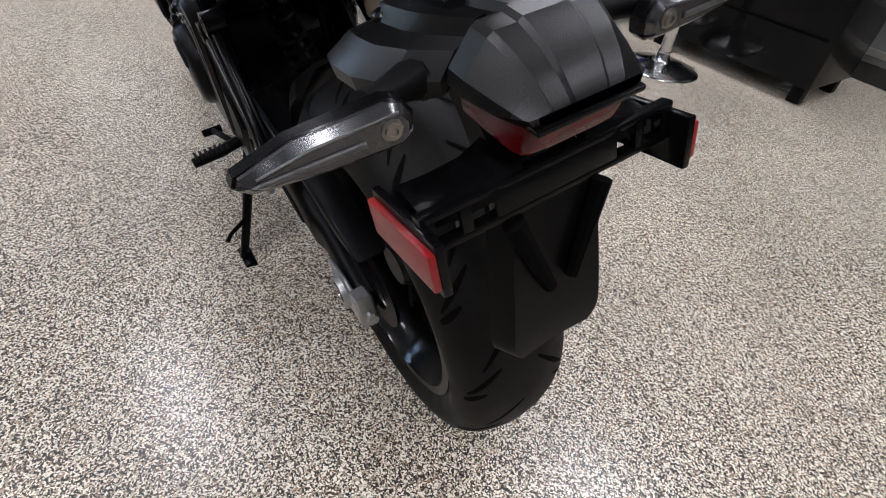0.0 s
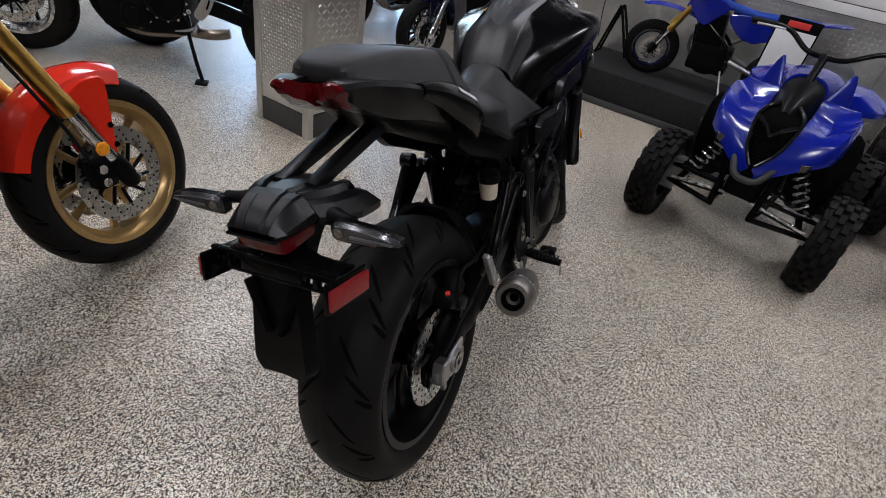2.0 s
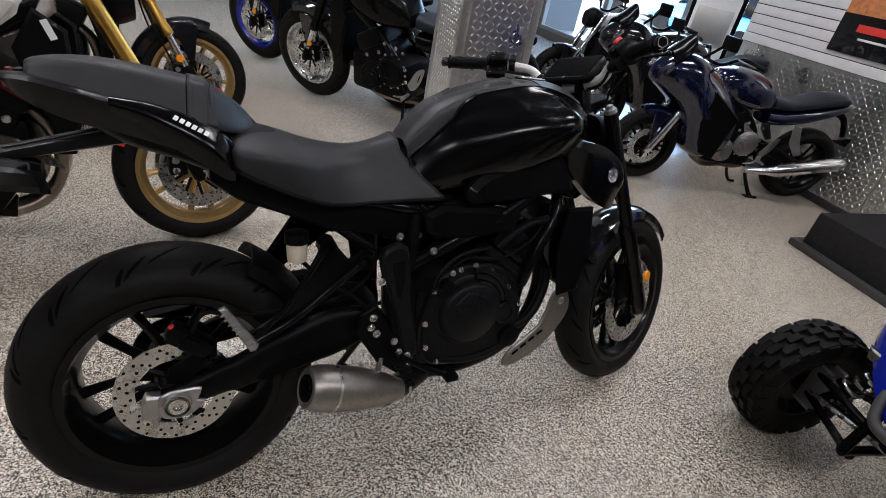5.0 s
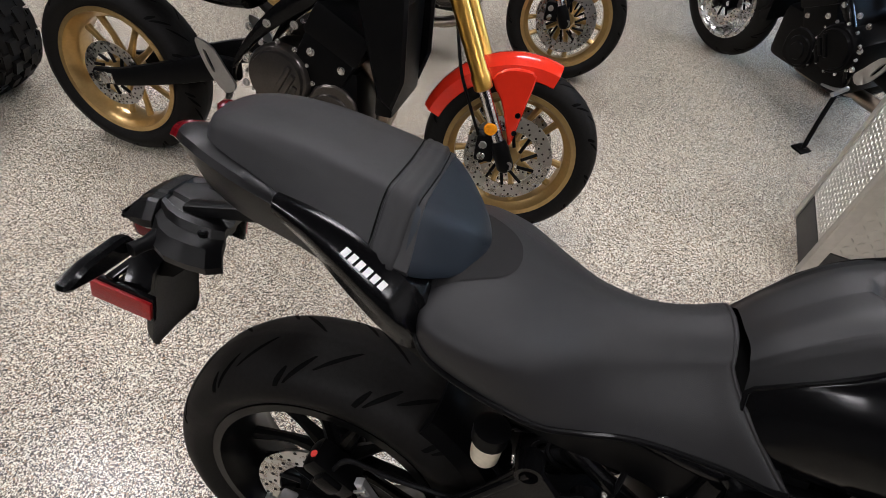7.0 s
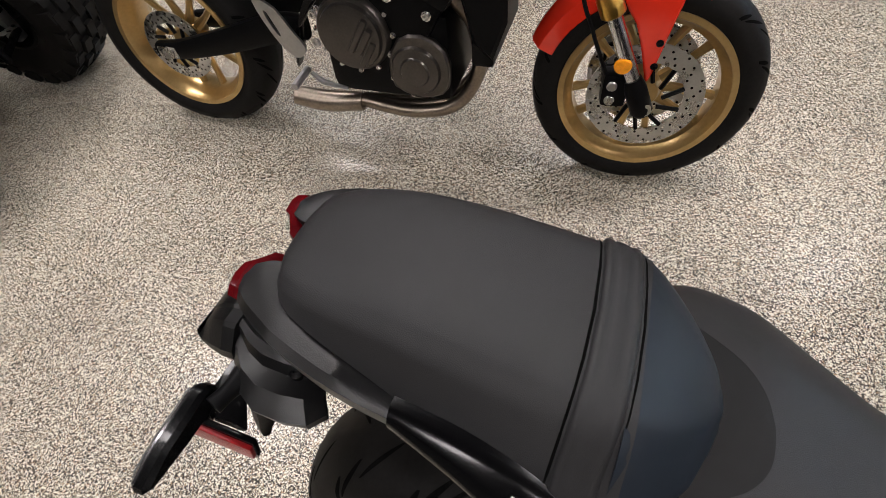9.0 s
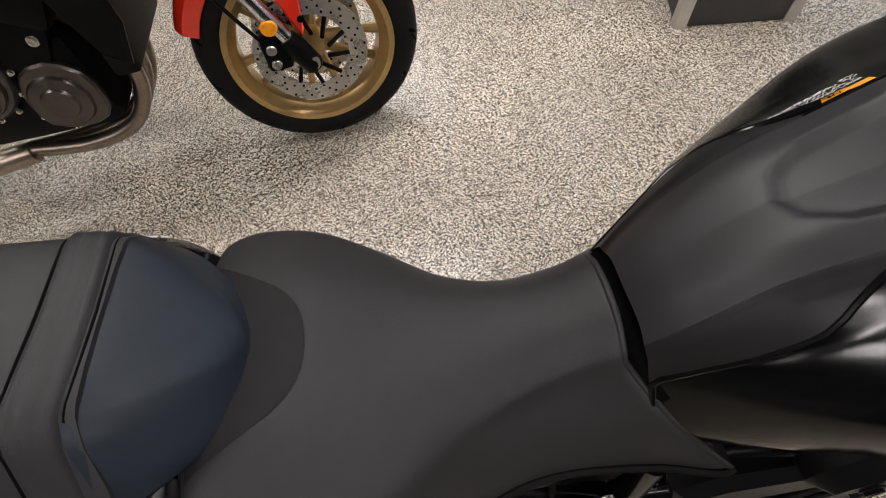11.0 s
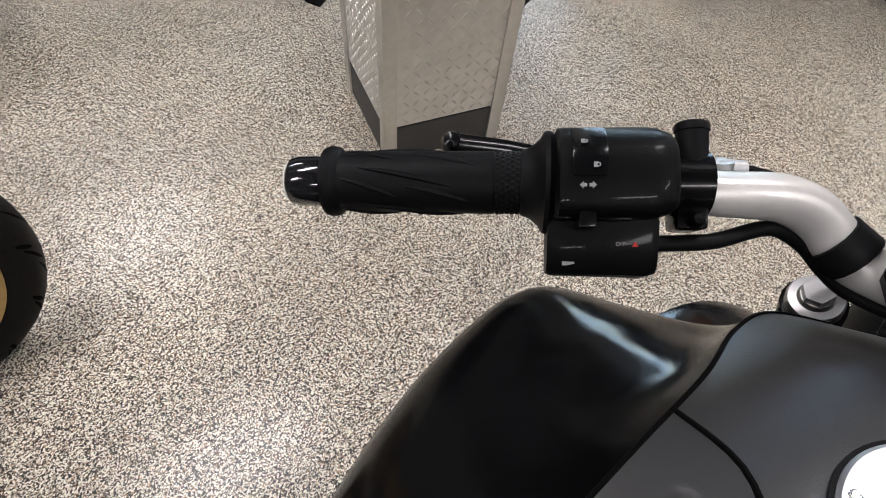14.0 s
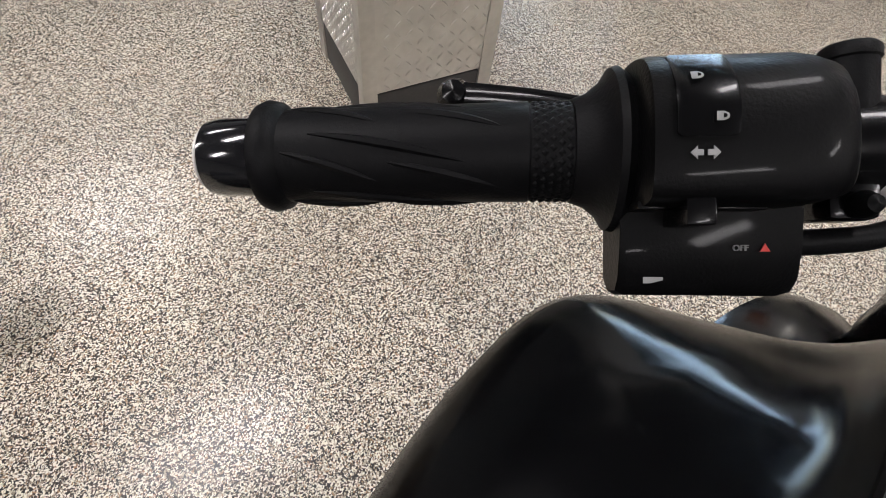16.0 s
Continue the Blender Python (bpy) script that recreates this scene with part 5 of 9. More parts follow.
# ---- front end, turned to the left ----
for s in (-1, 1):
    leg = fork_leg(bike, 1.392, 0.302, 1.102, 0.934, s * 0.103, 0.0205, (M_SATIN, M_SATIN), STEER)
    bm = bmesh.new()
    d = (Vector((1.102, 0, 0.934)) - Vector((1.392, 0, 0.302))).normalized()
    FT = along(Vector((1.102, s * 0.103, 0.934)), d)
    lathe(bm, [(0, 0.016), (0.010, 0.016), (0.0115, 0.012), (0.0165, 0.011), (0.0178, 0.008), (0.0178, 0), (0.0, 0)], 28, FT)
    lathe(bm, [(0, 0.022), (0.0095, 0.022), (0.0105, 0.015)], 6, FT)
    part("fork_cap", bm, M_ALU, leg, "bright aluminium fork cap bolt", STEER)
    bm = bmesh.new()
    lathe(bm, [(0, 0), (0.018, 0), (0.0195, 0.004), (0.016, 0.009), (0, 0.01)], 24, along((1.36, s * 0.133, 0.415), (0, s, 0)))
    part("side_reflector", bm, M_AMBER, leg, "round amber reflector", STEER)
    bm = bmesh.new()
    block(bm, (1.29, s * 0.095, 0.33), (1.345, s * 0.055, 0.45), 0.012)
    part("front_caliper", bm, M_CAST, bike, "", STEER)
    bm = bmesh.new()
    tube(bm, [(1.32, s * 0.085, 0.45), (1.28, s * 0.10, 0.56), (1.20, s * 0.08, 0.70), (1.13, s * 0.04, 0.82)], 0.0045, 8, 6)
    part("brake_line", bm, M_GRIP, bike, "", STEER)
bm = bmesh.new()
plate(bm, spline([(-0.045, -0.128), (0.02, -0.135), (0.055, -0.10), (0.02, -0.05), (0.03, 0.0), (0.02, 0.05), (0.055, 0.10), (0.02, 0.135), (-0.045, 0.128), (-0.06, 0.06), (-0.065, 0.0), (-0.06, -0.06)], 3, True), 0.026, along((1.089, 0, 0.922), AXIS), 0.006)
part("upper_clamp", bm, M_SATIN, bike, "", STEER)
bm = bmesh.new()
plate(bm, [(-0.05, -0.135), (0.05, -0.135), (0.06, -0.05), (0.06, 0.05), (0.05, 0.135), (-0.05, 0.135), (-0.06, 0)], 0.035, along((1.165, 0, 0.76), AXIS), 0.008)
tube(bm, [(1.05, 0, 0.95), (1.14, 0, 0.76)], 0.028, 16)
part("lower_clamp", bm, M_SATIN, bike, "", STEER)
bm = bmesh.new()
lathe(bm, [(0, 0.014), (0.010, 0.014), (0.012, 0.010), (0.016, 0.009), (0.016, 0), (0, 0)], 22, along((1.066, 0, 0.938), AXIS))
part("steering_nut", bm, M_ALU, bike, "bright steering stem nut", STEER)
# front mudguard
bm = bmesh.new()
rs = []
for i in range(15):
    a = radians(38 + 105 * i / 14)
    w = 0.066 - 0.018 * abs(i / 14 - 0.45)
    rs.append([(1.40 + (0.318 + o) * math.cos(a), y * w, 0.299 + (0.318 + o) * math.sin(a)) for y, o in [(-1, -0.03), (-0.92, -0.004), (-0.5, 0.010), (0, 0.014), (0.5, 0.010), (0.92, -0.004), (1, -0.03), (0.95, -0.033), (0.45, 0.003), (0, 0.007), (-0.45, 0.003), (-0.95, -0.033)]])
rings(bm, rs)
part("front_mudguard", bm, M_GLOSS, bike, "", STEER)
# headlamp nacelle between the legs
bm = bmesh.new()
loft_x(bm, [(1.12, 0.07, 0.93, 0.80), (1.17, 0.085, 0.925, 0.775), (1.22, 0.07, 0.90, 0.77), (1.245, 0.04, 0.86, 0.79)], 18, 4, 3, 3)
part("headlamp", bm, M_PLASTIC, bike, "", STEER)
bm = bmesh.new()
for y in (-0.035, 0.035):
    lathe(bm, [(0, 0.004), (0.02, 0.002), (0.024, 0)], 18, along((1.238, y, 0.835), (1, 0, -0.1)))
part("headlamp_lens", bm, M_CLEAR, bike, "", STEER)
# instrument display
DM = STEER @ Matrix.Translation((1.058, 0.0, 1.046)) @ pose(0, 0, 0, 0, -38, 0) @ pose(0, 0, 0, 0, 0, -90)
bm = bmesh.new()
plate(bm, spline([(-0.074, -0.046), (0, -0.050), (0.074, -0.046), (0.080, 0), (0.074, 0.052), (0, 0.054), (-0.074, 0.052), (-0.080, 0)], 3, True), 0.022, DM, 0.005)
disp = part("instrument_display", bm, M_PLASTIC, bike, "dark rectangular instrument display")
bm = bmesh.new()
plate(bm, [(-0.070, -0.040), (0.070, -0.040), (0.073, 0.044), (-0.073, 0.044)], 0.004, DM @ Matrix.Translation((0, 0, 0.0105)), 0.0015)
part("screen", bm, M_GLASSBLK, disp, "black unlit screen")
bm = bmesh.new()
lathe(bm, [(0.0036, 0), (0.0042, 0.0004), (0.0048, 0)], 16, DM @ Matrix.Translation((0, -0.045, 0.0125)))
part("emblem", bm, M_CHROME, disp)
bm = bmesh.new()
block(bm, (-0.03, -0.02, -0.075), (0.03, 0.03, -0.008), 0.008, DM)
part("display_stay", bm, M_SATIN, disp)

# handlebar, from the left half as it stands
LEFTBAR = [(1.056, 0.0, 1.001), (1.046, 0.035, 1.001), (1.034, 0.065, 1.002), (1.023, 0.094, 1.005), (1.018, 0.110, 1.013), (1.010, 0.123, 1.026), (0.993, 0.135, 1.037), (0.964, 0.151, 1.0425), (0.947, 0.166, 1.044), (0.897, 0.208, 1.043), (0.787, 0.295, 1.038)]
un = [UNSTEER @ Vector(p) for p in LEFTBAR]
un[0].y = 0.0
bar = [Vector((p.x, -p.y, p.z)) for p in un[:0:-1]] + un
half_r = [0.0142, 0.0142, 0.0142, 0.014, 0.0138, 0.0134, 0.0126, 0.0116, 0.011, 0.011, 0.011]
bm = bmesh.new()
tube(bm, [STEER @ p for p in bar], half_r[:0:-1] + half_r, 18, 5)
hb = part("handlebar", bm, M_SILVER, bike, "silver painted handlebar")
for s in (-1, 1):
    bm = bmesh.new()
    p = STEER @ Vector((1.058, s * 0.036, 1.0))
    block(bm, (-0.022, -0.014, -0.075), (0.022, 0.014, 0.017), 0.006, Matrix.Translation(p) @ pose(0, 0, 0, 0, -20, 17))
    part("bar_clamp", bm, M_SATIN, hb)
bm = bmesh.new()
p, q = Vector(LEFTBAR[4]), Vector(LEFTBAR[3])
tube(bm, [p + (q - p) * -0.1, p + (q - p) * 0.75], 0.0162, 16)
part("cable_band", bm, M_GRIP, hb)

# a frame on the left grip: x inwards along the bar, z out of the switch faces, from the flange
_o, _e = Vector(LEFTBAR[9]), Vector(LEFTBAR[10])
_x = (_o - _e).normalized()
_z = Vector((-0.427, -0.499, 0.747))
_z = (_z - _x * _x.dot(_z)).normalized()
_y = _z.cross(_x)
F0 = Matrix(((_x.x, _y.x, _z.x, _o.x), (_x.y, _y.y, _z.y, _o.y), (_x.z, _y.z, _z.z, _o.z), (0, 0, 0, 1)))
L = 0.118


def prism(bm, profile, cuts, m):
    """A body along x: a profile of (y, z), drawn at each cut (x, scale)."""
    cy = sum(p[0] for p in profile) / len(profile)
    cz = sum(p[1] for p in profile) / len(profile)
    rings(bm, [[m @ Vector((x, cy + (y - cy) * k, cz + (z - cz) * k)) for y, z in profile] for x, k in cuts])


for flip in (False, True):
    F = STEER @ MIRROR @ UNSTEER @ F0 if flip else F0
    RX = F @ Matrix(((0, 0, -1, 0), (1, 0, 0, 0), (0, -1, 0, 0), (0, 0, 0, 1)))
    bm = bmesh.new()
    prof = [(0.0115, -0.004), (0.0255, -0.0035), (0.0272, -0.001), (0.0265, 0.0012), (0.0225, 0.0035), (0.0188, 0.008), (0.0172, 0.0125), (0.0163, 0.0128), (0.0163, 0.0262), (0.0168, 0.0268), (0.0166, 0.05), (0.0164, 0.08), (0.0162, L - 0.009), (0.0185, L - 0.007), (0.0196, L - 0.003), (0.0185, L), (0.0145, L + 0.001)]
    lathe(bm, prof, 40, RX)
    grip = part("grip", bm, M_GRIP, hb, "black ribbed rubber grip")
    bm = bmesh.new()
    for i in range(34):
        for j in range(5):
            aa = 2 * math.pi * (i + 0.5 * (j % 2)) / 34
            lathe(bm, [(0, 0.0007), (0.0008, 0.0005), (0.0014, 0)], 4, RX @ pose(0, 0, 0, 0, 0, math.degrees(aa)) @ Matrix.Translation((0.0162, 0, 0.0142 + 0.0026 * j)) @ pose(0, 0, 0, 0, 90, 0))
    part("grip_knurling", bm, M_GRIP, grip)["kind"] = "stuff"
    bm = bmesh.new()
    for i in range(5):
        for t0, t1, a0 in ((0.034, 0.072, 0.0), (0.046, 0.098, 0.60), (0.076, L - 0.011, 0.22)):
            a = radians(72 * i) + a0
            pts = []
            for j in range(9):
                u = j / 8
                aa = a + 0.62 * u * (1.4 - 0.4 * u)
                pts.append(RX @ Vector((0.0163 * math.cos(aa), 0.0163 * math.sin(aa), t0 + (t1 - t0) * u)))
            tube(bm, pts, [0.0003, 0.0009, 0.0013, 0.0015, 0.0016, 0.0015, 0.0013, 0.0009, 0.0003], 6)
    part("grip_relief", bm, M_GRIP, grip)["kind"] = "stuff"
    bm = bmesh.new()
    lathe(bm, [(0.0, L), (0.0132, L), (0.0138, L + 0.003), (0.0140, L + 0.015), (0.0130, L + 0.020), (0.010, L + 0.0225), (0, L + 0.0228)], 30, RX)
    part("bar_end", bm, M_GLOSS, hb, "gloss black bar end weight")
    # switch housing: a rounded upper body over a squarer lower box
    bm = bmesh.new()
    upper = spline([(-0.019, -0.012), (-0.0205, 0.010), (-0.0205, 0.030), (-0.016, 0.036), (-0.002, 0.0375), (0.012, 0.035), (0.021, 0.027), (0.0255, 0.012), (0.0255, -0.004), (0.018, -0.019), (0.0, -0.025), (-0.012, -0.022)], 3, True)
    prism(bm, upper, [(0.0035, 0.90), (0.0045, 0.985), (0.007, 1.0), (0.046, 1.0), (0.050, 0.975), (0.056, 0.90), (0.0585, 0.80)], F)
    sw = part("switch_housing", bm, M_PLASTIC, hb, "black moulded switch housing", sharp=40)
    bm = bmesh.new()
    lower = [(-0.017, -0.014), (-0.017, 0.012), (-0.019, 0.0145), (-0.032, 0.0135), (-0.043, 0.0105), (-0.0475, 0.006), (-0.0485, -0.006), (-0.044, -0.014)]
    prism(bm, lower, [(0.001, 0.90), (0.0035, 1.0), (0.050, 1.0), (0.0545, 0.90)], F)
    block(bm, (0.003, -0.0215, 0.010), (0.011, -0.0190, 0.0255), 0.0008, F)
    block(bm, (0.024, -0.0215, 0.010), (0.040, -0.0190, 0.0225), 0.0008, F)
    lowbox = part("switch_lower_box", bm, M_PLASTIC, hb, "black moulded lower switch box", sharp=30)
    bm = bmesh.new()
    face = [(-0.0035, 0.0386), (0.004, 0.0388), (0.011, 0.0370), (0.017, 0.0325), (0.0215, 0.0275)]
    loop = face + [(y, z - 0.004) for y, z in face[::-1]]
    prism(bm, loop, [(0.0098, 0.93), (0.0108, 1.0), (0.0245, 1.0), (0.0255, 0.93)], F)
    part("dimmer_switch", bm, M_SATIN, sw, "gloss black rocker switch", sharp=40)
    bm = bmesh.new()
    block(bm, (0.0135, -0.0265, 0.012), (0.0215, -0.0175, 0.034), 0.0012, F)
    part("indicator_switch", bm, M_SATIN, sw)
    if not flip:
        # headlamp, arrow, word and horn symbols
        for sx, sy, sz, tilt in ((0.0150, 0.0125, 0.0374, -30), (0.0205, 0.0012, 0.0397, 0)):
            SM = F @ pose(sx, sy, sz, tilt, 0, 0)
            bm = bmesh.new()
            plate(bm, [(-0.0016, -0.0012), (0.0002, -0.0012), (0.0013, -0.0007), (0.0016, 0), (0.0013, 0.0007), (0.0002, 0.0012), (-0.0016, 0.0012)], 0.0003, SM, 0.00005)
            sym = part("dimmer_symbol", bm, M_GREYPRINT, sw)
            bm = bmesh.new()
            plate(bm, [(0.0, -0.0006), (0.0007, -0.0004), (0.0009, 0), (0.0007, 0.0004), (0.0, 0.0006)], 0.0003, SM @ Matrix.Translation((0, 0, 0.0002)), 0.00005)
            part("symbol_middle", bm, M_GLOSS, sym)
        for sx in (-1, 1):
            bm = bmesh.new()
            plate(bm, [(sx * 0.0038, 0), (sx * 0.0020, 0.0018), (sx * 0.0020, 0.0008), (sx * 0.0005, 0.0008), (sx * 0.0005, -0.0008), (sx * 0.0020, -0.0008), (sx * 0.0020, -0.0018)], 0.0004, F @ Matrix.Translation((0.0168, -0.0078, 0.0381)), 0.00005)
            part("turn_arrow", bm, M_GREYPRINT, sw)
        writing("switch_word", "OFF", 0.0026, M_GREYPRINT, lowbox, F @ Matrix.Translation((0.036, -0.0325, 0.0142)), 1.0)
        bm = bmesh.new()
        plate(bm, [(0.0415, -0.0335), (0.0445, -0.0335), (0.043, -0.0310)], 0.0004, F @ Matrix.Translation((0, 0, 0.0141)), 0.00005)
        part("hazard_symbol", bm, M_REDPRINT, lowbox)
        bm = bmesh.new()
        plate(bm, [(0.0085, -0.0435), (0.0105, -0.0435), (0.0145, -0.0425), (0.0145, -0.0415), (0.0085, -0.0415)], 0.0004, F @ Matrix.Translation((0, 0, 0.0110)), 0.00005)
        part("horn_symbol", bm, M_GREYPRINT, lowbox)
    # lever perch with its post, lever, cable
    bm = bmesh.new()
    tube(bm, [F @ Vector((0.0625, 0, 0)), F @ Vector((0.080, 0, 0))], 0.0165, 20)
    block(bm, (0.0635, -0.024, -0.012), (0.0790, -0.004, 0.010), 0.003, F)
    block(bm, (0.056, 0.008, -0.014), (0.076, 0.020, 0.004), 0.004, F)
    perch = part("lever_perch", bm, M_SATIN, hb)
    bm = bmesh.new()
    lathe(bm, [(0, 0.008), (0.0078, 0.008), (0.0078, 0.025), (0.0085, 0.0255), (0.0085, 0.0285), (0.0075, 0.0298), (0, 0.0298)], 22, F @ pose(0.0715, 0, 0.006, -90, 0, 0))
    part("mirror_socket_plug", bm, M_GRIP, perch)
    bm = bmesh.new()
    lathe(bm, [(0, 0.009), (0.0026, 0.008), (0.0042, 0.004), (0.0042, 0), (0, 0)], 14, F @ Matrix.Translation((0.0715, -0.0195, 0.010)))
    part("clutch_switch", bm, M_CAST, perch)
    bm = bmesh.new()
    tube(bm, [F @ Vector(p) for p in [(0.070, 0.016, -0.012), (0.045, 0.016, -0.024), (0.01, 0.021, -0.034), (-0.022, 0.0295, -0.042), (-0.052, 0.0355, -0.050)]], [0.0085, 0.007, 0.006, 0.0055, 0.006], 10, 5, flat=0.7)
    lathe(bm, [(0, -0.0078), (0.005, -0.0062), (0.0078, 0), (0.005, 0.0062), (0, 0.0078)], 16, F @ Matrix.Translation((-0.0555, 0.0355, -0.0505)))
    part("clutch_lever" if not flip else "brake_lever", bm, M_SATIN, hb)
    bm = bmesh.new()
    lathe(bm, [(0, 0), (0.0075, 0), (0.0075, 0.006), (0, 0.006)], 14, F @ pose(0.092, 0.010, -0.016, -62, 0, 0))
    tube(bm, [F @ Vector((0.080, 0.012, -0.012)), F @ Vector((0.106, 0.012, -0.018))], 0.0048, 10)
    part("cable_adjuster", bm, M_ALU, hb, "small silver cable adjuster")
    bm = bmesh.new()
    tube(bm, [F @ Vector(p) for p in [(0.104, 0.012, -0.018), (0.135, 0.006, -0.030), (0.18, -0.010, -0.060), (0.22, -0.05, -0.10)]], 0.0034, 8, 6)
    part("clutch_cable" if not flip else "throttle_cable", bm, M_GRIP, hb)
    bm = bmesh.new()
    under = [F @ F0.inverted() @ (Vector(p) + Vector((-0.006, -0.004, -0.015))) for p in LEFTBAR[6:1:-1]]
    tube(bm, [F @ Vector(p) for p in [(0.052, -0.031, 0.002), (0.072, -0.030, 0.0), (0.088, -0.028, -0.004)]] + under, 0.0042, 10, 5)
    part("wiring_loom", bm, M_GRIP, hb)
    if flip:
        bm = bmesh.new()
        block(bm, (0.016, -0.005, 0.032), (0.036, 0.014, 0.044), 0.004, F)
        part("kill_switch", bm, M_REDPRINT, sw, "red engine stop switch")
        bm = bmesh.new()
        block(bm, (0.064, 0.012, 0.004), (0.110, 0.050, 0.036), 0.007, F)
        part("master_cylinder", bm, M_SATIN, hb)
bm = bmesh.new()
tube(bm, [(1.075, 0.085, 0.985), (1.06, 0.055, 1.01), (1.05, 0.03, 0.985)], 0.006, 8, 5)
part("blue_connector", bm, M_BLUEALU, bike, "small blue cable connector")

# ---- number plate holder with lamps ----
HM = Matrix.Translation((0.006, 0, 0.010))
TY = 0.019  # the holder sits a touch off centre
for s in (-1, 1):
    bm = bmesh.new()
    rs = []
    for x, z, w, h in [(0.03, 0.866, 0.015, 0.034), (-0.08, 0.850, 0.015, 0.030), (-0.17, 0.832, 0.014, 0.024), (-0.255, 0.815, 0.013, 0.018)]:
        rs.append([(x, TY + s * 0.030 + y, zz) for y, zz in section(w, z + h / 2, z - h / 2, 10, 4, 4)])
    rings(bm, rs)
    part("holder_arm", bm, M_COVERBLK, bike, "", HM)
def hood_ring(x, w, zt, sweep=0.0, drop=0.036, thick=0.012):
    """Ribbed top line from side to side and back underneath; the outer ends reach forward by sweep."""
    top = [(0.0, 0.0), (0.20, 0.0), (0.25, -0.006), (0.42, -0.007), (0.47, -0.001), (0.58, -0.002), (0.64, -0.013), (0.82, -0.018), (1.0, -drop)]
    up = [(x + sweep * a ** 3, TY + a * w, zt + d) for a, d in top]
    lo = [(x + sweep * a ** 3, TY + a * w * 0.98, zt + d - thick) for a, d in top]
    other = lambda pts: [(p[0], 2 * TY - p[1], p[2]) for p in pts]
    return other(up)[:0:-1] + up + lo[::-1] + other(lo)[1:]


bm = bmesh.new()
rings(bm, [hood_ring(*r) for r in [(-0.186, 0.088, 0.806, 0.018), (-0.200, 0.108, 0.813, 0.020), (-0.222, 0.114, 0.818, 0.016), (-0.246, 0.113, 0.822, 0.006), (-0.268, 0.098, 0.824, 0.0), (-0.290, 0.070, 0.825, 0.0)]])
box = part("holder_box", bm, M_COVERBLK, bike, "ribbed satin black holder housing with side wings", HM, sharp=22)
bm = bmesh.new()
rs = []
for x, w, zt, zb in [(-0.290, 0.056, 0.822, 0.782), (-0.293, 0.067, 0.8265, 0.780), (-0.310, 0.066, 0.825, 0.777), (-0.330, 0.061, 0.816, 0.776), (-0.347, 0.055, 0.803, 0.776), (-0.358, 0.049, 0.790, 0.777), (-0.361, 0.044, 0.784, 0.779)]:
    rs.append([(x, TY - w, zb + 0.008), (x, TY - w * 0.97, zb * 0.6 + zt * 0.4), (x, TY - w * 0.70, zt - 0.006), (x, TY - w * 0.62, zt - 0.003), (x, TY - w * 0.34, zt - 0.003), (x, TY - w * 0.28, zt), (x, TY + w * 0.28, zt), (x, TY + w * 0.34, zt - 0.003), (x, TY + w * 0.62, zt - 0.003), (x, TY + w * 0.70, zt - 0.006), (x, TY + w * 0.97, zb * 0.6 + zt * 0.4), (x, TY + w, zb + 0.008), (x, TY + w * 0.88, zb), (x, TY - w * 0.88, zb)])
rings(bm, rs)
hood = part("holder_hood", bm, M_COVERBLK, box, "satin black faceted hood over the lens", HM, sharp=14)
bm = bmesh.new()
block(bm, (-0.3645, TY - 0.046, 0.7745), (-0.352, TY + 0.046, 0.7790), 0.0015)
part("hood_lip", bm, M_SATIN, hood, "", HM)
for x, y in ((-0.243, 0.060), (-0.206, 0.067)):
    for s in (-1, 1):
        bm = bmesh.new()
        lathe(bm, [(0, 0.0028), (0.0024, 0.0026), (0.0028, 0.0040), (0.0052, 0.0042), (0.0078, 0.0022), (0.0084, -0.004)], 18, along((x, TY + s * y, 0.8135 if x < -0.22 else 0.805), (0, s * 0.12, 1)))
        part("holder_bolt", bm, M_SATIN, box, "black domed bolt", HM)
bm = bmesh.new()
loft_x(bm, [(-0.350, 0.042, 0.778, 0.750), (-0.338, 0.047, 0.780, 0.744), (-0.28, 0.048, 0.780, 0.748)], 14, 3, 5, 5, TY)
part("rear_lamp", bm, M_REDLENS, box, "red plate lamp lens", HM)
bm = bmesh.new()
rings(bm, [[(x0, TY - w, z), (x0, TY + w, z), (x1, TY + w * 0.8, z), (x1, TY - w * 0.8, z)] for z, x0, x1, w in spline([(0.80, -0.275, -0.215, 0.050), (0.76, -0.285, -0.225, 0.044), (0.73, -0.300, -0.245, 0.038), (0.700, -0.325, -0.27, 0.040), (0.672, -0.335, -0.30, 0.046)], 4)])
part("holder_neck", bm, M_PLASTIC, box, "", HM, sharp=40)
# bracket bar with slots, reflectors, flap
bm = bmesh.new()
BR = Matrix.Translation((-0.335, TY, 0.708)) @ pose(0, 0, 0, 0, 12, 0)
for lo, hi in (((-0.006, -0.122, 0.010), (0.006, 0.122, 0.017)), ((-0.006, -0.122, -0.017), (0.006, 0.122, -0.010)), ((-0.006, -0.060, -0.012), (0.006, 0.060, 0.012)), ((-0.006, -0.122, -0.012), (0.006, -0.110, 0.012)), ((-0.006, 0.110, -0.012), (0.006, 0.122, 0.012)), ((-0.006, -0.090, -0.012), (0.006, -0.080, 0.012)), ((-0.006, 0.080, -0.012), (0.006, 0.090, 0.012))):
    block(bm, lo, hi, 0.002, BR)
brk = part("plate_bracket", bm, M_SATIN, bike, "slotted black plate bracket", HM)
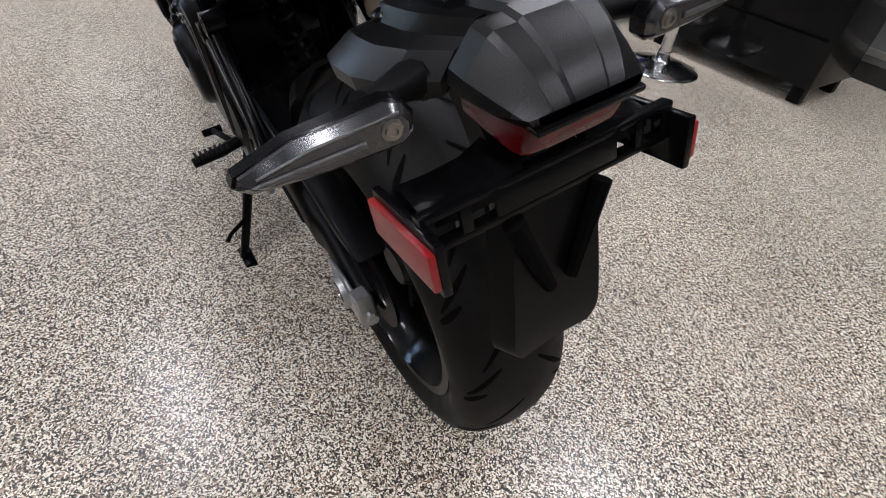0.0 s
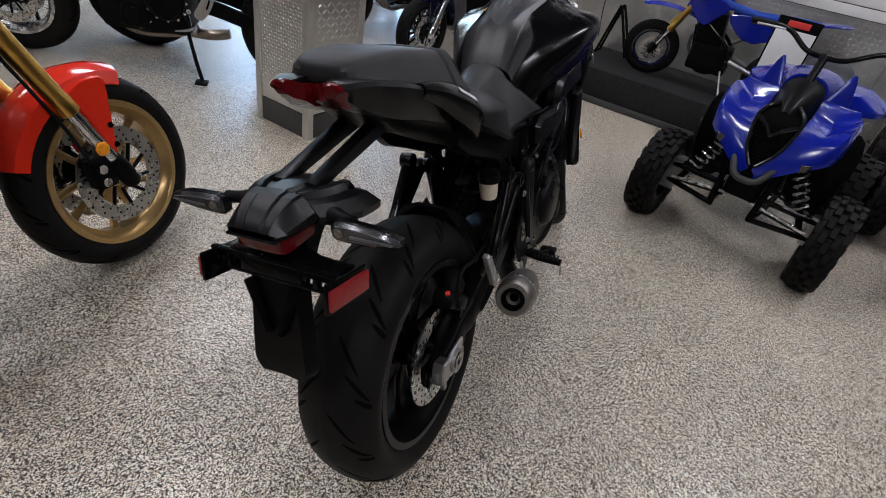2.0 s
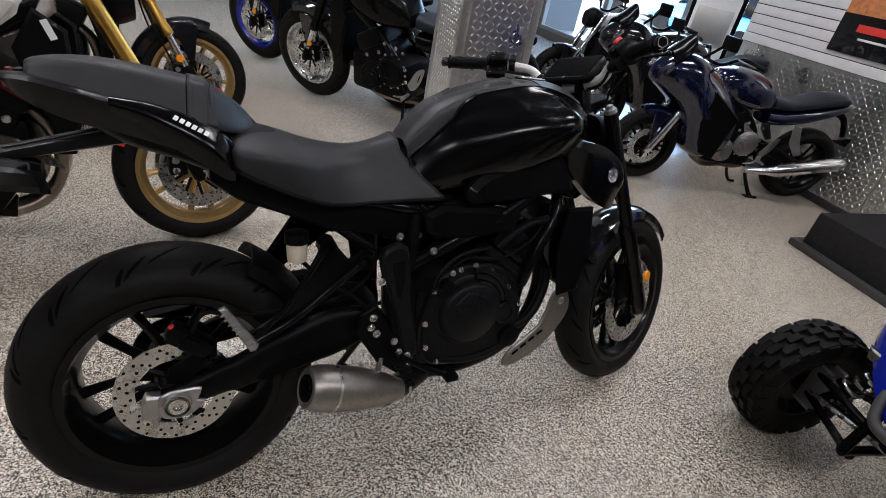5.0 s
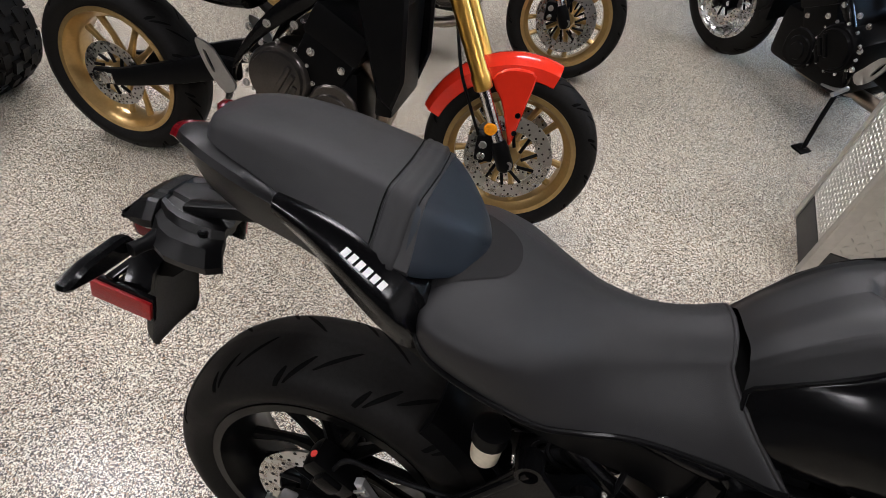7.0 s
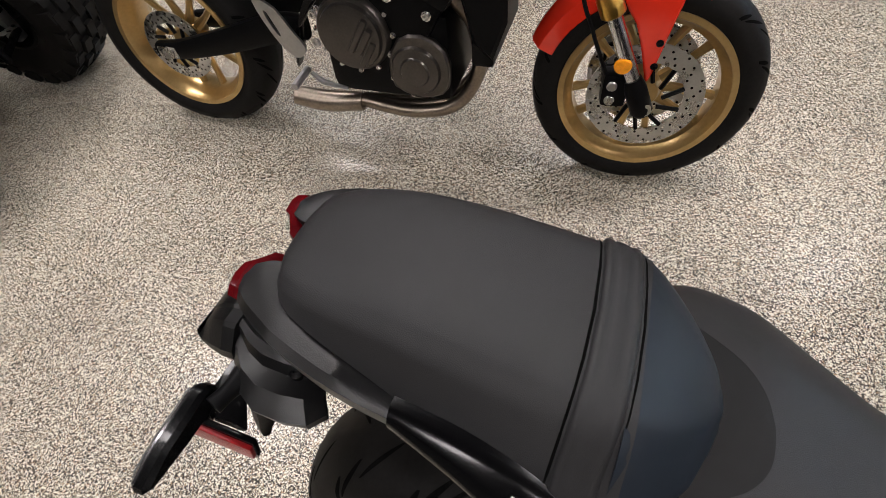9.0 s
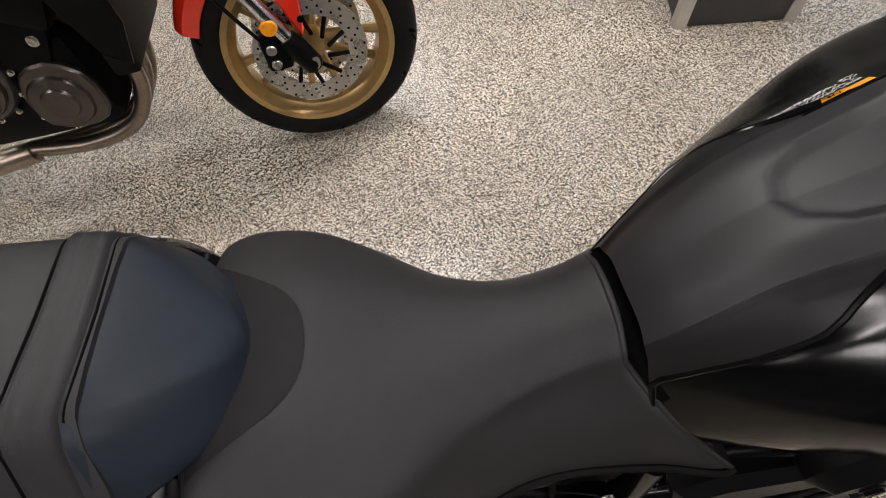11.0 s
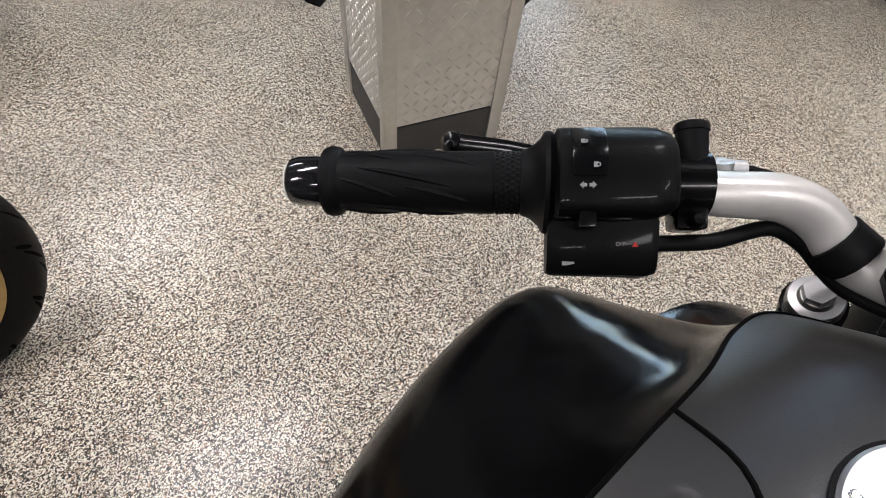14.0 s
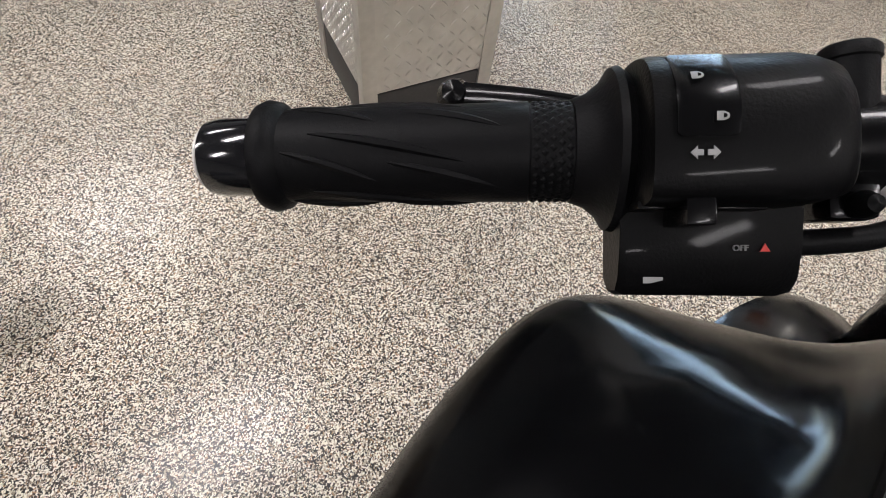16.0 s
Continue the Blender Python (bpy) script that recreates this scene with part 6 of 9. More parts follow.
for s in (-1, 1):
    bm = bmesh.new()
    rings(bm, [[(x + 0.030, TY + s * y, z + 0.002), (x + 0.012, TY + s * y, z + 0.009), (x - 0.012, TY + s * y, z + 0.008), (x - 0.020, TY + s * y, z - 0.006), (x + 0.020, TY + s * y, z - 0.008)] for y, x, z in [(0.030, -0.315, 0.728), (0.060, -0.322, 0.722), (0.088, -0.318, 0.716), (0.112, -0.305, 0.706)]])
    part("bracket_gusset", bm, M_SATIN, brk, "", HM, sharp=30)
for s in (-1, 1):
    RM = Matrix.Translation((-0.315, TY + s * 0.120, 0.690)) @ pose(0, 0, 0, 0, 10, 0)
    bm = bmesh.new()
    block(bm, (-0.050, -0.004, -0.024), (0.050, 0.004, 0.024), 0.002, RM)
    bk = part("reflector_backing", bm, M_SATIN, brk, "", HM)
    bm = bmesh.new()
    block(bm, (-0.049, s * 0.003 if s > 0 else -0.010, -0.0165), (0.049, 0.010 if s > 0 else -0.003, 0.0165), 0.002, RM)
    part("side_reflector", bm, M_REFLECT, brk, "red rectangular reflector", HM)
bm = bmesh.new()
rs = []
for z, x, w, t in spline([(0.70, -0.325, 0.052, 0.012), (0.64, -0.338, 0.058, 0.010), (0.56, -0.352, 0.064, 0.009), (0.53, -0.356, 0.064, 0.008), (0.512, -0.357, 0.052, 0.007)], 4):
    rs.append([(x + 0.012, TY - w, z), (x - t * 0.4, TY - w * 0.86, z), (x - t, TY - w * 0.8, z), (x - t * 0.6, TY, z), (x - t, TY + w * 0.8, z), (x - t * 0.4, TY + w * 0.86, z), (x + 0.012, TY + w, z), (x + 0.008, TY + w * 0.8, z), (x + 0.006, TY, z), (x + 0.008, TY - w * 0.8, z)])
rings(bm, rs)
fl = part("mud_flap", bm, M_PLASTIC, bike, "long black plastic mud flap", HM)
bm = bmesh.new()
for s in (-1, 1):
    tube(bm, [(-0.343, TY + s * 0.045, 0.685), (-0.358, TY + s * 0.012, 0.60)], [0.010, 0.007], 8)
part("flap_rib", bm, M_GROOVE, fl, "", HM)
# turn signals
for s in (-1, 1):
    bm = bmesh.new()
    tube(bm, [(-0.262, TY + s * 0.055, 0.785), (-0.268, TY + s * 0.075, 0.786), (-0.275, TY + s * 0.10, 0.787), (-0.282, TY + s * 0.122, 0.787)], [0.019, 0.017, 0.0105, 0.011], 14, 4)
    for i in range(3):
        tube(bm, [(-0.264 - 0.002 * i, TY + s * (0.060 + 0.007 * i), 0.7855), (-0.2645 - 0.002 * i, TY + s * (0.063 + 0.007 * i), 0.7855)], 0.0205 - 0.0015 * i, 14)
    st = part("signal_stalk", bm, M_GRIP, bike, "", HM)
    SM = Matrix.Translation((-0.296, TY + s * 0.118, 0.785)) @ pose(0, 0, 0, 90, 0, 90)
    out = [(1.05 * x, 1.22 * y) for x, y in [(-0.016, -0.009), (-0.008, -0.0145), (0.045, -0.013), (0.090, -0.0075), (0.097, -0.002), (0.094, 0.003), (0.060, 0.0115), (0.0, 0.014), (-0.010, 0.011), (-0.017, 0.002)]]
    bm = bmesh.new()
    plate(bm, [(s * x, y) for x, y in out], 0.020, SM @ Matrix.Translation((0, 0, -0.004)), 0.005)
    sg = part("turn_signal", bm, M_SATIN, st, "", HM)
    bm = bmesh.new()
    plate(bm, [(s * x * 0.96 + s * 0.002, y * 0.94) for x, y in out], 0.014, SM @ Matrix.Translation((0, 0, -0.011)), 0.005)
    part("signal_lens", bm, M_CLEAR, st, "smoked clear turn signal lens", HM)
    bm = bmesh.new()
    plate(bm, [(s * x, y) for x, y in [(0.020, -0.0050), (0.086, -0.0038), (0.092, -0.0010), (0.086, 0.0002), (0.020, 0.0002)]], 0.003, SM @ Matrix.Translation((0, 0, -0.0185)), 0.001)
    part("signal_strip", bm, M_CLEARIN, st, "", HM)
    bm = bmesh.new()
    plate(bm, [(s * x, y) for x, y in [(-0.004, 0.0112), (0.054, 0.0092), (0.088, 0.0034), (0.088, 0.0022), (0.054, 0.0074), (-0.004, 0.0094)]], 0.002, SM @ Matrix.Translation((0, 0, -0.0182)), 0.0005)
    part("signal_edge", bm, M_CLEARIN, st, "", HM)
    bm = bmesh.new()
    bolt(bm, SM @ Vector((s * 0.002, 0, -0.0175)), SM.to_3x3() @ Vector((0, 0, -1)), 0.0058, 0.004)
    part("signal_screw", bm, M_CAN, st, "", HM)

# ---- room ----
floor_bm = bmesh.new()
block(floor_bm, (-6, -6, -0.12), (7.5, 8, 0))
tagged(finish("floor", floor_bm, M_FLOOR), "glossy speckled cream and brown flake floor", "floor", kind="structure")
# unseen ceiling closes the room, its colour kept dark to cut bounced light
ceil_bm = bmesh.new()
block(ceil_bm, (-6, -6, CEIL), (7.5, 8, CEIL + 0.12))
tagged(finish("ceiling", ceil_bm, M_CEIL), "unseen ceiling boards, darkened to cut bounced light", "ceiling", kind="structure")


def wall(name, lo, hi, mat, label):
    bm = bmesh.new()
    block(bm, lo, hi)
    return tagged(finish(name, bm, mat), label, "wall", kind="structure")


wall("wall_west", (-6.15, -6, 0), (-6, 8, CEIL), M_WALL, "plain painted wall")
wall("wall_south", (-6, -6.15, 0), (7.5, -6, CEIL), M_WALL, "plain painted wall")
wall("wall_north", (-6, 8, 0), (7.5, 8.15, CEIL), M_WALL, "plain painted wall")

for tx, ty in TUBES:
    fx = thing("ceiling_light", pose(tx, ty, CEIL), "white ceiling fixture with two lit tubes", "lamp", "ceiling lights")
    bm = bmesh.new()
    block(bm, (-0.66, -0.16, -0.07), (0.66, 0.16, 0.0), 0.01)
    part("housing", bm, M_FIXTURE, fx)
    for y in (-0.08, 0.08):
        bm = bmesh.new()
        tube(bm, [(-0.6, y, -0.09), (0.6, y, -0.09)], 0.014, 10)
        part("tube", bm, M_TUBE, fx)

# wall with metal wainscot below and slat panels above, slightly askew to the machines
WALL_M = Matrix.Translation((4.35, 0.60, 0)) @ pose(0, 0, 0, 0, 0, -9.0)
SLAT_Z = 0.92
W_Y0, W_Y1 = -4.6, 1.75
bm = bmesh.new()
block(bm, (0.05, W_Y0, 0), (0.20, W_Y1, CEIL))
wall_e = tagged(finish("wall_east", bm, M_WALL, M=WALL_M), "shop wall behind panels", "wall", kind="structure")
# wainscot sheets with raised lozenges
rng = random.Random(4)


def lozenge_sheet(name, u0, u1, v0, v1, pitch, parent, M, mat=None, size=0.45):
    """A metal sheet in the local y-z plane facing -x, covered with raised bars in alternate directions."""
    bm = bmesh.new()
    block(bm, (0, u0, v0), (0.012, u1, v1))
    sh = part(name, bm, mat or M_PLATE, parent, "", M)
    verts, faces = [], []
    nu, nv = int((u1 - u0) / pitch), int((v1 - v0) / pitch)
    h = pitch * size
    for i in range(nu):
        for j in range(nv):
            cu, cv = u0 + (i + 0.5) * pitch, v0 + (j + 0.5) * pitch
            a = radians(45 if (i + j) % 2 else -45)
            dx, dz = math.cos(a), math.sin(a)
            k = len(verts)
            for p, q, e in ((-1, 0, 0), (0, -0.26, 0), (1, 0, 0), (0, 0.26, 0), (-0.45, 0, 1), (0.45, 0, 1)):
                verts.append(M @ Vector((-0.0022 * e - 0.0001, cu + h * (p * dx - q * dz), cv + h * (p * dz + q * dx))))
            faces += [(k, k + 1, k + 4), (k + 1, k + 5, k + 4), (k + 1, k + 2, k + 5), (k + 2, k + 3, k + 5), (k + 3, k + 4, k + 5), (k + 3, k, k + 4)]
    me = bpy.data.meshes.new("lozenge_relief")
    me.from_pydata([tuple(v) for v in verts], [], faces)
    me.materials.append(mat or M_PLATE)
    lo = new("lozenge_relief", me)
    lo.parent, lo["kind"] = sh, "stuff"
    return sh


y = W_Y0
while y < W_Y1 - 0.05:
    y2 = min(y + 1.17, W_Y1)
    lozenge_sheet("metal_panel", y + 0.002, y2 - 0.002, 0.02, SLAT_Z, 0.034, wall_e, WALL_M @ Matrix.Translation((0.037, 0, 0)))
    y = y2
# slat boards
z = SLAT_Z + 0.004
while z < 2.7:
    bm = bmesh.new()
    block(bm, (0.028, W_Y0, z), (0.05, W_Y1, z + 0.069), 0.003)
    part("slat_board", bm, M_SLAT, wall_e, "", WALL_M)
    z += 0.0755
bm = bmesh.new()
block(bm, (0.0402, W_Y0, SLAT_Z), (0.0502, W_Y1, 2.72))
part("slat_backing", bm, M_KICK, wall_e, "", WALL_M)
bm = bmesh.new()
block(bm, (0.025, W_Y0, 0.0), (0.05, W_Y1, 0.06), 0.004)
tagged(finish("baseboard", bm, M_KICK, M=WALL_M), "black rubber skirting", "skirting", kind="structure")

# shop front beyond the end of the slat wall
for nm, lo, hi in (("wall_front", (6.0, -6, 0), (6.15, 1.2, CEIL)), ("wall_front_2", (6.0, 7.2, 0), (6.15, 8, CEIL)), ("wall_front_3", (6.0, 1.2, 2.9), (6.15, 7.2, CEIL)), ("wall_front_4", (6.0, 1.2, 0), (6.15, 7.2, 0.12))):
    wall(nm, lo, hi, M_WALL, "painted shop front wall")
for i in range(4):
    y0, y1 = 1.2 + 1.5 * i, 1.2 + 1.5 * (i + 1)
    win = thing("window_%d" % (i + 1), pose(6.07, (y0 + y1) / 2, 0.12), "tall shop window in a grey frame", "window")
    win["kind"] = "structure"
    bm = bmesh.new()
    for lo, hi in (((-0.04, -0.75, 0), (0.04, -0.70, 2.78)), ((-0.04, 0.70, 0), (0.04, 0.75, 2.78)), ((-0.04, -0.70, 0), (0.04, 0.70, 0.06)), ((-0.04, -0.70, 2.72), (0.04, 0.70, 2.78))):
        block(bm, lo, hi, 0.004)
    part("window_frame", bm, M_FRAME, win)
    bm = bmesh.new()
    block(bm, (-0.004, -0.70, 0.06), (0.004, 0.70, 2.72))
    pane = part("pane", bm, M_PANE, win)
    pane.visible_shadow = False
bm = bmesh.new()
block(bm, (6.15, -60, -0.2), (120, 70, -0.05))
tagged(finish("ground", bm, M_ASPHALT), "grey asphalt car park outside", "ground", kind="structure")
# parked cars outside, seen through the glass
def car(m, mat, label):
    c = thing("car", m, label, "car", "cars outside")
    bm = bmesh.new()
    loft_x(bm, [(-2.1, 0.78, 0.72, 0.30), (-1.9, 0.86, 0.86, 0.22), (-0.6, 0.88, 0.92, 0.20), (0.7, 0.88, 0.90, 0.20), (1.7, 0.84, 0.80, 0.22), (2.1, 0.7, 0.62, 0.32)], 20, 4, 4, 4)
    part("body", bm, mat, c)
    bm = bmesh.new()
    loft_x(bm, [(-1.75, 0.62, 0.95, 0.80), (-1.2, 0.70, 1.36, 0.80), (0.0, 0.72, 1.44, 0.80), (0.6, 0.70, 1.30, 0.80), (1.15, 0.66, 0.92, 0.78)], 18, 4, 3, 4)
    part("cabin", bm, M_GLASSBLK, c)
    for x in (-1.3, 1.3):
        for s in (-1, 1):
            bm = bmesh.new()
            lathe(bm, [(0.20, -0.1), (0.32, -0.1), (0.33, 0), (0.32, 0.1), (0.2, 0.1), (0, 0.08)], 28, Matrix.Translation((x, s * 0.78, 0.33)) @ AXY)
            part("wheel", bm, M_RUBBER, c)
    return c


car(pose(11.5, 7.6, -0.05, 0, 0, 80), M_CARBLUE, "light blue car parked outside the window")
car(pose(13.2, 11.0, -0.05, 0, 0, 84), M_WHITEPAINT, "white car parked outside the window")

# ---- clad pillar ----
PIL = Matrix.Translation((1.262, 1.302, 0)) @ pose(0, 0, 0, 0, 0, -9)
pil = tagged(new("pillar"), "square pillar clad in metal tread plate with dark kick boards", "pillar", kind="structure")
PW, PD, PH = 0.38, 0.38, CEIL
bm = bmesh.new()
block(bm, (0.016, 0.016, 0), (PW - 0.016, PD - 0.016, PH))
part("core", bm, M_KICK, pil, "", PIL)
S0 = PIL @ Matrix.Translation((0.002, 0, 0))
lozenge_sheet("clad_sheet", 0.03, PD - 0.03, 0.135, 3.2, 0.017, pil, S0, M_PLATE, 0.40)
S1 = PIL @ Matrix.Translation((PW, 0.002, 0)) @ pose(0, 0, 0, 0, 0, 90)
lozenge_sheet("clad_sheet", 0.03, PW - 0.03, 0.135, 2.6, 0.030, pil, S1)
S2 = PIL @ Matrix.Translation((PW - 0.002, PD, 0)) @ pose(0, 0, 0, 0, 0, 180)
lozenge_sheet("clad_sheet", 0.03, PD - 0.03, 0.135, 2.6, 0.030, pil, S2)
S3 = PIL @ Matrix.Translation((0, PD - 0.002, 0)) @ pose(0, 0, 0, 0, 0, -90)
lozenge_sheet("clad_sheet", 0.03, PW - 0.03, 0.135, 2.6, 0.030, pil, S3)
for i, (cx, cy) in enumerate(((0, 0), (PW, 0), (PW, PD), (0, PD))):
    bm = bmesh.new()
    sx, sy = (1 if cx == 0 else -1), (1 if cy == 0 else -1)
    block(bm, (min(cx, cx + sx * 0.034) - 0.003, min(cy, cy + sy * 0.034) - 0.003, 0), (max(cx, cx + sx * 0.034) + 0.003, max(cy, cy + sy * 0.034) + 0.003, 3.3), 0.002)
    part("corner_trim", bm, M_TRIM, pil, "", PIL)
for M in (S0, S1, S2, S3):
    bm = bmesh.new()
    block(bm, (0.001, 0.036, 0.004), (0.012, PW - 0.036, 0.128), 0.003)
    part("kick_board", bm, M_KICK, pil, "", M)

# ---- platform with a dirt bike ----
PLAT = WALL_M @ Matrix.Translation((-0.84, -0.23, 0))
pf = thing("display_platform", PLAT, "low black carpeted display platform along the wall", "platform")
bm = bmesh.new()
block(bm, (0, -1.80, 0.0), (0.86, 0.0, 0.25), 0.012)
part("deck", bm, M_CARPET, pf)
bm = bmesh.new()
block(bm, (-0.05, -1.80, 0.0), (0.0, 0.05, 0.045), 0.012)
block(bm, (0.0, 0.0, 0.0), (0.86, 0.05, 0.045), 0.012)
part("base_lip", bm, M_KICK, pf)

# ---- other motorcycles ----


def side_bike(m, label, wb=1.47, R=0.30, Rr=0.315, rim=None, wire=False, body=None, accent=None, fork=None, usd=True, fender=None, engine=None, rim_front=None, steer=6, wide=0.06, high_fender=False, detail=True, scale=1.0, fairing=False, knobby=False, seat_flat=False):
    b = thing("motorcycle", m @ Matrix.Diagonal((scale, scale, scale, 1)), label, "motorcycle", "motorcycles on show")
    rake = math.tan(radians(25))
    ax = Vector((-math.sin(radians(25)), 0, math.cos(radians(25))))
    o = Vector((wb + 0.09, 0, 0))
    S = Matrix.Translation(o) @ Matrix.Rotation(radians(steer), 4, ax) @ Matrix.Translation(-o)
    kn = [(0.0, 0.05, 0.02, 0.24, 26), (0.5, 0.05, 0.36, 0.60, 26), (0.25, 0.04, 0.68, 0.92, 26)] if knobby else True
    wheel(b, "rear_wheel", 0, Rr, Rr, 0.085 if not knobby else 0.068, rim, spokes=28 if wire else 10, wire=wire, discs=(-0.08,), disc_r=0.115, tread=kn, n=56)
    wheel(b, "front_wheel", wb, R, R, wide, rim_front or rim, S, spokes=28 if wire else 10, wire=wire, discs=(-0.062, 0.062) if not knobby else (-0.05,), disc_r=0.149 if not knobby else 0.13, tread=kn, n=56)
    for s in (-1, 1):
        leg = fork_leg(b, wb - 0.01, R, wb - 0.01 - (0.98 - R) * rake, 0.98, s * 0.105, 0.024, (fork, M_CHROME if not usd else fork), S, usd)
        bm = bmesh.new()
        lathe(bm, [(0, 0), (0.02, 0), (0.022, 0.004), (0.018, 0.01), (0, 0.011)], 22, along((wb - 0.075, s * 0.118, R + 0.115), (0, s, 0)))
        part("side_reflector", bm, M_AMBER, leg, "round amber reflector", S)
        bm = bmesh.new()
        block(bm, (wb - 0.115, s * 0.115, R - 0.005), (wb - 0.05, s * 0.06, R + 0.085), 0.012)
        part("brake_caliper", bm, M_CAST, b, "", S)
        bm = bmesh.new()
        for dz in (0.035, 0.075):
            lathe(bm, [(0, 0.006), (0.011, 0.006), (0.0135, 0.003), (0.0135, 0)], 16, along((wb - 0.095 - 0.004 * s, s * 0.114, R - 0.02 + dz), (0, s, 0)))
        part("piston_pair", bm, M_STEEL, b, "", S)["kind"] = "stuff"
        bm = bmesh.new()
        lathe(bm, [(0, 0.004), (0.008, 0.004), (0.009, 0.012), (0.016, 0.012), (0.017, 0)], 16, along((wb, s * 0.118, R), (0, s, 0)))
        part("axle_end", bm, M_STEEL, b, "", S)
        bm = bmesh.new()
        tube(bm, [(wb - 0.11, s * 0.10, R + 0.08), (wb - 0.16, s * 0.125, R + 0.2), (wb - 0.20, s * 0.12, R + 0.3), (wb - 0.25, s * 0.05, R + 0.5)], 0.005, 7, 6)
        part("brake_line", bm, M_GRIP, b, "", S)
    if fender is not None:
        bm = bmesh.new()
        rs = []
        off = 0.10 if high_fender else 0.018
        a0, a1 = (70, 158) if not high_fender else (30, 140)
        for i in range(17):
            a = radians(a0 + (a1 - a0) * i / 16)
            w = 0.074 - 0.022 * abs(i / 16 - 0.45)
            rr = R + off
            rs.append([(wb + (rr + q) * math.cos(a), y * w, R + (rr + q) * math.sin(a)) for y, q in [(-1, -0.045), (-0.92, -0.008), (-0.5, 0.010), (0, 0.016), (0.5, 0.010), (0.92, -0.008), (1, -0.045), (0.95, -0.048), (0.45, 0.003), (0, 0.009), (-0.45, 0.003), (-0.95, -0.048)]])
        rings(bm, rs)
        fd = part("front_mudguard", bm, fender, b, "", S)
        if not high_fender:
            for s in (-1, 1):
                bm = bmesh.new()
                plate(bm, spline([(wb - 0.10, R + 0.26), (wb - 0.06, R + 0.295), (wb + 0.0, R + 0.302), (wb + 0.035, R + 0.285), (wb + 0.022, R + 0.20), (wb + 0.006, R + 0.10), (wb - 0.002, R + 0.06), (wb - 0.012, R + 0.06), (wb - 0.03, R + 0.12), (wb - 0.06, R + 0.20)], 2, True), 0.014, xz(s * 0.078), 0.005)
                part("mudguard_stay", bm, fender, fd, "", S)
                for dz in (0.10, 0.16):
                    bm = bmesh.new()
                    bolt(bm, (wb + 0.002, s * 0.086, R + dz), (0, s, 0), 0.007, 0.006)
                    part("stay_bolt", bm, M_SATIN, fd, "", S)
    # frame, engine, body
    for s in (-1, 1):
        bm = bmesh.new()
        rs = []
        for x, z, h in spline([(wb - 0.42, 0.86, 0.11), (wb - 0.60, 0.76, 0.13), (wb - 0.80, 0.62, 0.12), (wb - 0.93, 0.47, 0.12), (wb - 0.96, 0.36, 0.08)], 5):
            rs.append([(x + dz * 0.45, s * 0.13 + y, z + dz * 0.9) for y, dz in section(0.018, h / 2, -h / 2, 12, 3.5, 3.5)])
        rings(bm, rs)
        part("frame_beam", bm, M_SATIN, b)
        bm = bmesh.new()
        rs = []
        for x, h, zc in spline([(-0.05, 0.05, Rr), (0.05, 0.065, Rr + 0.008), (0.25, 0.085, Rr + 0.06), (0.42, 0.09, Rr + 0.11), (0.52, 0.07, Rr + 0.12)], 4):
            rs.append([(x, s * 0.105 + y, z) for y, z in section(0.02, zc + h / 2, zc - h / 2, 12, 3.2, 3.2)])
        rings(bm, rs)
        part("swingarm_arm", bm, M_CAST, b)
        bm = bmesh.new()
        lathe(bm, [(0, 0), (0.02, 0), (0.02, 0.012), (0, 0.012)], 18, along((0, s * 0.12, Rr), (0, s, 0)))
        block(bm, (-0.04, s * 0.128, Rr - 0.018), (0.03, s * 0.118, Rr + 0.018), 0.003)
        part("chain_adjuster", bm, M_STEEL, b)
        # heel guard: a rounded triangle with a slot through it
        bm = bmesh.new()
        rim_out = spline([(0.415, Rr + 0.215), (0.430, Rr + 0.224), (0.475, Rr + 0.200), (0.515, Rr + 0.135), (0.540, Rr + 0.095), (0.528, Rr + 0.070), (0.500, Rr + 0.062), (0.462, Rr + 0.100), (0.432, Rr + 0.160)], 2, True)
        rim_in = spline([(0.440, Rr + 0.190), (0.444, Rr + 0.192), (0.450, Rr + 0.186), (0.461, Rr + 0.160), (0.472, Rr + 0.130), (0.471, Rr + 0.124), (0.467, Rr + 0.124), (0.456, Rr + 0.142), (0.446, Rr + 0.166)], 2, True)
        y0, y1 = s * 0.161, s * 0.169
        loops = [[bm.verts.new((p[0], y, p[1])) for p in pts] for pts, y in ((rim_out, y0), (rim_out, y1), (rim_in, y1), (rim_in, y0))]
        for la, lb in zip(loops, loops[1:] + loops[:1]):
            for i in range(len(la)):
                bm.faces.new((la[i], la[i - 1], lb[i - 1], lb[i]))
        bmesh.ops.recalc_face_normals(bm, faces=bm.faces[:])
        hp = part("heel_guard", bm, M_ALU, b, "silver heel guard plate with a slot")
        bm = bmesh.new()
        tube(bm, [(0.54, s * 0.172, Rr + 0.02), (0.58, s * 0.180, Rr + 0.0), (0.65, s * 0.176, Rr - 0.015)], [0.006, 0.008, 0.005], 8, 3)
        part("brake_pedal", bm, M_ALU, b)
        for bx, bz in ((0.60, 0.60), (0.66, 0.62), (0.75, 0.63), (0.80, 0.56), (0.90, 0.52), (0.58, 0.50), (0.57, 0.42)):
            bm = bmesh.new()
            bolt(bm, (bx, s * 0.150, bz), (0, s, 0), 0.010, 0.008)
            part("frame_bolt", bm, M_STEEL, b)
        bm = bmesh.new()
        tube(bm, [(0.53, s * 0.17, Rr + 0.03), (0.525, s * 0.25, Rr + 0.02)], 0.011, 9)
        part("footrest", bm, M_ALU, b)
    e = part("engine", block(bmesh.new(), (0.58, -0.14, 0.26), (wb - 0.50, 0.14, 0.52), 0.04), M_CAST, b)
    bm = bmesh.new()
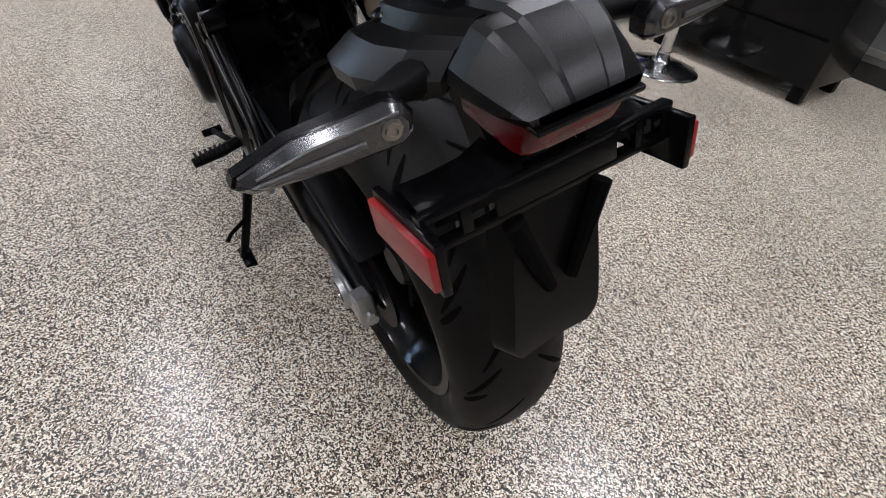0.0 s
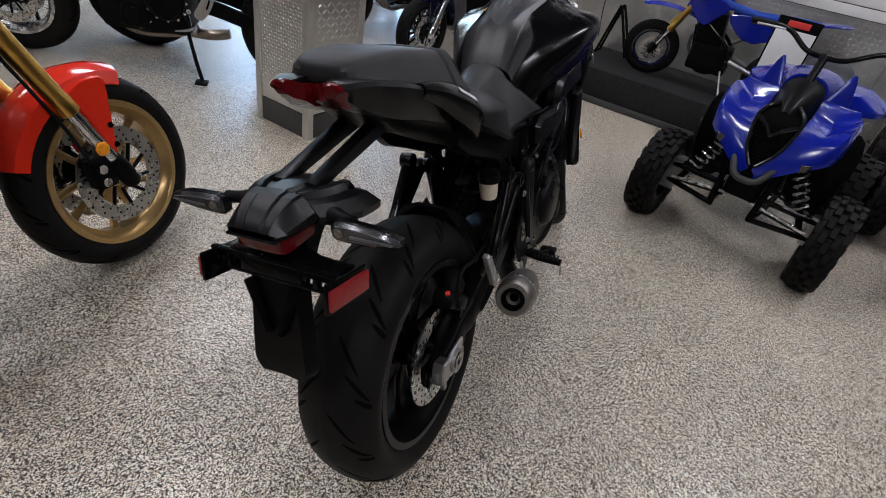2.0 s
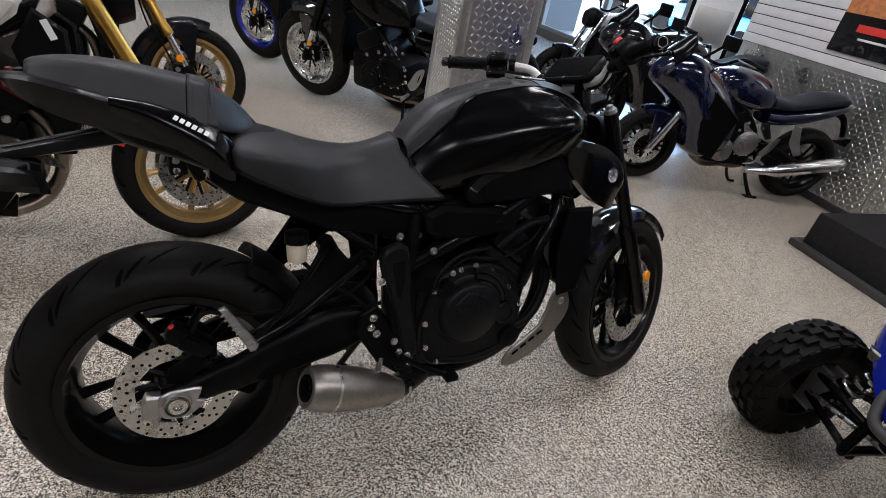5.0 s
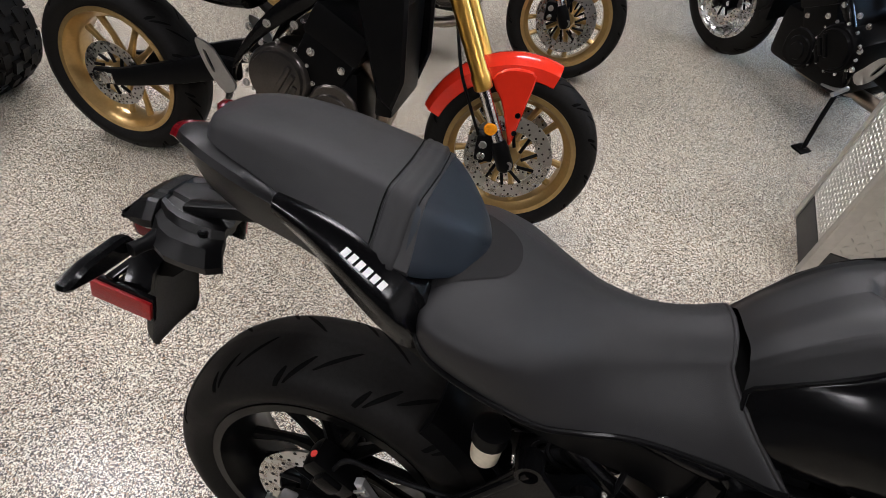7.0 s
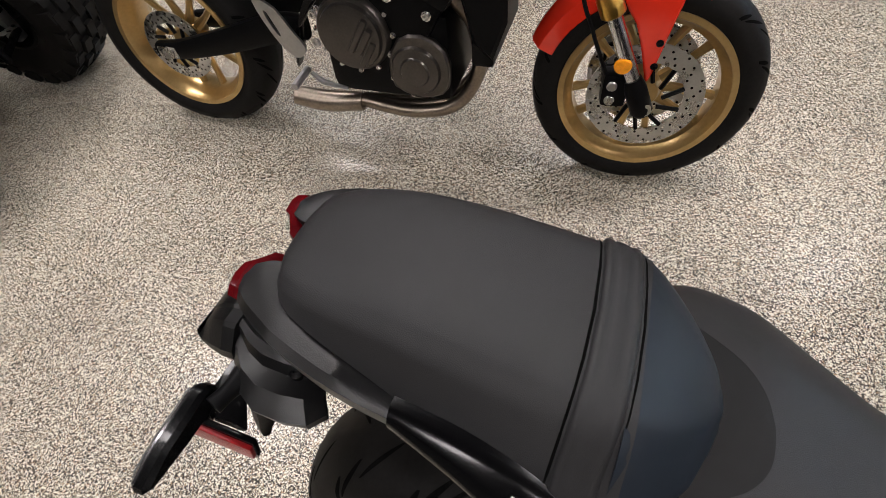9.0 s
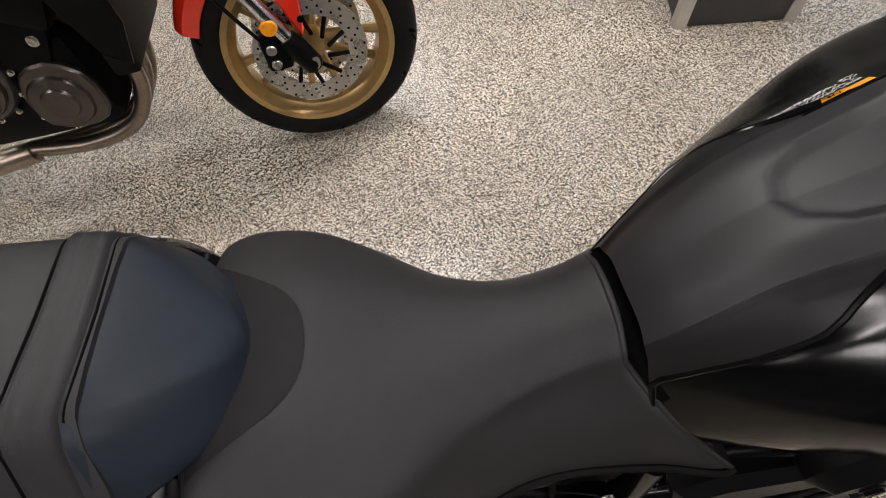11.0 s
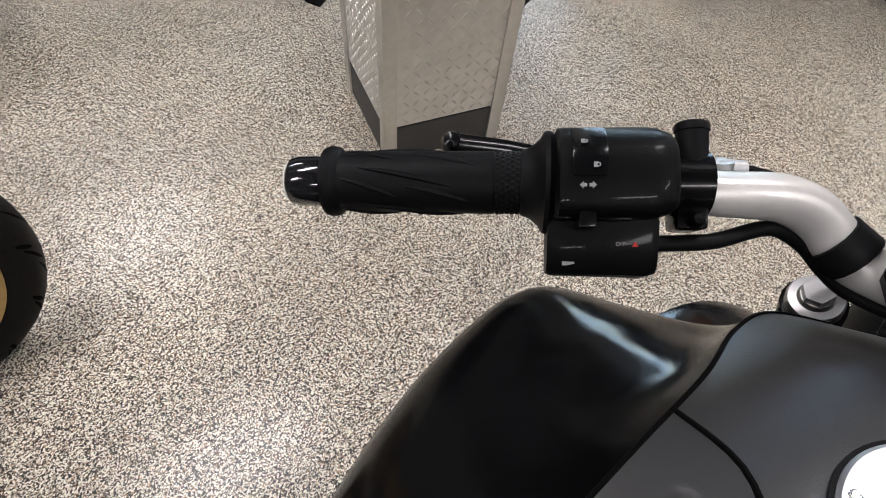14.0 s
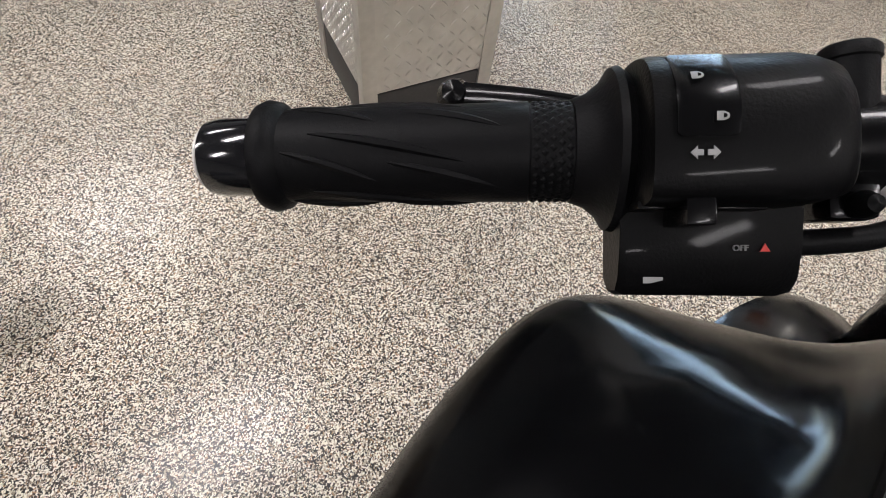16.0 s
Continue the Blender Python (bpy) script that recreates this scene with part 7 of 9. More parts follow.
    T = Matrix.Translation((0.80, 0, 0.46)) @ pose(0, 0, 0, 0, 28, 0)
    block(bm, (-0.09, -0.15, 0), (0.09, 0.15, 0.15), 0.015, T)
    block(bm, (-0.10, -0.16, 0.13), (0.10, 0.16, 0.24), 0.02, T)
    part("cylinder_head", bm, M_CAST, e)
    for s in (-1, 1):
        bm = bmesh.new()
        c = Matrix.Translation((0.69, s * 0.145, 0.46)) @ (AXY if s > 0 else AXY @ Matrix.Diagonal((1, 1, -1, 1)))
        lathe(bm, [(0.105, -0.02), (0.105, 0.012), (0.098, 0.022), (0.09, 0.024), (0.086, 0.036), (0.05, 0.042), (0, 0.042)], 36, c)
        part("clutch_cover", bm, engine, e)
        # a raised band with ridges lies across the front of the cover
        bm = bmesh.new()
        for q, (h, z0, z1) in enumerate(((0.050, -0.030, 0.075), (0.054, -0.018, 0.060), (0.047, -0.050, 0.030))):
            block(bm, (0.010 + 0.022 * q, -0.012, z0), (0.028 + 0.022 * q, h, z1), 0.005, Matrix.Translation((0.69, s * 0.145, 0.46)) @ pose(0, 0, 0, 0, 32, 0) @ Matrix.Diagonal((1, s, 1, 1)))
        bmesh.ops.recalc_face_normals(bm, faces=bm.faces[:])
        part("cover_band", bm, engine, e)
        bm = bmesh.new()
        plate(bm, spline([(0.79, 0.31), (0.78, 0.38), (0.81, 0.45), (0.88, 0.47), (0.945, 0.43), (0.955, 0.35), (0.93, 0.30), (0.86, 0.285)], 2, True), 0.024, xz(s * 0.146), 0.006)
        part("timing_case", bm, engine, e)
        bm = bmesh.new()
        c2 = Matrix.Translation((0.86, s * 0.14, 0.37)) @ (AXY if s > 0 else AXY @ Matrix.Diagonal((1, 1, -1, 1)))
        lathe(bm, [(0.072, -0.02), (0.072, 0.016), (0.066, 0.026), (0.042, 0.028), (0.038, 0.034), (0, 0.034)], 28, c2)
        part("timing_cover", bm, engine, e)
        bm = bmesh.new()
        for i in range(12):
            a = 2 * math.pi * i / 12
            bolt(bm, (0.69 + 0.112 * math.cos(a), s * 0.147, 0.46 + 0.112 * math.sin(a)), (0, s, 0), 0.006, 0.008)
        for i in range(7):
            a = 2 * math.pi * i / 7
            bolt(bm, (0.86 + 0.082 * math.cos(a), s * 0.147, 0.37 + 0.082 * math.sin(a)), (0, s, 0), 0.006, 0.008)
        part("bolt_ring", bm, M_STEEL, e)["kind"] = "stuff"
    for y in (-0.07, 0.0, 0.07):
        bm = bmesh.new()
        tube(bm, [(0.93, y, 0.55), (1.0, y, 0.47), (1.01, y * 0.9, 0.33), (0.94, y * 0.7 - 0.03, 0.22), (0.80, y * 0.4 - 0.06, 0.185), (0.62, -0.08, 0.20)], 0.021, 12, 6)
        part("exhaust_pipe", bm, M_TITAN, b)
    bm = bmesh.new()
    tube(bm, [(0.64, -0.085, 0.195), (0.52, -0.10, 0.19), (0.42, -0.11, 0.205)], [0.030, 0.034, 0.030], 14, 5)
    part("muffler", bm, M_TITAN, b)
    bm = bmesh.new()
    block(bm, (wb - 0.44, -0.16, 0.40), (wb - 0.38, 0.16, 0.72), 0.012, None)
    part("radiator", bm, M_PLASTIC, b)
    for s in (-1, 1):
        bm = bmesh.new()
        plate(bm, [(wb - 0.43, 0.47), (wb - 0.38, 0.43), (wb - 0.345, 0.53), (wb - 0.35, 0.80), (wb - 0.43, 0.86), (wb - 0.50, 0.74)], 0.03, xz(s * 0.165), 0.01)
        part("radiator_shroud", bm, M_PLASTIC, b)
    bm = bmesh.new()
    loft_x(bm, [(wb - 0.95, 0.09, 0.82, 0.74), (wb - 0.88, 0.13, 0.92, 0.72), (wb - 0.75, 0.165, 0.99, 0.71), (wb - 0.58, 0.17, 1.01, 0.74), (wb - 0.44, 0.14, 0.98, 0.80), (wb - 0.39, 0.08, 0.94, 0.84)], 22, 5, 2.6, 3.5)
    part("fuel_tank", bm, body, b)
    if accent is not None:
        for s in (-1, 1):
            bm = bmesh.new()
            plate(bm, spline([(0.34, 0.770), (0.42, 0.815), (0.58, 0.795), (0.655, 0.740), (0.60, 0.696), (0.46, 0.698)], 2, True), 0.03, xz(s * 0.160), 0.010)
            part("side_cover", bm, accent, b)
            bm = bmesh.new()
            plate(bm, [(0.57, 0.86), (0.62, 0.80), (0.66, 0.770), (0.86, 0.750), (0.90, 0.77), (0.99, 0.87), (0.96, 0.965), (0.70, 0.965)], 0.03, xz(s * 0.172), 0.012)
            pnl = part("tank_panel", bm, body, b)
            bm = bmesh.new()
            plate(bm, [(0.76, 0.94), (0.86, 0.87), (0.875, 0.875), (0.80, 0.945)], 0.003, xz(s * 0.1885), 0.001)
            part("tank_stripe", bm, accent, pnl)
            bm = bmesh.new()
            plate(bm, [(-0.010, -0.030), (0.010, -0.030), (0.010, 0.030), (-0.010, 0.030)], 0.002, xz(s * 0.185) @ Matrix.Translation((1.06, 0.80, 0)) @ pose(0, 0, 0, 0, 0, 20), 0.0005)
            part("frame_label", bm, M_PAPER, b)
    if fairing:
        bm = bmesh.new()
        loft_x(bm, [(wb - 0.62, 0.19, 0.74, 0.30), (wb - 0.45, 0.235, 0.90, 0.27), (wb - 0.28, 0.25, 1.00, 0.36), (wb - 0.14, 0.23, 1.05, 0.62), (wb + 0.02, 0.16, 1.03, 0.74), (wb + 0.12, 0.08, 0.95, 0.80), (wb + 0.15, 0.03, 0.90, 0.83)], 24, 5, 2.6, 2.8)
        fa = part("fairing", bm, body, b)
        for s in (-1, 1):
            bm = bmesh.new()
            plate(bm, [(wb - 0.58, 0.66), (wb - 0.30, 0.84), (wb - 0.26, 0.60), (wb - 0.36, 0.36), (wb - 0.50, 0.32)], 0.02, xz(s * 0.238), 0.008)
            part("fairing_vent", bm, M_PLASTIC, fa)
            bm = bmesh.new()
            plate(bm, [(-0.09, -0.02), (0.02, -0.05), (0.09, 0.0), (0.06, 0.05), (-0.06, 0.04)], 0.03, Matrix.Translation((wb + 0.055, s * 0.095, 0.91)) @ pose(0, 0, 0, 62, 0, 90 - s * 38), 0.008)
            part("headlamp", bm, M_CLEAR, fa)
            bm = bmesh.new()
            tube(bm, [(wb - 0.10, s * 0.20, 1.05), (wb - 0.14, s * 0.33, 1.17)], 0.010, 8)
            block(bm, (-0.012, -0.085, -0.045), (0.018, 0.085, 0.05), 0.012, Matrix.Translation((wb - 0.15, s * 0.38, 1.19)))
            part("mirror", bm, M_PLASTIC, b)
            bm = bmesh.new()
            tube(bm, [(0.60, s * 0.16, 0.24), (0.42, s * 0.20, 0.27), (0.36, s * 0.21, 0.285), (-0.16, s * 0.24, 0.42), (-0.20, s * 0.24, 0.43)], [0.03, 0.034, 0.056, 0.060, 0.045], 18)
            part("side_muffler", bm, M_CHROME, b, "chrome muffler")
            bm = bmesh.new()
            plate(bm, [(0.30, 0.66), (0.38, 0.68), (0.34, 0.52), (0.24, 0.42), (0.18, 0.44), (0.25, 0.54)], 0.012, xz(s * 0.19), 0.004)
            part("passenger_hanger", bm, M_ALU, b)
            bm = bmesh.new()
            tube(bm, [(0.56, s * 0.10, 0.26), (0.50, s * 0.15, 0.12), (0.42, s * 0.17, 0.02), (0.36, s * 0.17, 0.012)], 0.013, 9, 3)
            part("centre_stand_leg", bm, M_CAST, b)
        bm = bmesh.new()
        rings(bm, [[(x, w * math.sin(radians(a)), z + 0.10 * math.cos(radians(a)) - 0.10) for a in range(-80, 81, 16)] + [(x - 0.008, w * math.sin(radians(a)), z + 0.10 * math.cos(radians(a)) - 0.106) for a in range(80, -81, -16)] for x, w, z in ((wb + 0.06, 0.13, 1.05), (wb + 0.0, 0.14, 1.10), (wb - 0.05, 0.13, 1.15), (wb - 0.08, 0.10, 1.18))])
        part("windscreen", bm, M_GLASSBLK, b)
    bm = bmesh.new()
    loft_x(bm, [(-0.16, 0.05, 0.90, 0.86), (-0.08, 0.10, 0.93, 0.85), (0.08, 0.13, 0.92, 0.82), (0.22, 0.13, 0.87, 0.79), (0.38, 0.12, 0.83, 0.75), (0.55, 0.10, 0.84, 0.74)] if not seat_flat else [(-0.25, 0.06, 0.93, 0.88), (0.1, 0.09, 0.93, 0.86), (0.45, 0.09, 0.92, 0.83), (0.62, 0.07, 0.93, 0.82)], 20, 5, 3, 3)
    part("seat", bm, M_VINYL2, b)
    bm = bmesh.new()
    loft_x(bm, [(-0.22, 0.03, 0.87, 0.83), (-0.10, 0.09, 0.86, 0.78), (0.15, 0.11, 0.80, 0.68), (0.40, 0.11, 0.74, 0.62), (0.55, 0.10, 0.73, 0.62)], 18, 5, 3, 3)
    part("tail_body", bm, body if seat_flat or fairing else M_SATIN, b)
    bm = bmesh.new()
    tube(bm, [(-0.08, 0, 0.80), (-0.22, 0, 0.74), (-0.30, 0, 0.60)], [0.03, 0.025, 0.02], 10, 4)
    plate(bm, [(-0.05, -0.09), (0.05, -0.09), (0.05, 0.09), (-0.05, 0.09)], 0.01, Matrix.Translation((-0.31, 0, 0.58)) @ pose(0, 0, 0, 0, 70, 0), 0.003)
    part("plate_holder", bm, M_PLASTIC, b)
    # handlebar and clocks
    hx = wb - 0.01 - (0.98 - R) * rake
    bm = bmesh.new()
    tube(bm, [(hx - 0.14, -0.38, 1.07), (hx - 0.07, -0.22, 1.09), (hx - 0.02, -0.10, 1.02), (hx, 0, 1.01), (hx - 0.02, 0.10, 1.02), (hx - 0.07, 0.22, 1.09), (hx - 0.14, 0.38, 1.07)], 0.012, 10, 5)
    hbar = part("handlebar", bm, M_SATIN, b, "", S)
    for s in (-1, 1):
        bm = bmesh.new()
        tube(bm, [(hx - 0.095, s * 0.27, 1.083), (hx - 0.145, s * 0.395, 1.068)], 0.018, 12)
        part("grip", bm, M_GRIP, hbar, "", S)
        bm = bmesh.new()
        tube(bm, [(hx - 0.03, s * 0.22, 1.085), (hx - 0.04, s * 0.30, 1.08), (hx - 0.07, s * 0.38, 1.07)], 0.006, 8, 4)
        part("lever", bm, M_ALU, hbar, "", S)
    bm = bmesh.new()
    loft_x(bm, [(hx + 0.02, 0.08, 1.0, 0.86), (hx + 0.10, 0.10, 1.02, 0.82), (hx + 0.17, 0.07, 0.98, 0.84)], 18, 4, 2.6, 2.6)
    part("headlamp", bm, M_PLASTIC, b, "", S)
    # side stand
    bm = bmesh.new()
    tube(bm, [(0.60, 0.12, 0.30), (0.56, 0.19, 0.16), (0.52, 0.25, 0.055)], 0.011, 9, 4)
    block(bm, (0.49, 0.225, 0.045), (0.56, 0.285, 0.055), 0.003)
    part("side_stand", bm, M_CAST, b)
    return b


RED_POSE = Matrix.Translation((-1.328, 1.125, 0)) @ pose(0, 0, 0, 0, 0, 1.9) @ pose(0, 0, 0, -9, 0, 0)
red = side_bike(RED_POSE, "red and white motorcycle with gold wheels and gold fork", 1.455, 0.30, 0.315, M_GOLDRIM, False, M_WHITEPAINT, M_REDPAINT, M_GOLD, True, M_REDPAINT, M_ENGINE, steer=5)
side_bike(Matrix.Translation((-1.28, 2.36, 0)) @ pose(0, 0, 0, 0, 0, 2) @ pose(0, 0, 0, -9, 0, 0), "black motorcycle with gold wheels standing in the second row", 1.468, 0.30, 0.315, M_GOLDRIM, False, M_GLOSS, None, M_GOLD, True, M_GLOSS, M_ENGINE, steer=5)
side_bike(Matrix.Translation((1.94, 1.90, 0)) @ pose(0, 0, 0, 0, 0, 122) @ pose(0, 0, 0, -9, 0, 0), "black adventure motorcycle with wire-spoked wheels", 1.55, 0.335, 0.325, M_STEEL, True, M_SATIN, None, M_SATIN, True, M_GLOSS, M_CAST, wide=0.055, steer=4)
side_bike(Matrix.Translation((1.75, 2.97, 0)) @ pose(0, 0, 0, 0, 0, 124) @ pose(0, 0, 0, -9, 0, 0), "dark adventure motorcycle with blue wire-spoked wheels", 1.55, 0.335, 0.325, M_BLUEPAINT, True, M_NAVY, None, M_SATIN, True, M_SATIN, M_CAST, wide=0.055, steer=4)
side_bike(Matrix.Translation((4.55, 2.05, 0.0)) @ pose(0, 0, 0, 0, 0, 163), "black motorcycle parked behind the navy one", 1.45, 0.30, 0.315, M_SATIN, False, M_GLOSS, None, M_SATIN, False, M_GLOSS, M_CAST, scale=0.9, fairing=True, steer=2)
side_bike(Matrix.Translation((4.75, 2.95, 0.0)) @ pose(0, 0, 0, 0, 0, 165), "cream and black motorcycle near the shop window", 1.45, 0.30, 0.315, M_SATIN, False, M_WHITEPAINT, None, M_CHROME, False, M_GLOSS, M_ALU, scale=0.9, steer=2)
side_bike(Matrix.Translation((4.22, 1.15, 0.0)) @ pose(0, 0, 0, 0, 0, 161), "navy blue touring motorcycle beside the metal wall", 1.5, 0.30, 0.315, M_RIM, False, M_NAVY, None, M_CHROME, False, M_NAVY, M_ALU, scale=0.85, fairing=True, steer=2)
DIRT = PLAT @ Matrix.Translation((0.38, -1.40, 0.25)) @ pose(0, 0, 0, 0, 0, 92) @ pose(0, 0, 0, -6, 0, 0)


def dirt_bike(m, label, wb=1.42, R=0.33, Rr=0.32, scale=0.62):
    """A motocross machine: high mudguard, tall fork, shrouds, long flat seat."""
    b = thing("motorcycle", m @ Matrix.Diagonal((scale, scale, scale, 1)), label, "motorcycle", "motorcycles on show")
    kn = [(0.0, 0.05, 0.02, 0.24, 26), (0.5, 0.05, 0.36, 0.60, 26), (0.25, 0.04, 0.68, 0.92, 26)]
    o = Vector((wb + 0.05, 0, 0))
    S = Matrix.Translation(o) @ Matrix.Rotation(radians(8), 4, Vector((-0.45, 0, 0.89))) @ Matrix.Translation(-o)
    wheel(b, "rear_wheel", 0, Rr, Rr, 0.062, M_BLUEPAINT, spokes=28, wire=True, discs=(-0.06,), disc_r=0.11, tread=kn, n=56)
    wheel(b, "front_wheel", wb, R, R, 0.045, M_NAVY, S, spokes=28, wire=True, discs=(0.05,), disc_r=0.13, tread=kn, n=56)
    for s in (-1, 1):
        fork_leg(b, wb - 0.01, R, wb - 0.40, 1.13, s * 0.10, 0.032, (M_GOLD, M_CAST), S, True)
        bm = bmesh.new()
        plate(bm, spline([(wb - 0.36, 1.08), (wb - 0.26, 0.96), (wb - 0.36, 0.82), (wb - 0.50, 0.74), (wb - 0.62, 0.86), (wb - 0.72, 0.99), (wb - 0.54, 1.05)], 2, True), 0.03, xz(s * 0.135), 0.012)
        part("radiator_shroud", bm, M_BLUEPAINT, b)
        bm = bmesh.new()
        plate(bm, spline([(0.70, 0.91), (0.56, 0.74), (0.36, 0.68), (0.10, 0.82), (-0.02, 0.95), (0.40, 0.95)], 2, True), 0.025, xz(s * 0.115), 0.008)
        part("side_plate", bm, M_BLUEPAINT, b)
        bm = bmesh.new()
        tube(bm, [(wb - 0.40, s * 0.05, 0.98), (wb - 0.50, s * 0.11, 0.80), (0.62, s * 0.12, 0.60), (0.52, s * 0.12, 0.42), (0.60, s * 0.10, 0.28), (0.86, s * 0.08, 0.27), (wb - 0.42, s * 0.05, 0.72)], 0.02, 10, 5)
        part("frame_tube", bm, M_SATIN, b)
        bm = bmesh.new()
        tube(bm, [(0.0, s * 0.095, Rr), (0.30, s * 0.10, Rr + 0.06), (0.54, s * 0.11, Rr + 0.12)], [0.02, 0.028, 0.03], 10, 4)
        part("swingarm_arm", bm, M_ALU, b)
    # high mudguard
    bm = bmesh.new()
    rings(bm, [[(x, -w, z - 0.02), (x, -w * 0.5, z), (x, 0, z + 0.008), (x, w * 0.5, z), (x, w, z - 0.02), (x, w * 0.5, z - 0.012), (x, 0, z - 0.006), (x, -w * 0.5, z - 0.012)] for x, w, z in spline([(wb - 0.40, 0.05, 0.79), (wb - 0.22, 0.075, 0.84), (wb - 0.04, 0.09, 0.862), (wb + 0.10, 0.085, 0.855), (wb + 0.20, 0.06, 0.835), (wb + 0.24, 0.02, 0.82)], 5)])
    part("front_mudguard", bm, M_BLUEPAINT, b, "", S)
    bm = bmesh.new()
    plate(bm, [(-0.10, -0.14), (0.10, -0.14), (0.125, 0.05), (0.09, 0.13), (-0.09, 0.13), (-0.125, 0.05)], 0.02, Matrix.Translation((wb - 0.30, 0, 1.02)) @ pose(0, 0, 0, 63, 0, 90), 0.008)
    part("front_plate", bm, M_BLUEPAINT, b, "", S)
    e = part("engine", block(bmesh.new(), (0.50, -0.13, 0.24), (0.96, 0.13, 0.56), 0.05), M_CAST, b)
    bm = bmesh.new()
    block(bm, (-0.16, -0.10, 0), (0.14, 0.10, 0.42), 0.03, Matrix.Translation((0.80, 0, 0.46)) @ pose(0, 0, 0, 0, 10, 0))
    part("cylinder", bm, M_CAST, e)
    bm = bmesh.new()
    tube(bm, [(0.90, -0.04, 0.66), (1.02, -0.08, 0.55), (0.96, -0.10, 0.36), (0.70, -0.14, 0.46), (0.45, -0.15, 0.66), (0.30, -0.14, 0.72)], 0.02, 10, 6)
    tube(bm, [(0.34, -0.14, 0.71), (0.28, -0.14, 0.73), (-0.02, -0.13, 0.83), (-0.06, -0.13, 0.84)], [0.02, 0.045, 0.045, 0.03], 14)
    part("exhaust_pipe", bm, M_CAN, b)
    bm = bmesh.new()
    loft_x(bm, [(-0.20, 0.05, 1.02, 0.98), (0.05, 0.085, 1.015, 0.95), (0.40, 0.08, 0.985, 0.92), (0.66, 0.07, 1.01, 0.93), (0.80, 0.05, 1.03, 0.96)], 18, 5, 3, 3)
    part("seat", bm, M_BLUECLOTH, b)
    bm = bmesh.new()
    loft_x(bm, [(-0.46, 0.03, 1.055, 1.04), (-0.38, 0.075, 1.05, 1.025), (-0.15, 0.09, 1.015, 0.985), (0.15, 0.09, 0.965, 0.93), (0.30, 0.07, 0.94, 0.90)], 18, 5, 3, 3)
    part("rear_mudguard", bm, M_BLUEPAINT, b)
    hx = wb - 0.43
    bm = bmesh.new()
    tube(bm, [(hx - 0.10, -0.38, 1.24), (hx - 0.05, -0.24, 1.25), (hx, -0.10, 1.17), (hx, 0.10, 1.17), (hx - 0.05, 0.24, 1.25), (hx - 0.10, 0.38, 1.24)], 0.014, 10, 5)
    tube(bm, [(hx - 0.015, -0.15, 1.205), (hx - 0.015, 0.15, 1.205)], 0.02, 10)
    hb3 = part("handlebar", bm, M_SATIN, b, "", S)
    for s in (-1, 1):
        bm = bmesh.new()
        tube(bm, [(hx - 0.062, s * 0.27, 1.249), (hx - 0.105, s * 0.40, 1.238)], 0.019, 12)
        part("grip", bm, M_GRIP, hb3, "", S)
    bm = bmesh.new()
    tube(bm, [(0.56, 0.10, 0.34), (0.50, 0.20, 0.20), (0.44, 0.30, 0.075)], 0.012, 9, 4)
    part("side_stand", bm, M_ALU, b)
    return b


dirt_bike(DIRT, "blue dirt motorcycle standing on the carpeted platform")

# ---- quad bikes ----


def knob_tyre(name, parent, p, R, w, rim_r, knobs=20, rows=5):
    C = Matrix.Translation(p) @ AXY
    bm = bmesh.new()
    half = spline([(rim_r, -w * 0.82), (rim_r + (R - rim_r) * 0.3, -w), (R - (R - rim_r) * 0.35, -w), (R - (R - rim_r) * 0.1, -w * 0.88), (R - 0.012, -w * 0.6), (R - 0.008, 0)], 4)
    lathe(bm, [tuple(q) for q in half] + [(q[0], -q[1]) for q in half[-2::-1]], 48, C, True)
    t = part(name, bm, M_RUBBER, parent)
    bm = bmesh.new()
    for j in range(rows):
        h = w * 0.80 * (2 * j / (rows - 1) - 1)
        drop = 0.012 * (abs(h) / w) ** 2
        for i in range(knobs):
            a = 360 * (i + 0.5 * (j % 2)) / knobs
            block(bm, (R - 0.016 - drop, -R * math.pi / knobs * 0.62, -w * 0.17), (R + 0.008 - drop * 2, R * math.pi / knobs * 0.62, w * 0.17), 0, C @ pose(0, 0, 0, 0, 0, a) @ Matrix.Translation((0, 0, h)))
    for s in (-1, 1):
        for i in range(knobs):
            a = 360 * (i + 0.25) / knobs
            block(bm, (R - 0.06, -R * math.pi / knobs * 0.5, s * w * 0.9), (R - 0.012, R * math.pi / knobs * 0.5, s * w * 1.04), 0, C @ pose(0, 0, 0, 0, 0, a))
    part("tread_relief", bm, M_RUBBER, t)["kind"] = "stuff"
    bm = bmesh.new()
    lathe(bm, [(rim_r + 0.004, -w * 0.85), (rim_r + 0.004, -w * 0.78), (rim_r - 0.02, -w * 0.6), (rim_r - 0.03, 0), (rim_r - 0.02, w * 0.6), (rim_r + 0.004, w * 0.78), (rim_r + 0.004, w * 0.85), (rim_r - 0.008, w * 0.85), (rim_r - 0.04, w * 0.3), (0.04, w * 0.2), (0.04, -w * 0.2), (rim_r - 0.04, -w * 0.3), (rim_r - 0.008, -w * 0.85)], 36, C, True)
    lathe(bm, [(0, -w * 0.5), (0.035, -w * 0.5), (0.045, 0), (0.035, w * 0.5), (0, w * 0.5)], 18, C)
    part("rim", bm, M_RIM, t)
    return t


def spring(bm, a, b, r, wire, turns):
    a, b = Vector(a), Vector(b)
    d = (b - a).normalized()
    u = d.orthogonal().normalized()
    v = d.cross(u)
    n = turns * 10
    tube(bm, [a + (b - a) * i / n + (u * math.cos(2 * math.pi * i / 10) + v * math.sin(2 * math.pi * i / 10)) * r for i in range(n + 1)], wire, 6)


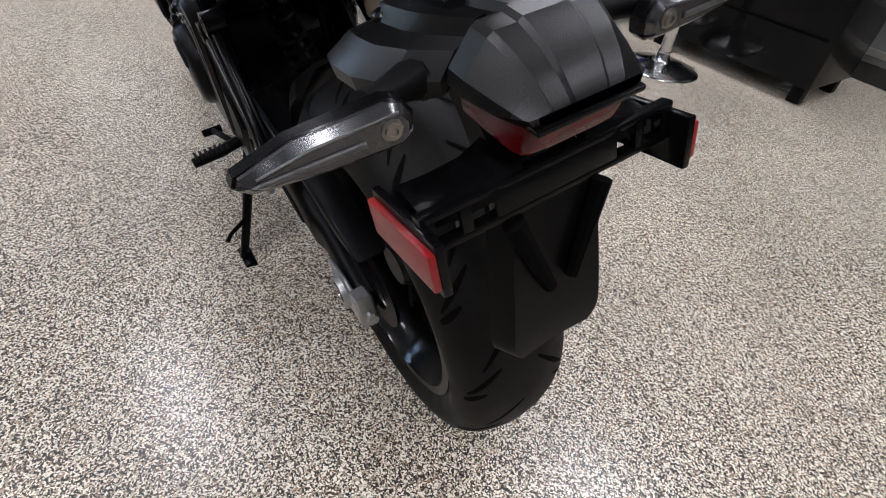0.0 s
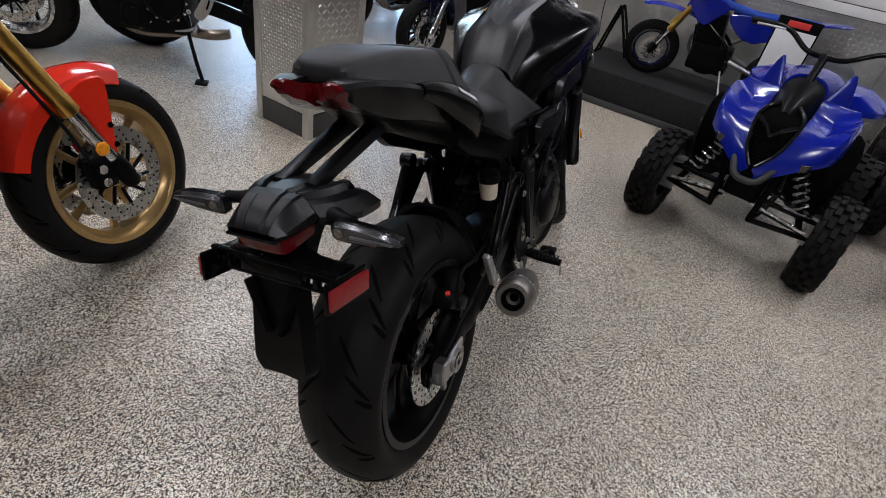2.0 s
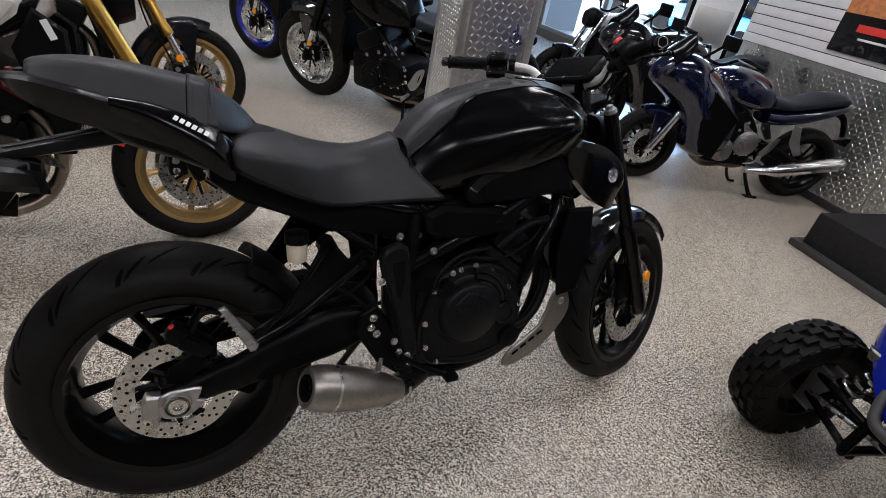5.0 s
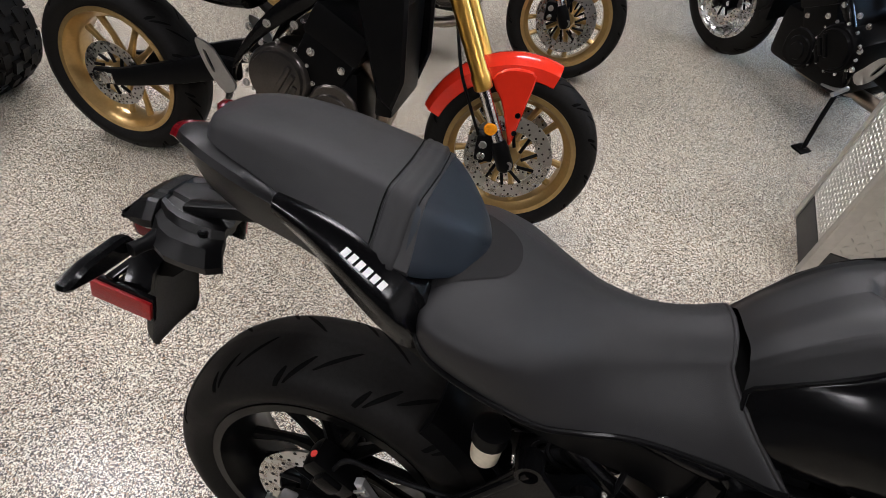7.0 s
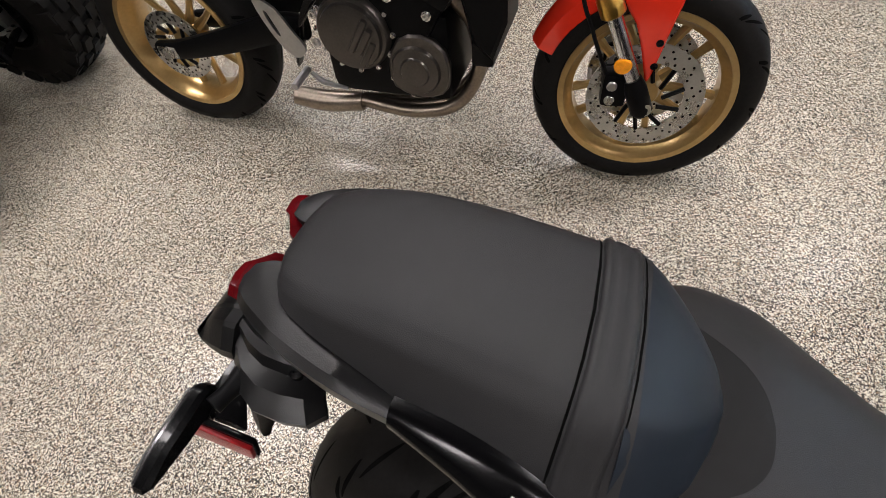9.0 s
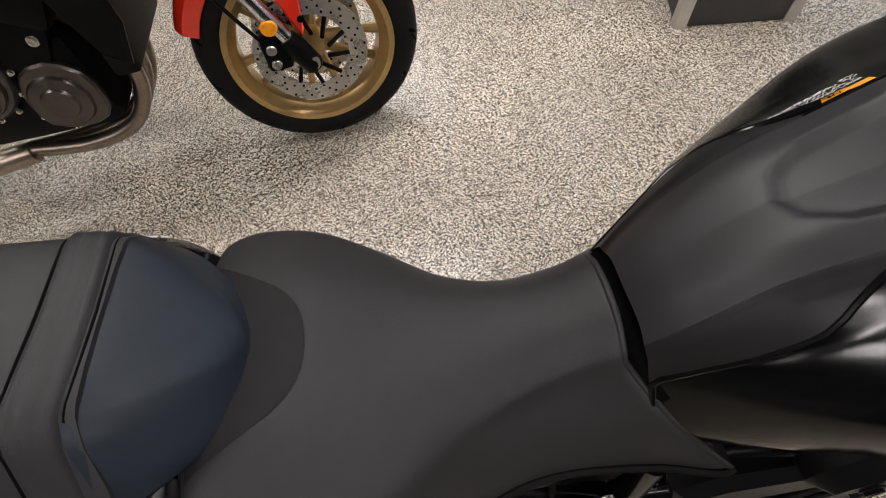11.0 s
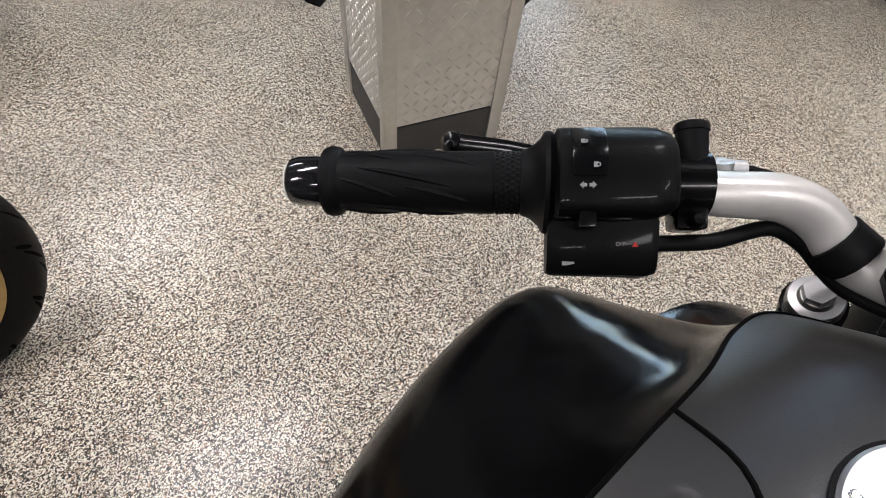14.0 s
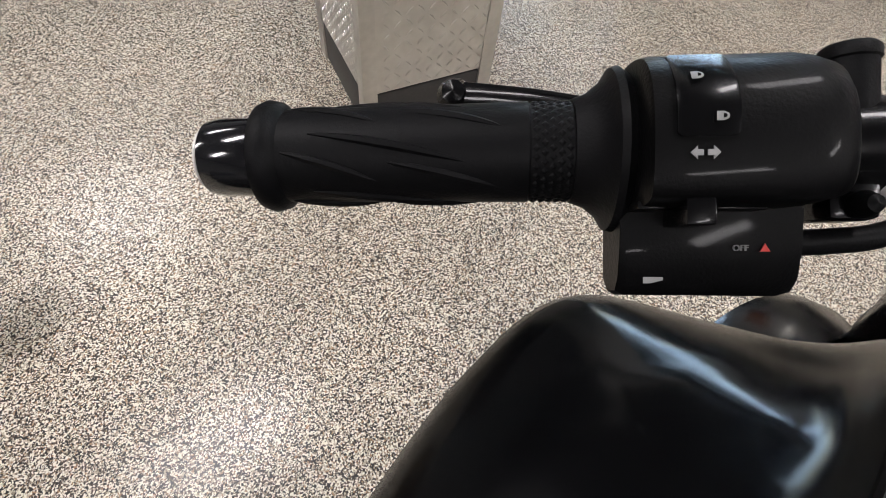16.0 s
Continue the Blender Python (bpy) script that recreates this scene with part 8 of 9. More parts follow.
def quad(m, label, paint, R=0.24, w=0.072, track=0.36, big=False):
    """Faces along +x, front axle at the origin."""
    COWL = Matrix.Translation((0.22, 0, 0.525)) @ Matrix.Diagonal((0.78, 0.98, 1.08, 1)) @ Matrix.Translation((-0.315, 0, -0.515))
    q = thing("quad_bike", m, label, "quad bike", "quad bikes")
    for s in (-1, 1):
        knob_tyre("front_tyre", q, (0, s * track, R), R, w, 0.135)
        knob_tyre("rear_tyre", q, (-1.00, s * (track - 0.02), R - 0.01), R - 0.01, w * 1.35, 0.125)
        for z, zz in ((0.24, 0.24), (0.33, 0.36)):
            for x in (-0.10, 0.10):
                bm = bmesh.new()
                tube(bm, [(x, s * 0.09, zz), (x * 0.2, s * (track - 0.07), z)], 0.014, 9)
                part("suspension_arm", bm, M_SATIN, q)
        bm = bmesh.new()
        block(bm, (-0.03, s * (track - 0.10), 0.20), (0.03, s * (track - 0.055), 0.36), 0.012)
        part("steering_knuckle", bm, M_ALU, q)
        bm = bmesh.new()
        tube(bm, [(0.02, s * (track - 0.12), 0.26), (-0.05, s * 0.13, 0.66)], 0.016, 10)
        shock = part("shock_body", bm, M_CAST, q)
        bm = bmesh.new()
        spring(bm, (0.012, s * (track - 0.135), 0.30), (-0.04, s * 0.145, 0.60), 0.031, 0.0065, 9)
        part("shock_spring", bm, M_STEEL, shock, "pale coil spring")
        bm = bmesh.new()
        tube(bm, [(0.03, s * 0.05, 0.30), (0.05, s * (track - 0.09), 0.27)], 0.008, 8)
        part("tie_rod", bm, M_STEEL, q)
        # front wing: from the nose tip outwards and up over the wheel
        bm = bmesh.new()
        rs = []
        for xi, yi, zi, xo, yo, zo, dr, bu in spline([(0.315, 0.010, 0.515, 0.300, 0.040, 0.490, 0.014, 0.0), (0.262, 0.068, 0.580, 0.240, 0.170, 0.575, 0.03, 0.012), (0.190, 0.095, 0.670, 0.135, 0.262, 0.690, 0.10, -0.012), (0.07, 0.10, 0.705, 0.01, 0.285, 0.740, 0.14, -0.035), (-0.06, 0.10, 0.72, -0.13, 0.295, 0.760, 0.15, -0.045), (-0.12, 0.10, 0.74, -0.20, 0.280, 0.760, 0.12, -0.04), (-0.22, 0.10, 0.78, -0.28, 0.26, 0.775, 0.08, 0.0), (-0.32, 0.11, 0.79, -0.37, 0.23, 0.73, 0.04, 0.0)], 5):
            xm, ym, zm = (xi + xo) / 2, (yi + yo) / 2, (zi + zo) / 2 + bu
            rs.append([(xi, s * yi, zi), (xm, s * ym, zm), (xo, s * yo, zo), (xo, s * (yo + 0.012), zo - 0.02), (xo, s * (yo + 0.006), zo - dr), (xo, s * (yo - 0.004), zo - dr), (xo, s * (yo - 0.010), zo - 0.022), (xm, s * ym, zm - 0.014), (xi, s * yi, zi - 0.014)])
        rings(bm, rs)
        part("front_wing", bm, paint, q, sharp=35, M=COWL)
        bm = bmesh.new()
        plate(bm, spline([(0.11, 0.64), (0.19, 0.78), (0.255, 0.905), (0.285, 0.93), (0.305, 0.85), (0.320, 0.66), (0.25, 0.585), (0.15, 0.585)], 2, True), 0.022, Matrix.Translation((0.02, 0, 0)) @ pose(0, 0, 0, 90, 0, 90) @ pose(0, 0, 0, -14, s * 24, 0) @ Matrix.Diagonal((s, 1, 1, 1)), 0.006)
        bmesh.ops.recalc_face_normals(bm, faces=bm.faces[:])
        part("wing_fin", bm, paint, q, M=COWL)
        bm = bmesh.new()
        plate(bm, spline([(0.14, 0.42), (0.17, 0.62), (0.25, 0.70), (0.35, 0.68), (0.37, 0.52), (0.33, 0.34), (0.20, 0.30)], 3, True), 0.016, Matrix.Translation((-0.17, 0, 0)) @ pose(0, 0, 0, 90, 0, 90) @ Matrix.Diagonal((s, 1, 1, 1)), 0.005)
        part("inner_guard", bm, M_PLASTIC, q, M=COWL)
        bm = bmesh.new()
        rs = []
        for x, y0, z0, y1, z1 in spline([(-0.70, 0.12, 0.78, 0.22, 0.72), (-0.80, 0.13, 0.80, 0.34, 0.73), (-0.96, 0.13, 0.81, 0.38, 0.74), (-1.14, 0.12, 0.80, 0.34, 0.71), (-1.20, 0.10, 0.77, 0.24, 0.68)], 4):
            rs.append([(x, s * y0, z0), (x, s * (y0 + y1) / 2, (z0 + z1) / 2 + 0.03), (x, s * y1, z1), (x, s * y1, z1 - 0.03), (x, s * (y0 + y1) / 2, (z0 + z1) / 2 + 0.015), (x, s * y0, z0 - 0.012)])
        rings(bm, rs)
        part("rear_wing", bm, paint, q)
        bm = bmesh.new()
        plate(bm, [(0.06, 0.030), (0.0, 0.016), (-0.05, -0.014), (-0.02, -0.024), (0.05, -0.004)], 0.03, Matrix.Translation((0.212, s * 0.165, 0.562)) @ pose(0, 0, 0, 90, 0, 90 - s * 30) @ Matrix.Diagonal((s, 1, 1, 1)), 0.006)
        part("headlamp", bm, M_CLEAR, q, M=COWL)
        bm = bmesh.new()
        tube(bm, [(0.318, s * 0.012, 0.520), (0.268, s * 0.066, 0.588), (0.196, s * 0.093, 0.678), (0.12, s * 0.088, 0.73), (0.08, s * 0.04, 0.765)], 0.009, 8, 4)
        part("grille_surround", bm, M_GLOSS, q, M=COWL)
        bm = bmesh.new()
        tube(bm, [(0.175, s * 0.085, 0.70), (0.215, s * 0.03, 0.672), (0.245, 0.0, 0.640)], [0.012, 0.009, 0.008], 8, 4)
        part("grille_bar", bm, M_GLOSS, q, M=COWL)
    # sunken grille between the wings, dark cowl behind it
    bm = bmesh.new()
    rings(bm, [[(x - 0.03, -w, z), (x, 0, z), (x - 0.03, w, z), (x - 0.10, w * 0.8, z - 0.02), (x - 0.10, -w * 0.8, z - 0.02)] for x, w, z in [(0.295, 0.012, 0.515), (0.262, 0.058, 0.585), (0.215, 0.084, 0.665), (0.14, 0.080, 0.730), (0.08, 0.045, 0.76)]])
    part("grille_backing", bm, M_GROOVE, q, M=COWL)
    bm = bmesh.new()
    for i in range(13):
        u = i / 12
        x, z, w = 0.293 - 0.10 * u ** 1.3, 0.53 + 0.165 * u, 0.012 + 0.066 * min(1, u * 1.3)
        n = int(w / 0.0085)
        for j in range(-n, n + 1):
            y = j * 0.0085 + 0.00425 * (i % 2)
            tube(bm, [(x - 0.03 * abs(y) / w + 0.002, y - 0.003, z), (x - 0.03 * abs(y) / w + 0.004, y, z + 0.004), (x - 0.03 * abs(y) / w + 0.002, y + 0.003, z)], 0.0016, 4)
    part("grille_mesh", bm, M_CAST, q, M=COWL)["kind"] = "stuff"
    bm = bmesh.new()
    loft_x(bm, [(-0.34, 0.10, 0.86, 0.70), (-0.18, 0.10, 0.84, 0.62), (-0.02, 0.085, 0.80, 0.52), (0.08, 0.06, 0.765, 0.48), (0.13, 0.04, 0.74, 0.50)], 18, 4, 2.6, 2.6)
    part("nose", bm, M_PLASTIC, q, M=COWL)
    bm = bmesh.new()
    block(bm, (-0.10, -0.09, 0.30), (0.06, 0.09, 0.60), 0.03)
    part("front_frame_box", bm, M_CAST, q)
    # bumper, frame
    bm = bmesh.new()
    tube(bm, [(0.02, -0.11, 0.58), (0.16, -0.095, 0.55), (0.22, -0.055, 0.475), (0.23, 0, 0.46), (0.22, 0.055, 0.475), (0.16, 0.095, 0.55), (0.02, 0.11, 0.58)], 0.016, 10, 5)
    part("front_bumper", bm, M_KICK, q)
    for s in (-1, 1):
        bm = bmesh.new()
        tube(bm, [(0.14, s * 0.10, 0.26), (-0.2, s * 0.12, 0.22), (-0.65, s * 0.13, 0.22), (-0.85, s * 0.12, 0.34)], 0.017, 10, 4)
        tube(bm, [(0.14, s * 0.10, 0.26), (0.0, s * 0.12, 0.62), (-0.3, s * 0.11, 0.74), (-0.8, s * 0.12, 0.72), (-1.1, s * 0.11, 0.74)], 0.016, 10, 4)
        part("frame_rail", bm, M_SATIN, q)
        bm = bmesh.new()
        block(bm, (-0.68, s * 0.16, 0.25), (-0.42, s * 0.34, 0.29), 0.012)
        part("foot_board", bm, M_CAST, q)
    bm = bmesh.new()
    block(bm, (-0.72, -0.13, 0.24), (-0.30, 0.13, 0.58), 0.04)
    part("engine", bm, M_CAST, q)
    bm = bmesh.new()
    loft_x(bm, [(-0.75, 0.10, 0.82, 0.66), (-0.6, 0.15, 0.88, 0.64), (-0.38, 0.15, 0.92, 0.68), (-0.22, 0.10, 0.90, 0.72)], 18, 4, 2.6, 3)
    part("tank_cover", bm, paint, q)
    bm = bmesh.new()
    loft_x(bm, [(-1.20, 0.09, 0.88, 0.80), (-0.98, 0.13, 0.88, 0.78), (-0.80, 0.12, 0.85, 0.74), (-0.66, 0.09, 0.86, 0.74)], 18, 4, 3, 3)
    part("seat", bm, M_VINYL2, q)
    bm = bmesh.new()
    tube(bm, [(-0.42, -0.38, 1.04), (-0.36, -0.22, 1.05), (-0.28, -0.09, 0.99), (-0.27, 0, 0.98), (-0.28, 0.09, 0.99), (-0.36, 0.22, 1.05), (-0.42, 0.38, 1.04)], 0.012, 10, 5)
    tube(bm, [(-0.10, 0, 0.75), (-0.27, 0, 0.98)], 0.02, 10)
    hb2 = part("handlebar", bm, M_SATIN, q)
    for s in (-1, 1):
        bm = bmesh.new()
        tube(bm, [(-0.385, s * 0.28, 1.046), (-0.425, s * 0.40, 1.04)], 0.018, 12)
        part("grip", bm, M_GRIP, hb2)
        bm = bmesh.new()
        tube(bm, [(-0.31, s * 0.22, 1.05), (-0.34, s * 0.36, 1.04)], 0.006, 8)
        part("lever", bm, M_ALU, hb2)
    return q


quad(Matrix.Translation((1.76, -0.77, 0)) @ pose(0, 0, 0, 0, 0, 164) @ Matrix.Scale(0.90, 4), "blue sport quad bike with knobby tyres facing the aisle", M_BLUEPAINT, track=0.43)
quad(Matrix.Translation((2.50, -1.88, 0)) @ pose(0, 0, 0, 0, 0, 168) @ Matrix.Scale(0.90, 4), "white sport quad bike standing next to the blue one", M_WHITEPAINT)
quad(Matrix.Translation((-2.17, 0.86, 0)) @ pose(0, 0, 0, 0, 0, 6), "black quad bike with large knobby tyres behind the row", M_SATIN, 0.30, 0.11, 0.36)

# ---- bar stools ----
for x, y in ((2.02, -1.80), (1.44, -1.87), (1.00, -1.98)):
    st = thing("bar_stool", pose(x, y, 0, 0, 0, 40 * x), "chrome pedestal bar stool with a round base", "stool", "bar stools")
    bm = bmesh.new()
    lathe(bm, [(0, 0), (0.19, 0), (0.195, 0.006), (0.185, 0.013), (0.12, 0.024), (0.05, 0.04), (0.036, 0.06), (0.034, 0.09), (0, 0.09)], 44)
    part("base", bm, M_CHROME, st)
    bm = bmesh.new()
    tube(bm, [(0, 0, 0.06), (0, 0, 0.42), (0, 0, 0.43), (0, 0, 0.78)], [0.030, 0.030, 0.022, 0.022], 18)
    part("column", bm, M_CHROME, st)
    bm = bmesh.new()
    tube(bm, [(0.03, 0, 0.30), (0.14, -0.06, 0.29), (0.19, 0, 0.29), (0.14, 0.06, 0.29), (0.03, 0, 0.30)], 0.010, 10, 6)
    part("foot_ring", bm, M_CHROME, st)
    bm = bmesh.new()
    lathe(bm, [(0, 0.77), (0.17, 0.77), (0.19, 0.79), (0.19, 0.83), (0.17, 0.85), (0, 0.855)], 32)
    part("seat", bm, M_VINYL2, st)

# ---- oil shelf ----
sh = thing("shelf_unit", pose(1.45, -2.38, 0, 0, 0, 3), "black shelf unit filled with oil bottles", "shelf")
bm = bmesh.new()
block(bm, (0, -0.40, 0.04), (0.03, 0, 1.5), 0.003)
part("side_panel", bm, M_SATIN, sh)
bm = bmesh.new()
block(bm, (0.95, -0.40, 0.04), (0.98, 0, 1.5), 0.003)
part("side_panel", bm, M_SATIN, sh)
bm = bmesh.new()
block(bm, (0.03, -0.40, 0.04), (0.95, -0.385, 1.5), 0.002)
part("back_panel", bm, M_SATIN, sh)
for i in range(4):
    bm = bmesh.new()
    block(bm, (0.03, -0.385, 0.08 + 0.36 * i), (0.95, -0.002, 0.105 + 0.36 * i), 0.003)
    part("shelf_board", bm, M_SATIN, sh)
for s in (0.05, 0.93):
    bm = bmesh.new()
    lathe(bm, [(0, -0.012), (0.03, -0.012), (0.034, 0), (0.03, 0.012), (0, 0.012)], 16, Matrix.Translation((s, -0.05, 0.034)) @ AXY)
    part("castor", bm, M_RUBBER, sh)


def bottle(m, mat, capm, label):
    b = thing("oil_bottle", m, label, "bottle", "oil bottles")
    bm = bmesh.new()
    rs = []
    for z, a, c in [(0, 0.046, 0.030), (0.006, 0.050, 0.033), (0.15, 0.050, 0.033), (0.19, 0.040, 0.029), (0.215, 0.018, 0.018), (0.235, 0.016, 0.016)]:
        rs.append([(a * math.copysign(abs(math.cos(t)) ** 0.6, math.cos(t)), c * math.copysign(abs(math.sin(t)) ** 0.6, math.sin(t)), z) for t in [2 * math.pi * i / 16 for i in range(16)]])
    rings(bm, rs)
    part("body", bm, mat, b)
    bm = bmesh.new()
    lathe(bm, [(0, 0.232), (0.019, 0.232), (0.019, 0.255), (0, 0.257)], 14)
    part("cap", bm, capm, b)
    bm = bmesh.new()
    block(bm, (-0.036, 0.0325, 0.05), (0.036, 0.0345, 0.12), 0.001)
    part("label", bm, M_WHITE, b)
    return b


blue_b = bottle(sh.matrix_world @ Matrix.Translation((0.10, -0.06, 0.105)), M_BLUEPAINT, M_PLASTIC, "blue plastic oil bottle on the shelf")
grey_b = bottle(sh.matrix_world @ Matrix.Translation((0.22, -0.06, 0.105)), M_TRIM, M_REDPRINT, "grey plastic oil bottle with red cap")
for row in range(3):
    for i in range(8):
        if row == 0 and i < 2:
            continue
        copy_thing(blue_b if (i // 3 + row) % 2 else grey_b, sh.matrix_world @ Matrix.Translation((0.10 + 0.113 * i, -0.06, 0.105 + 0.36 * row)))

# dark display cabinet with a poster, standing before the shelf
cab = thing("display_cabinet", pose(0.42, -2.30, 0, 0, 0, 2), "black display cabinet with a white poster on its side", "cabinet")
for lo, hi, nm in (((0, -0.45, 0.08), (0.90, 0, 0.98), "body"), ((-0.01, -0.46, 0.98), (0.91, 0.01, 1.01), "top_board")):
    bm = bmesh.new()
    block(bm, lo, hi, 0.008)
    part(nm, bm, M_SATIN, cab)
for x in (0.05, 0.85):
    for y in (-0.40, -0.05):
        bm = bmesh.new()
        block(bm, (x - 0.03, y - 0.03, 0), (x + 0.03, y + 0.03, 0.08), 0.006)
        part("foot", bm, M_CAST, cab)
for z in (0.30, 0.56, 0.82):
    bm = bmesh.new()
    block(bm, (0.03, 0.0, z - 0.006), (0.87, 0.006, z + 0.006), 0.002)
    part("drawer_joint", bm, M_GROOVE, cab)
bm = bmesh.new()
block(bm, (0.42, 0.0, 0.52), (0.80, 0.009, 0.96), 0.001)
pst = part("poster", bm, M_PAPER, cab, "white poster with small pictures")
for lo, hi, mt in (((0.46, 0.009, 0.74), (0.62, 0.0115, 0.90), M_TRIM), ((0.66, 0.009, 0.60), (0.77, 0.0115, 0.72), M_KICK), ((0.46, 0.009, 0.58), (0.60, 0.0115, 0.62), M_REDPRINT)):
    bm = bmesh.new()
    block(bm, lo, hi, 0.0005)
    part("print", bm, mt, pst)

# ---- service counter at the side ----
ct = thing("service_counter", pose(-2.2, -3.05, 0), "pale panelled counter with metal edge strips", "counter")
bm = bmesh.new()
block(bm, (0, -0.6, 0.1), (3.4, 0, 1.0), 0.01)
part("body", bm, M_WALL, ct)
bm = bmesh.new()
block(bm, (0, -0.55, 0.0), (3.4, -0.03, 0.1), 0.004)
part("plinth", bm, M_KICK, ct)
for z in (0.14, 0.36, 0.95):
    bm = bmesh.new()
    block(bm, (0, 0.0, z), (3.4, 0.012, z + 0.035), 0.003)
    part("edge_strip", bm, M_TRIM, ct)
bm = bmesh.new()
block(bm, (-0.03, -0.63, 1.0), (3.43, 0.04, 1.04), 0.006)
part("counter_top", bm, M_SATIN, ct)
pole = thing("display_pole", pose(0.60, -2.50, 0), "white upright display pole", "pole")
bm = bmesh.new()
tube(bm, [(0, 0, 0), (0, 0, 1.9)], 0.022, 14)
part("pole_tube", bm, M_WHITEPAINT, pole)
bm = bmesh.new()
lathe(bm, [(0, 0), (0.05, 0), (0.05, 0.008), (0.03, 0.012), (0, 0.012)], 20)
part("foot", bm, M_WHITEPAINT, pole)

# ---- wall display ----
def wall_poster(u, z0, z1, w, mat, label, kind="poster"):
    p = thing(kind, WALL_M @ Matrix.Translation((0.02, u, z0)), label, kind)
    bm = bmesh.new()
    block(bm, (-0.006, -w / 2, 0), (0.006, w / 2, z1 - z0), 0.002)
    part("sheet", bm, mat, p)
    return p


ps = wall_poster(0.62, 1.03, 1.90, 0.62, M_SUNSET, "tall poster with an orange desert print over a black band")
bm = bmesh.new()
block(bm, (-0.0085, -0.31, 0), (-0.0055, 0.31, 0.26), 0.001)
part("black_band", bm, M_GLOSS, ps)
bm = bmesh.new()
block(bm, (-0.0105, -0.22, 0.15), (-0.0085, 0.16, 0.20), 0.001)
part("red_wordmark", bm, M_REDPRINT, ps)
bm = bmesh.new()
block(bm, (-0.0105, -0.16, 0.10), (-0.0085, 0.12, 0.115), 0.001)
part("text_bar", bm, M_WHITE, ps)
bn = wall_poster(-0.42, 1.25, 1.86, 0.30, M_BLUECLOTH, "blue cloth banner hanging on the slat wall", "banner")
rs_ = thing("round_sign", WALL_M @ Matrix.Translation((0.018, -1.02, 1.52)), "round red, white and blue anniversary sign", "sign")
for r, t, mt, nm in ((0.20, 0.0, M_REDPRINT, "rim"), (0.165, 0.004, M_NAVY, "field"), (0.10, 0.008, M_WHITE, "centre"), (0.07, 0.012, M_REDPRINT, "middle")):
    bm = bmesh.new()
    lathe(bm, [(0, -0.004), (r, -0.004), (r, 0.004), (0, 0.004)], 44, Matrix.Translation((-t, 0, 0)) @ pose(0, 0, 0, 0, -90, 0))
    part(nm, bm, mt, rs_)
writing("wording", "ANNIVERSARY", 0.042, M_WHITE, rs_, Matrix.Translation((-0.014, 0, -0.132)) @ pose(0, 0, 0, 90, 0, -90), 0.85)
# dark shirt on a hanger
sr = thing("shirt", WALL_M @ Matrix.Translation((0.0, -1.42, 1.02)), "black short-sleeved shirt hanging on the slat wall", "shirt")
bm = bmesh.new()
rings(bm, [[(0.02 * math.sin(6 * y / w + z * 5) * 0.4 - t, y, z) for y in (-w, -w * 0.5, 0.0, w * 0.5, w)] + [(0.02, y, z) for y in (w, 0.0, -w)] for z, w, t in ((0.0, 0.20, 0.010), (0.2, 0.195, 0.020), (0.42, 0.20, 0.028), (0.52, 0.19, 0.026), (0.58, 0.10, 0.012))])
part("body", bm, M_CARPET, sr)
for s in (-1, 1):
    bm = bmesh.new()
    tube(bm, [(0.0, s * 0.16, 0.52), (0.0, s * 0.25, 0.40), (0.0, s * 0.285, 0.30)], [0.05, 0.055, 0.06], 12, 3, flat=0.4)
    part("sleeve", bm, M_CARPET, sr)
bm = bmesh.new()
tube(bm, [(0.0, 0, 0.57), (0.0, 0, 0.63), (0.02, 0, 0.65)], 0.004, 8, 3)
part("hanger_hook", bm, M_STEEL, sr)
# bright tube lamp hanging on the slats, with its cable
ld = thing("wall_light", WALL_M @ Matrix.Translation((-0.01, -0.12, 0.80)), "white tube light hung upright on the slat wall", "lamp")
bm = bmesh.new()
tube(bm, [(0, 0, 0.22), (0, 0, 0.95)], 0.018, 12)
part("tube", bm, M_TUBE, ld)
bm = bmesh.new()
tube(bm, [(0, 0, 0.22), (0.005, 0.0, 0.0), (0.01, -0.02, -0.3), (0.012, -0.05, -0.48)], 0.004, 7, 5)
part("cable", bm, M_GRIP, ld)
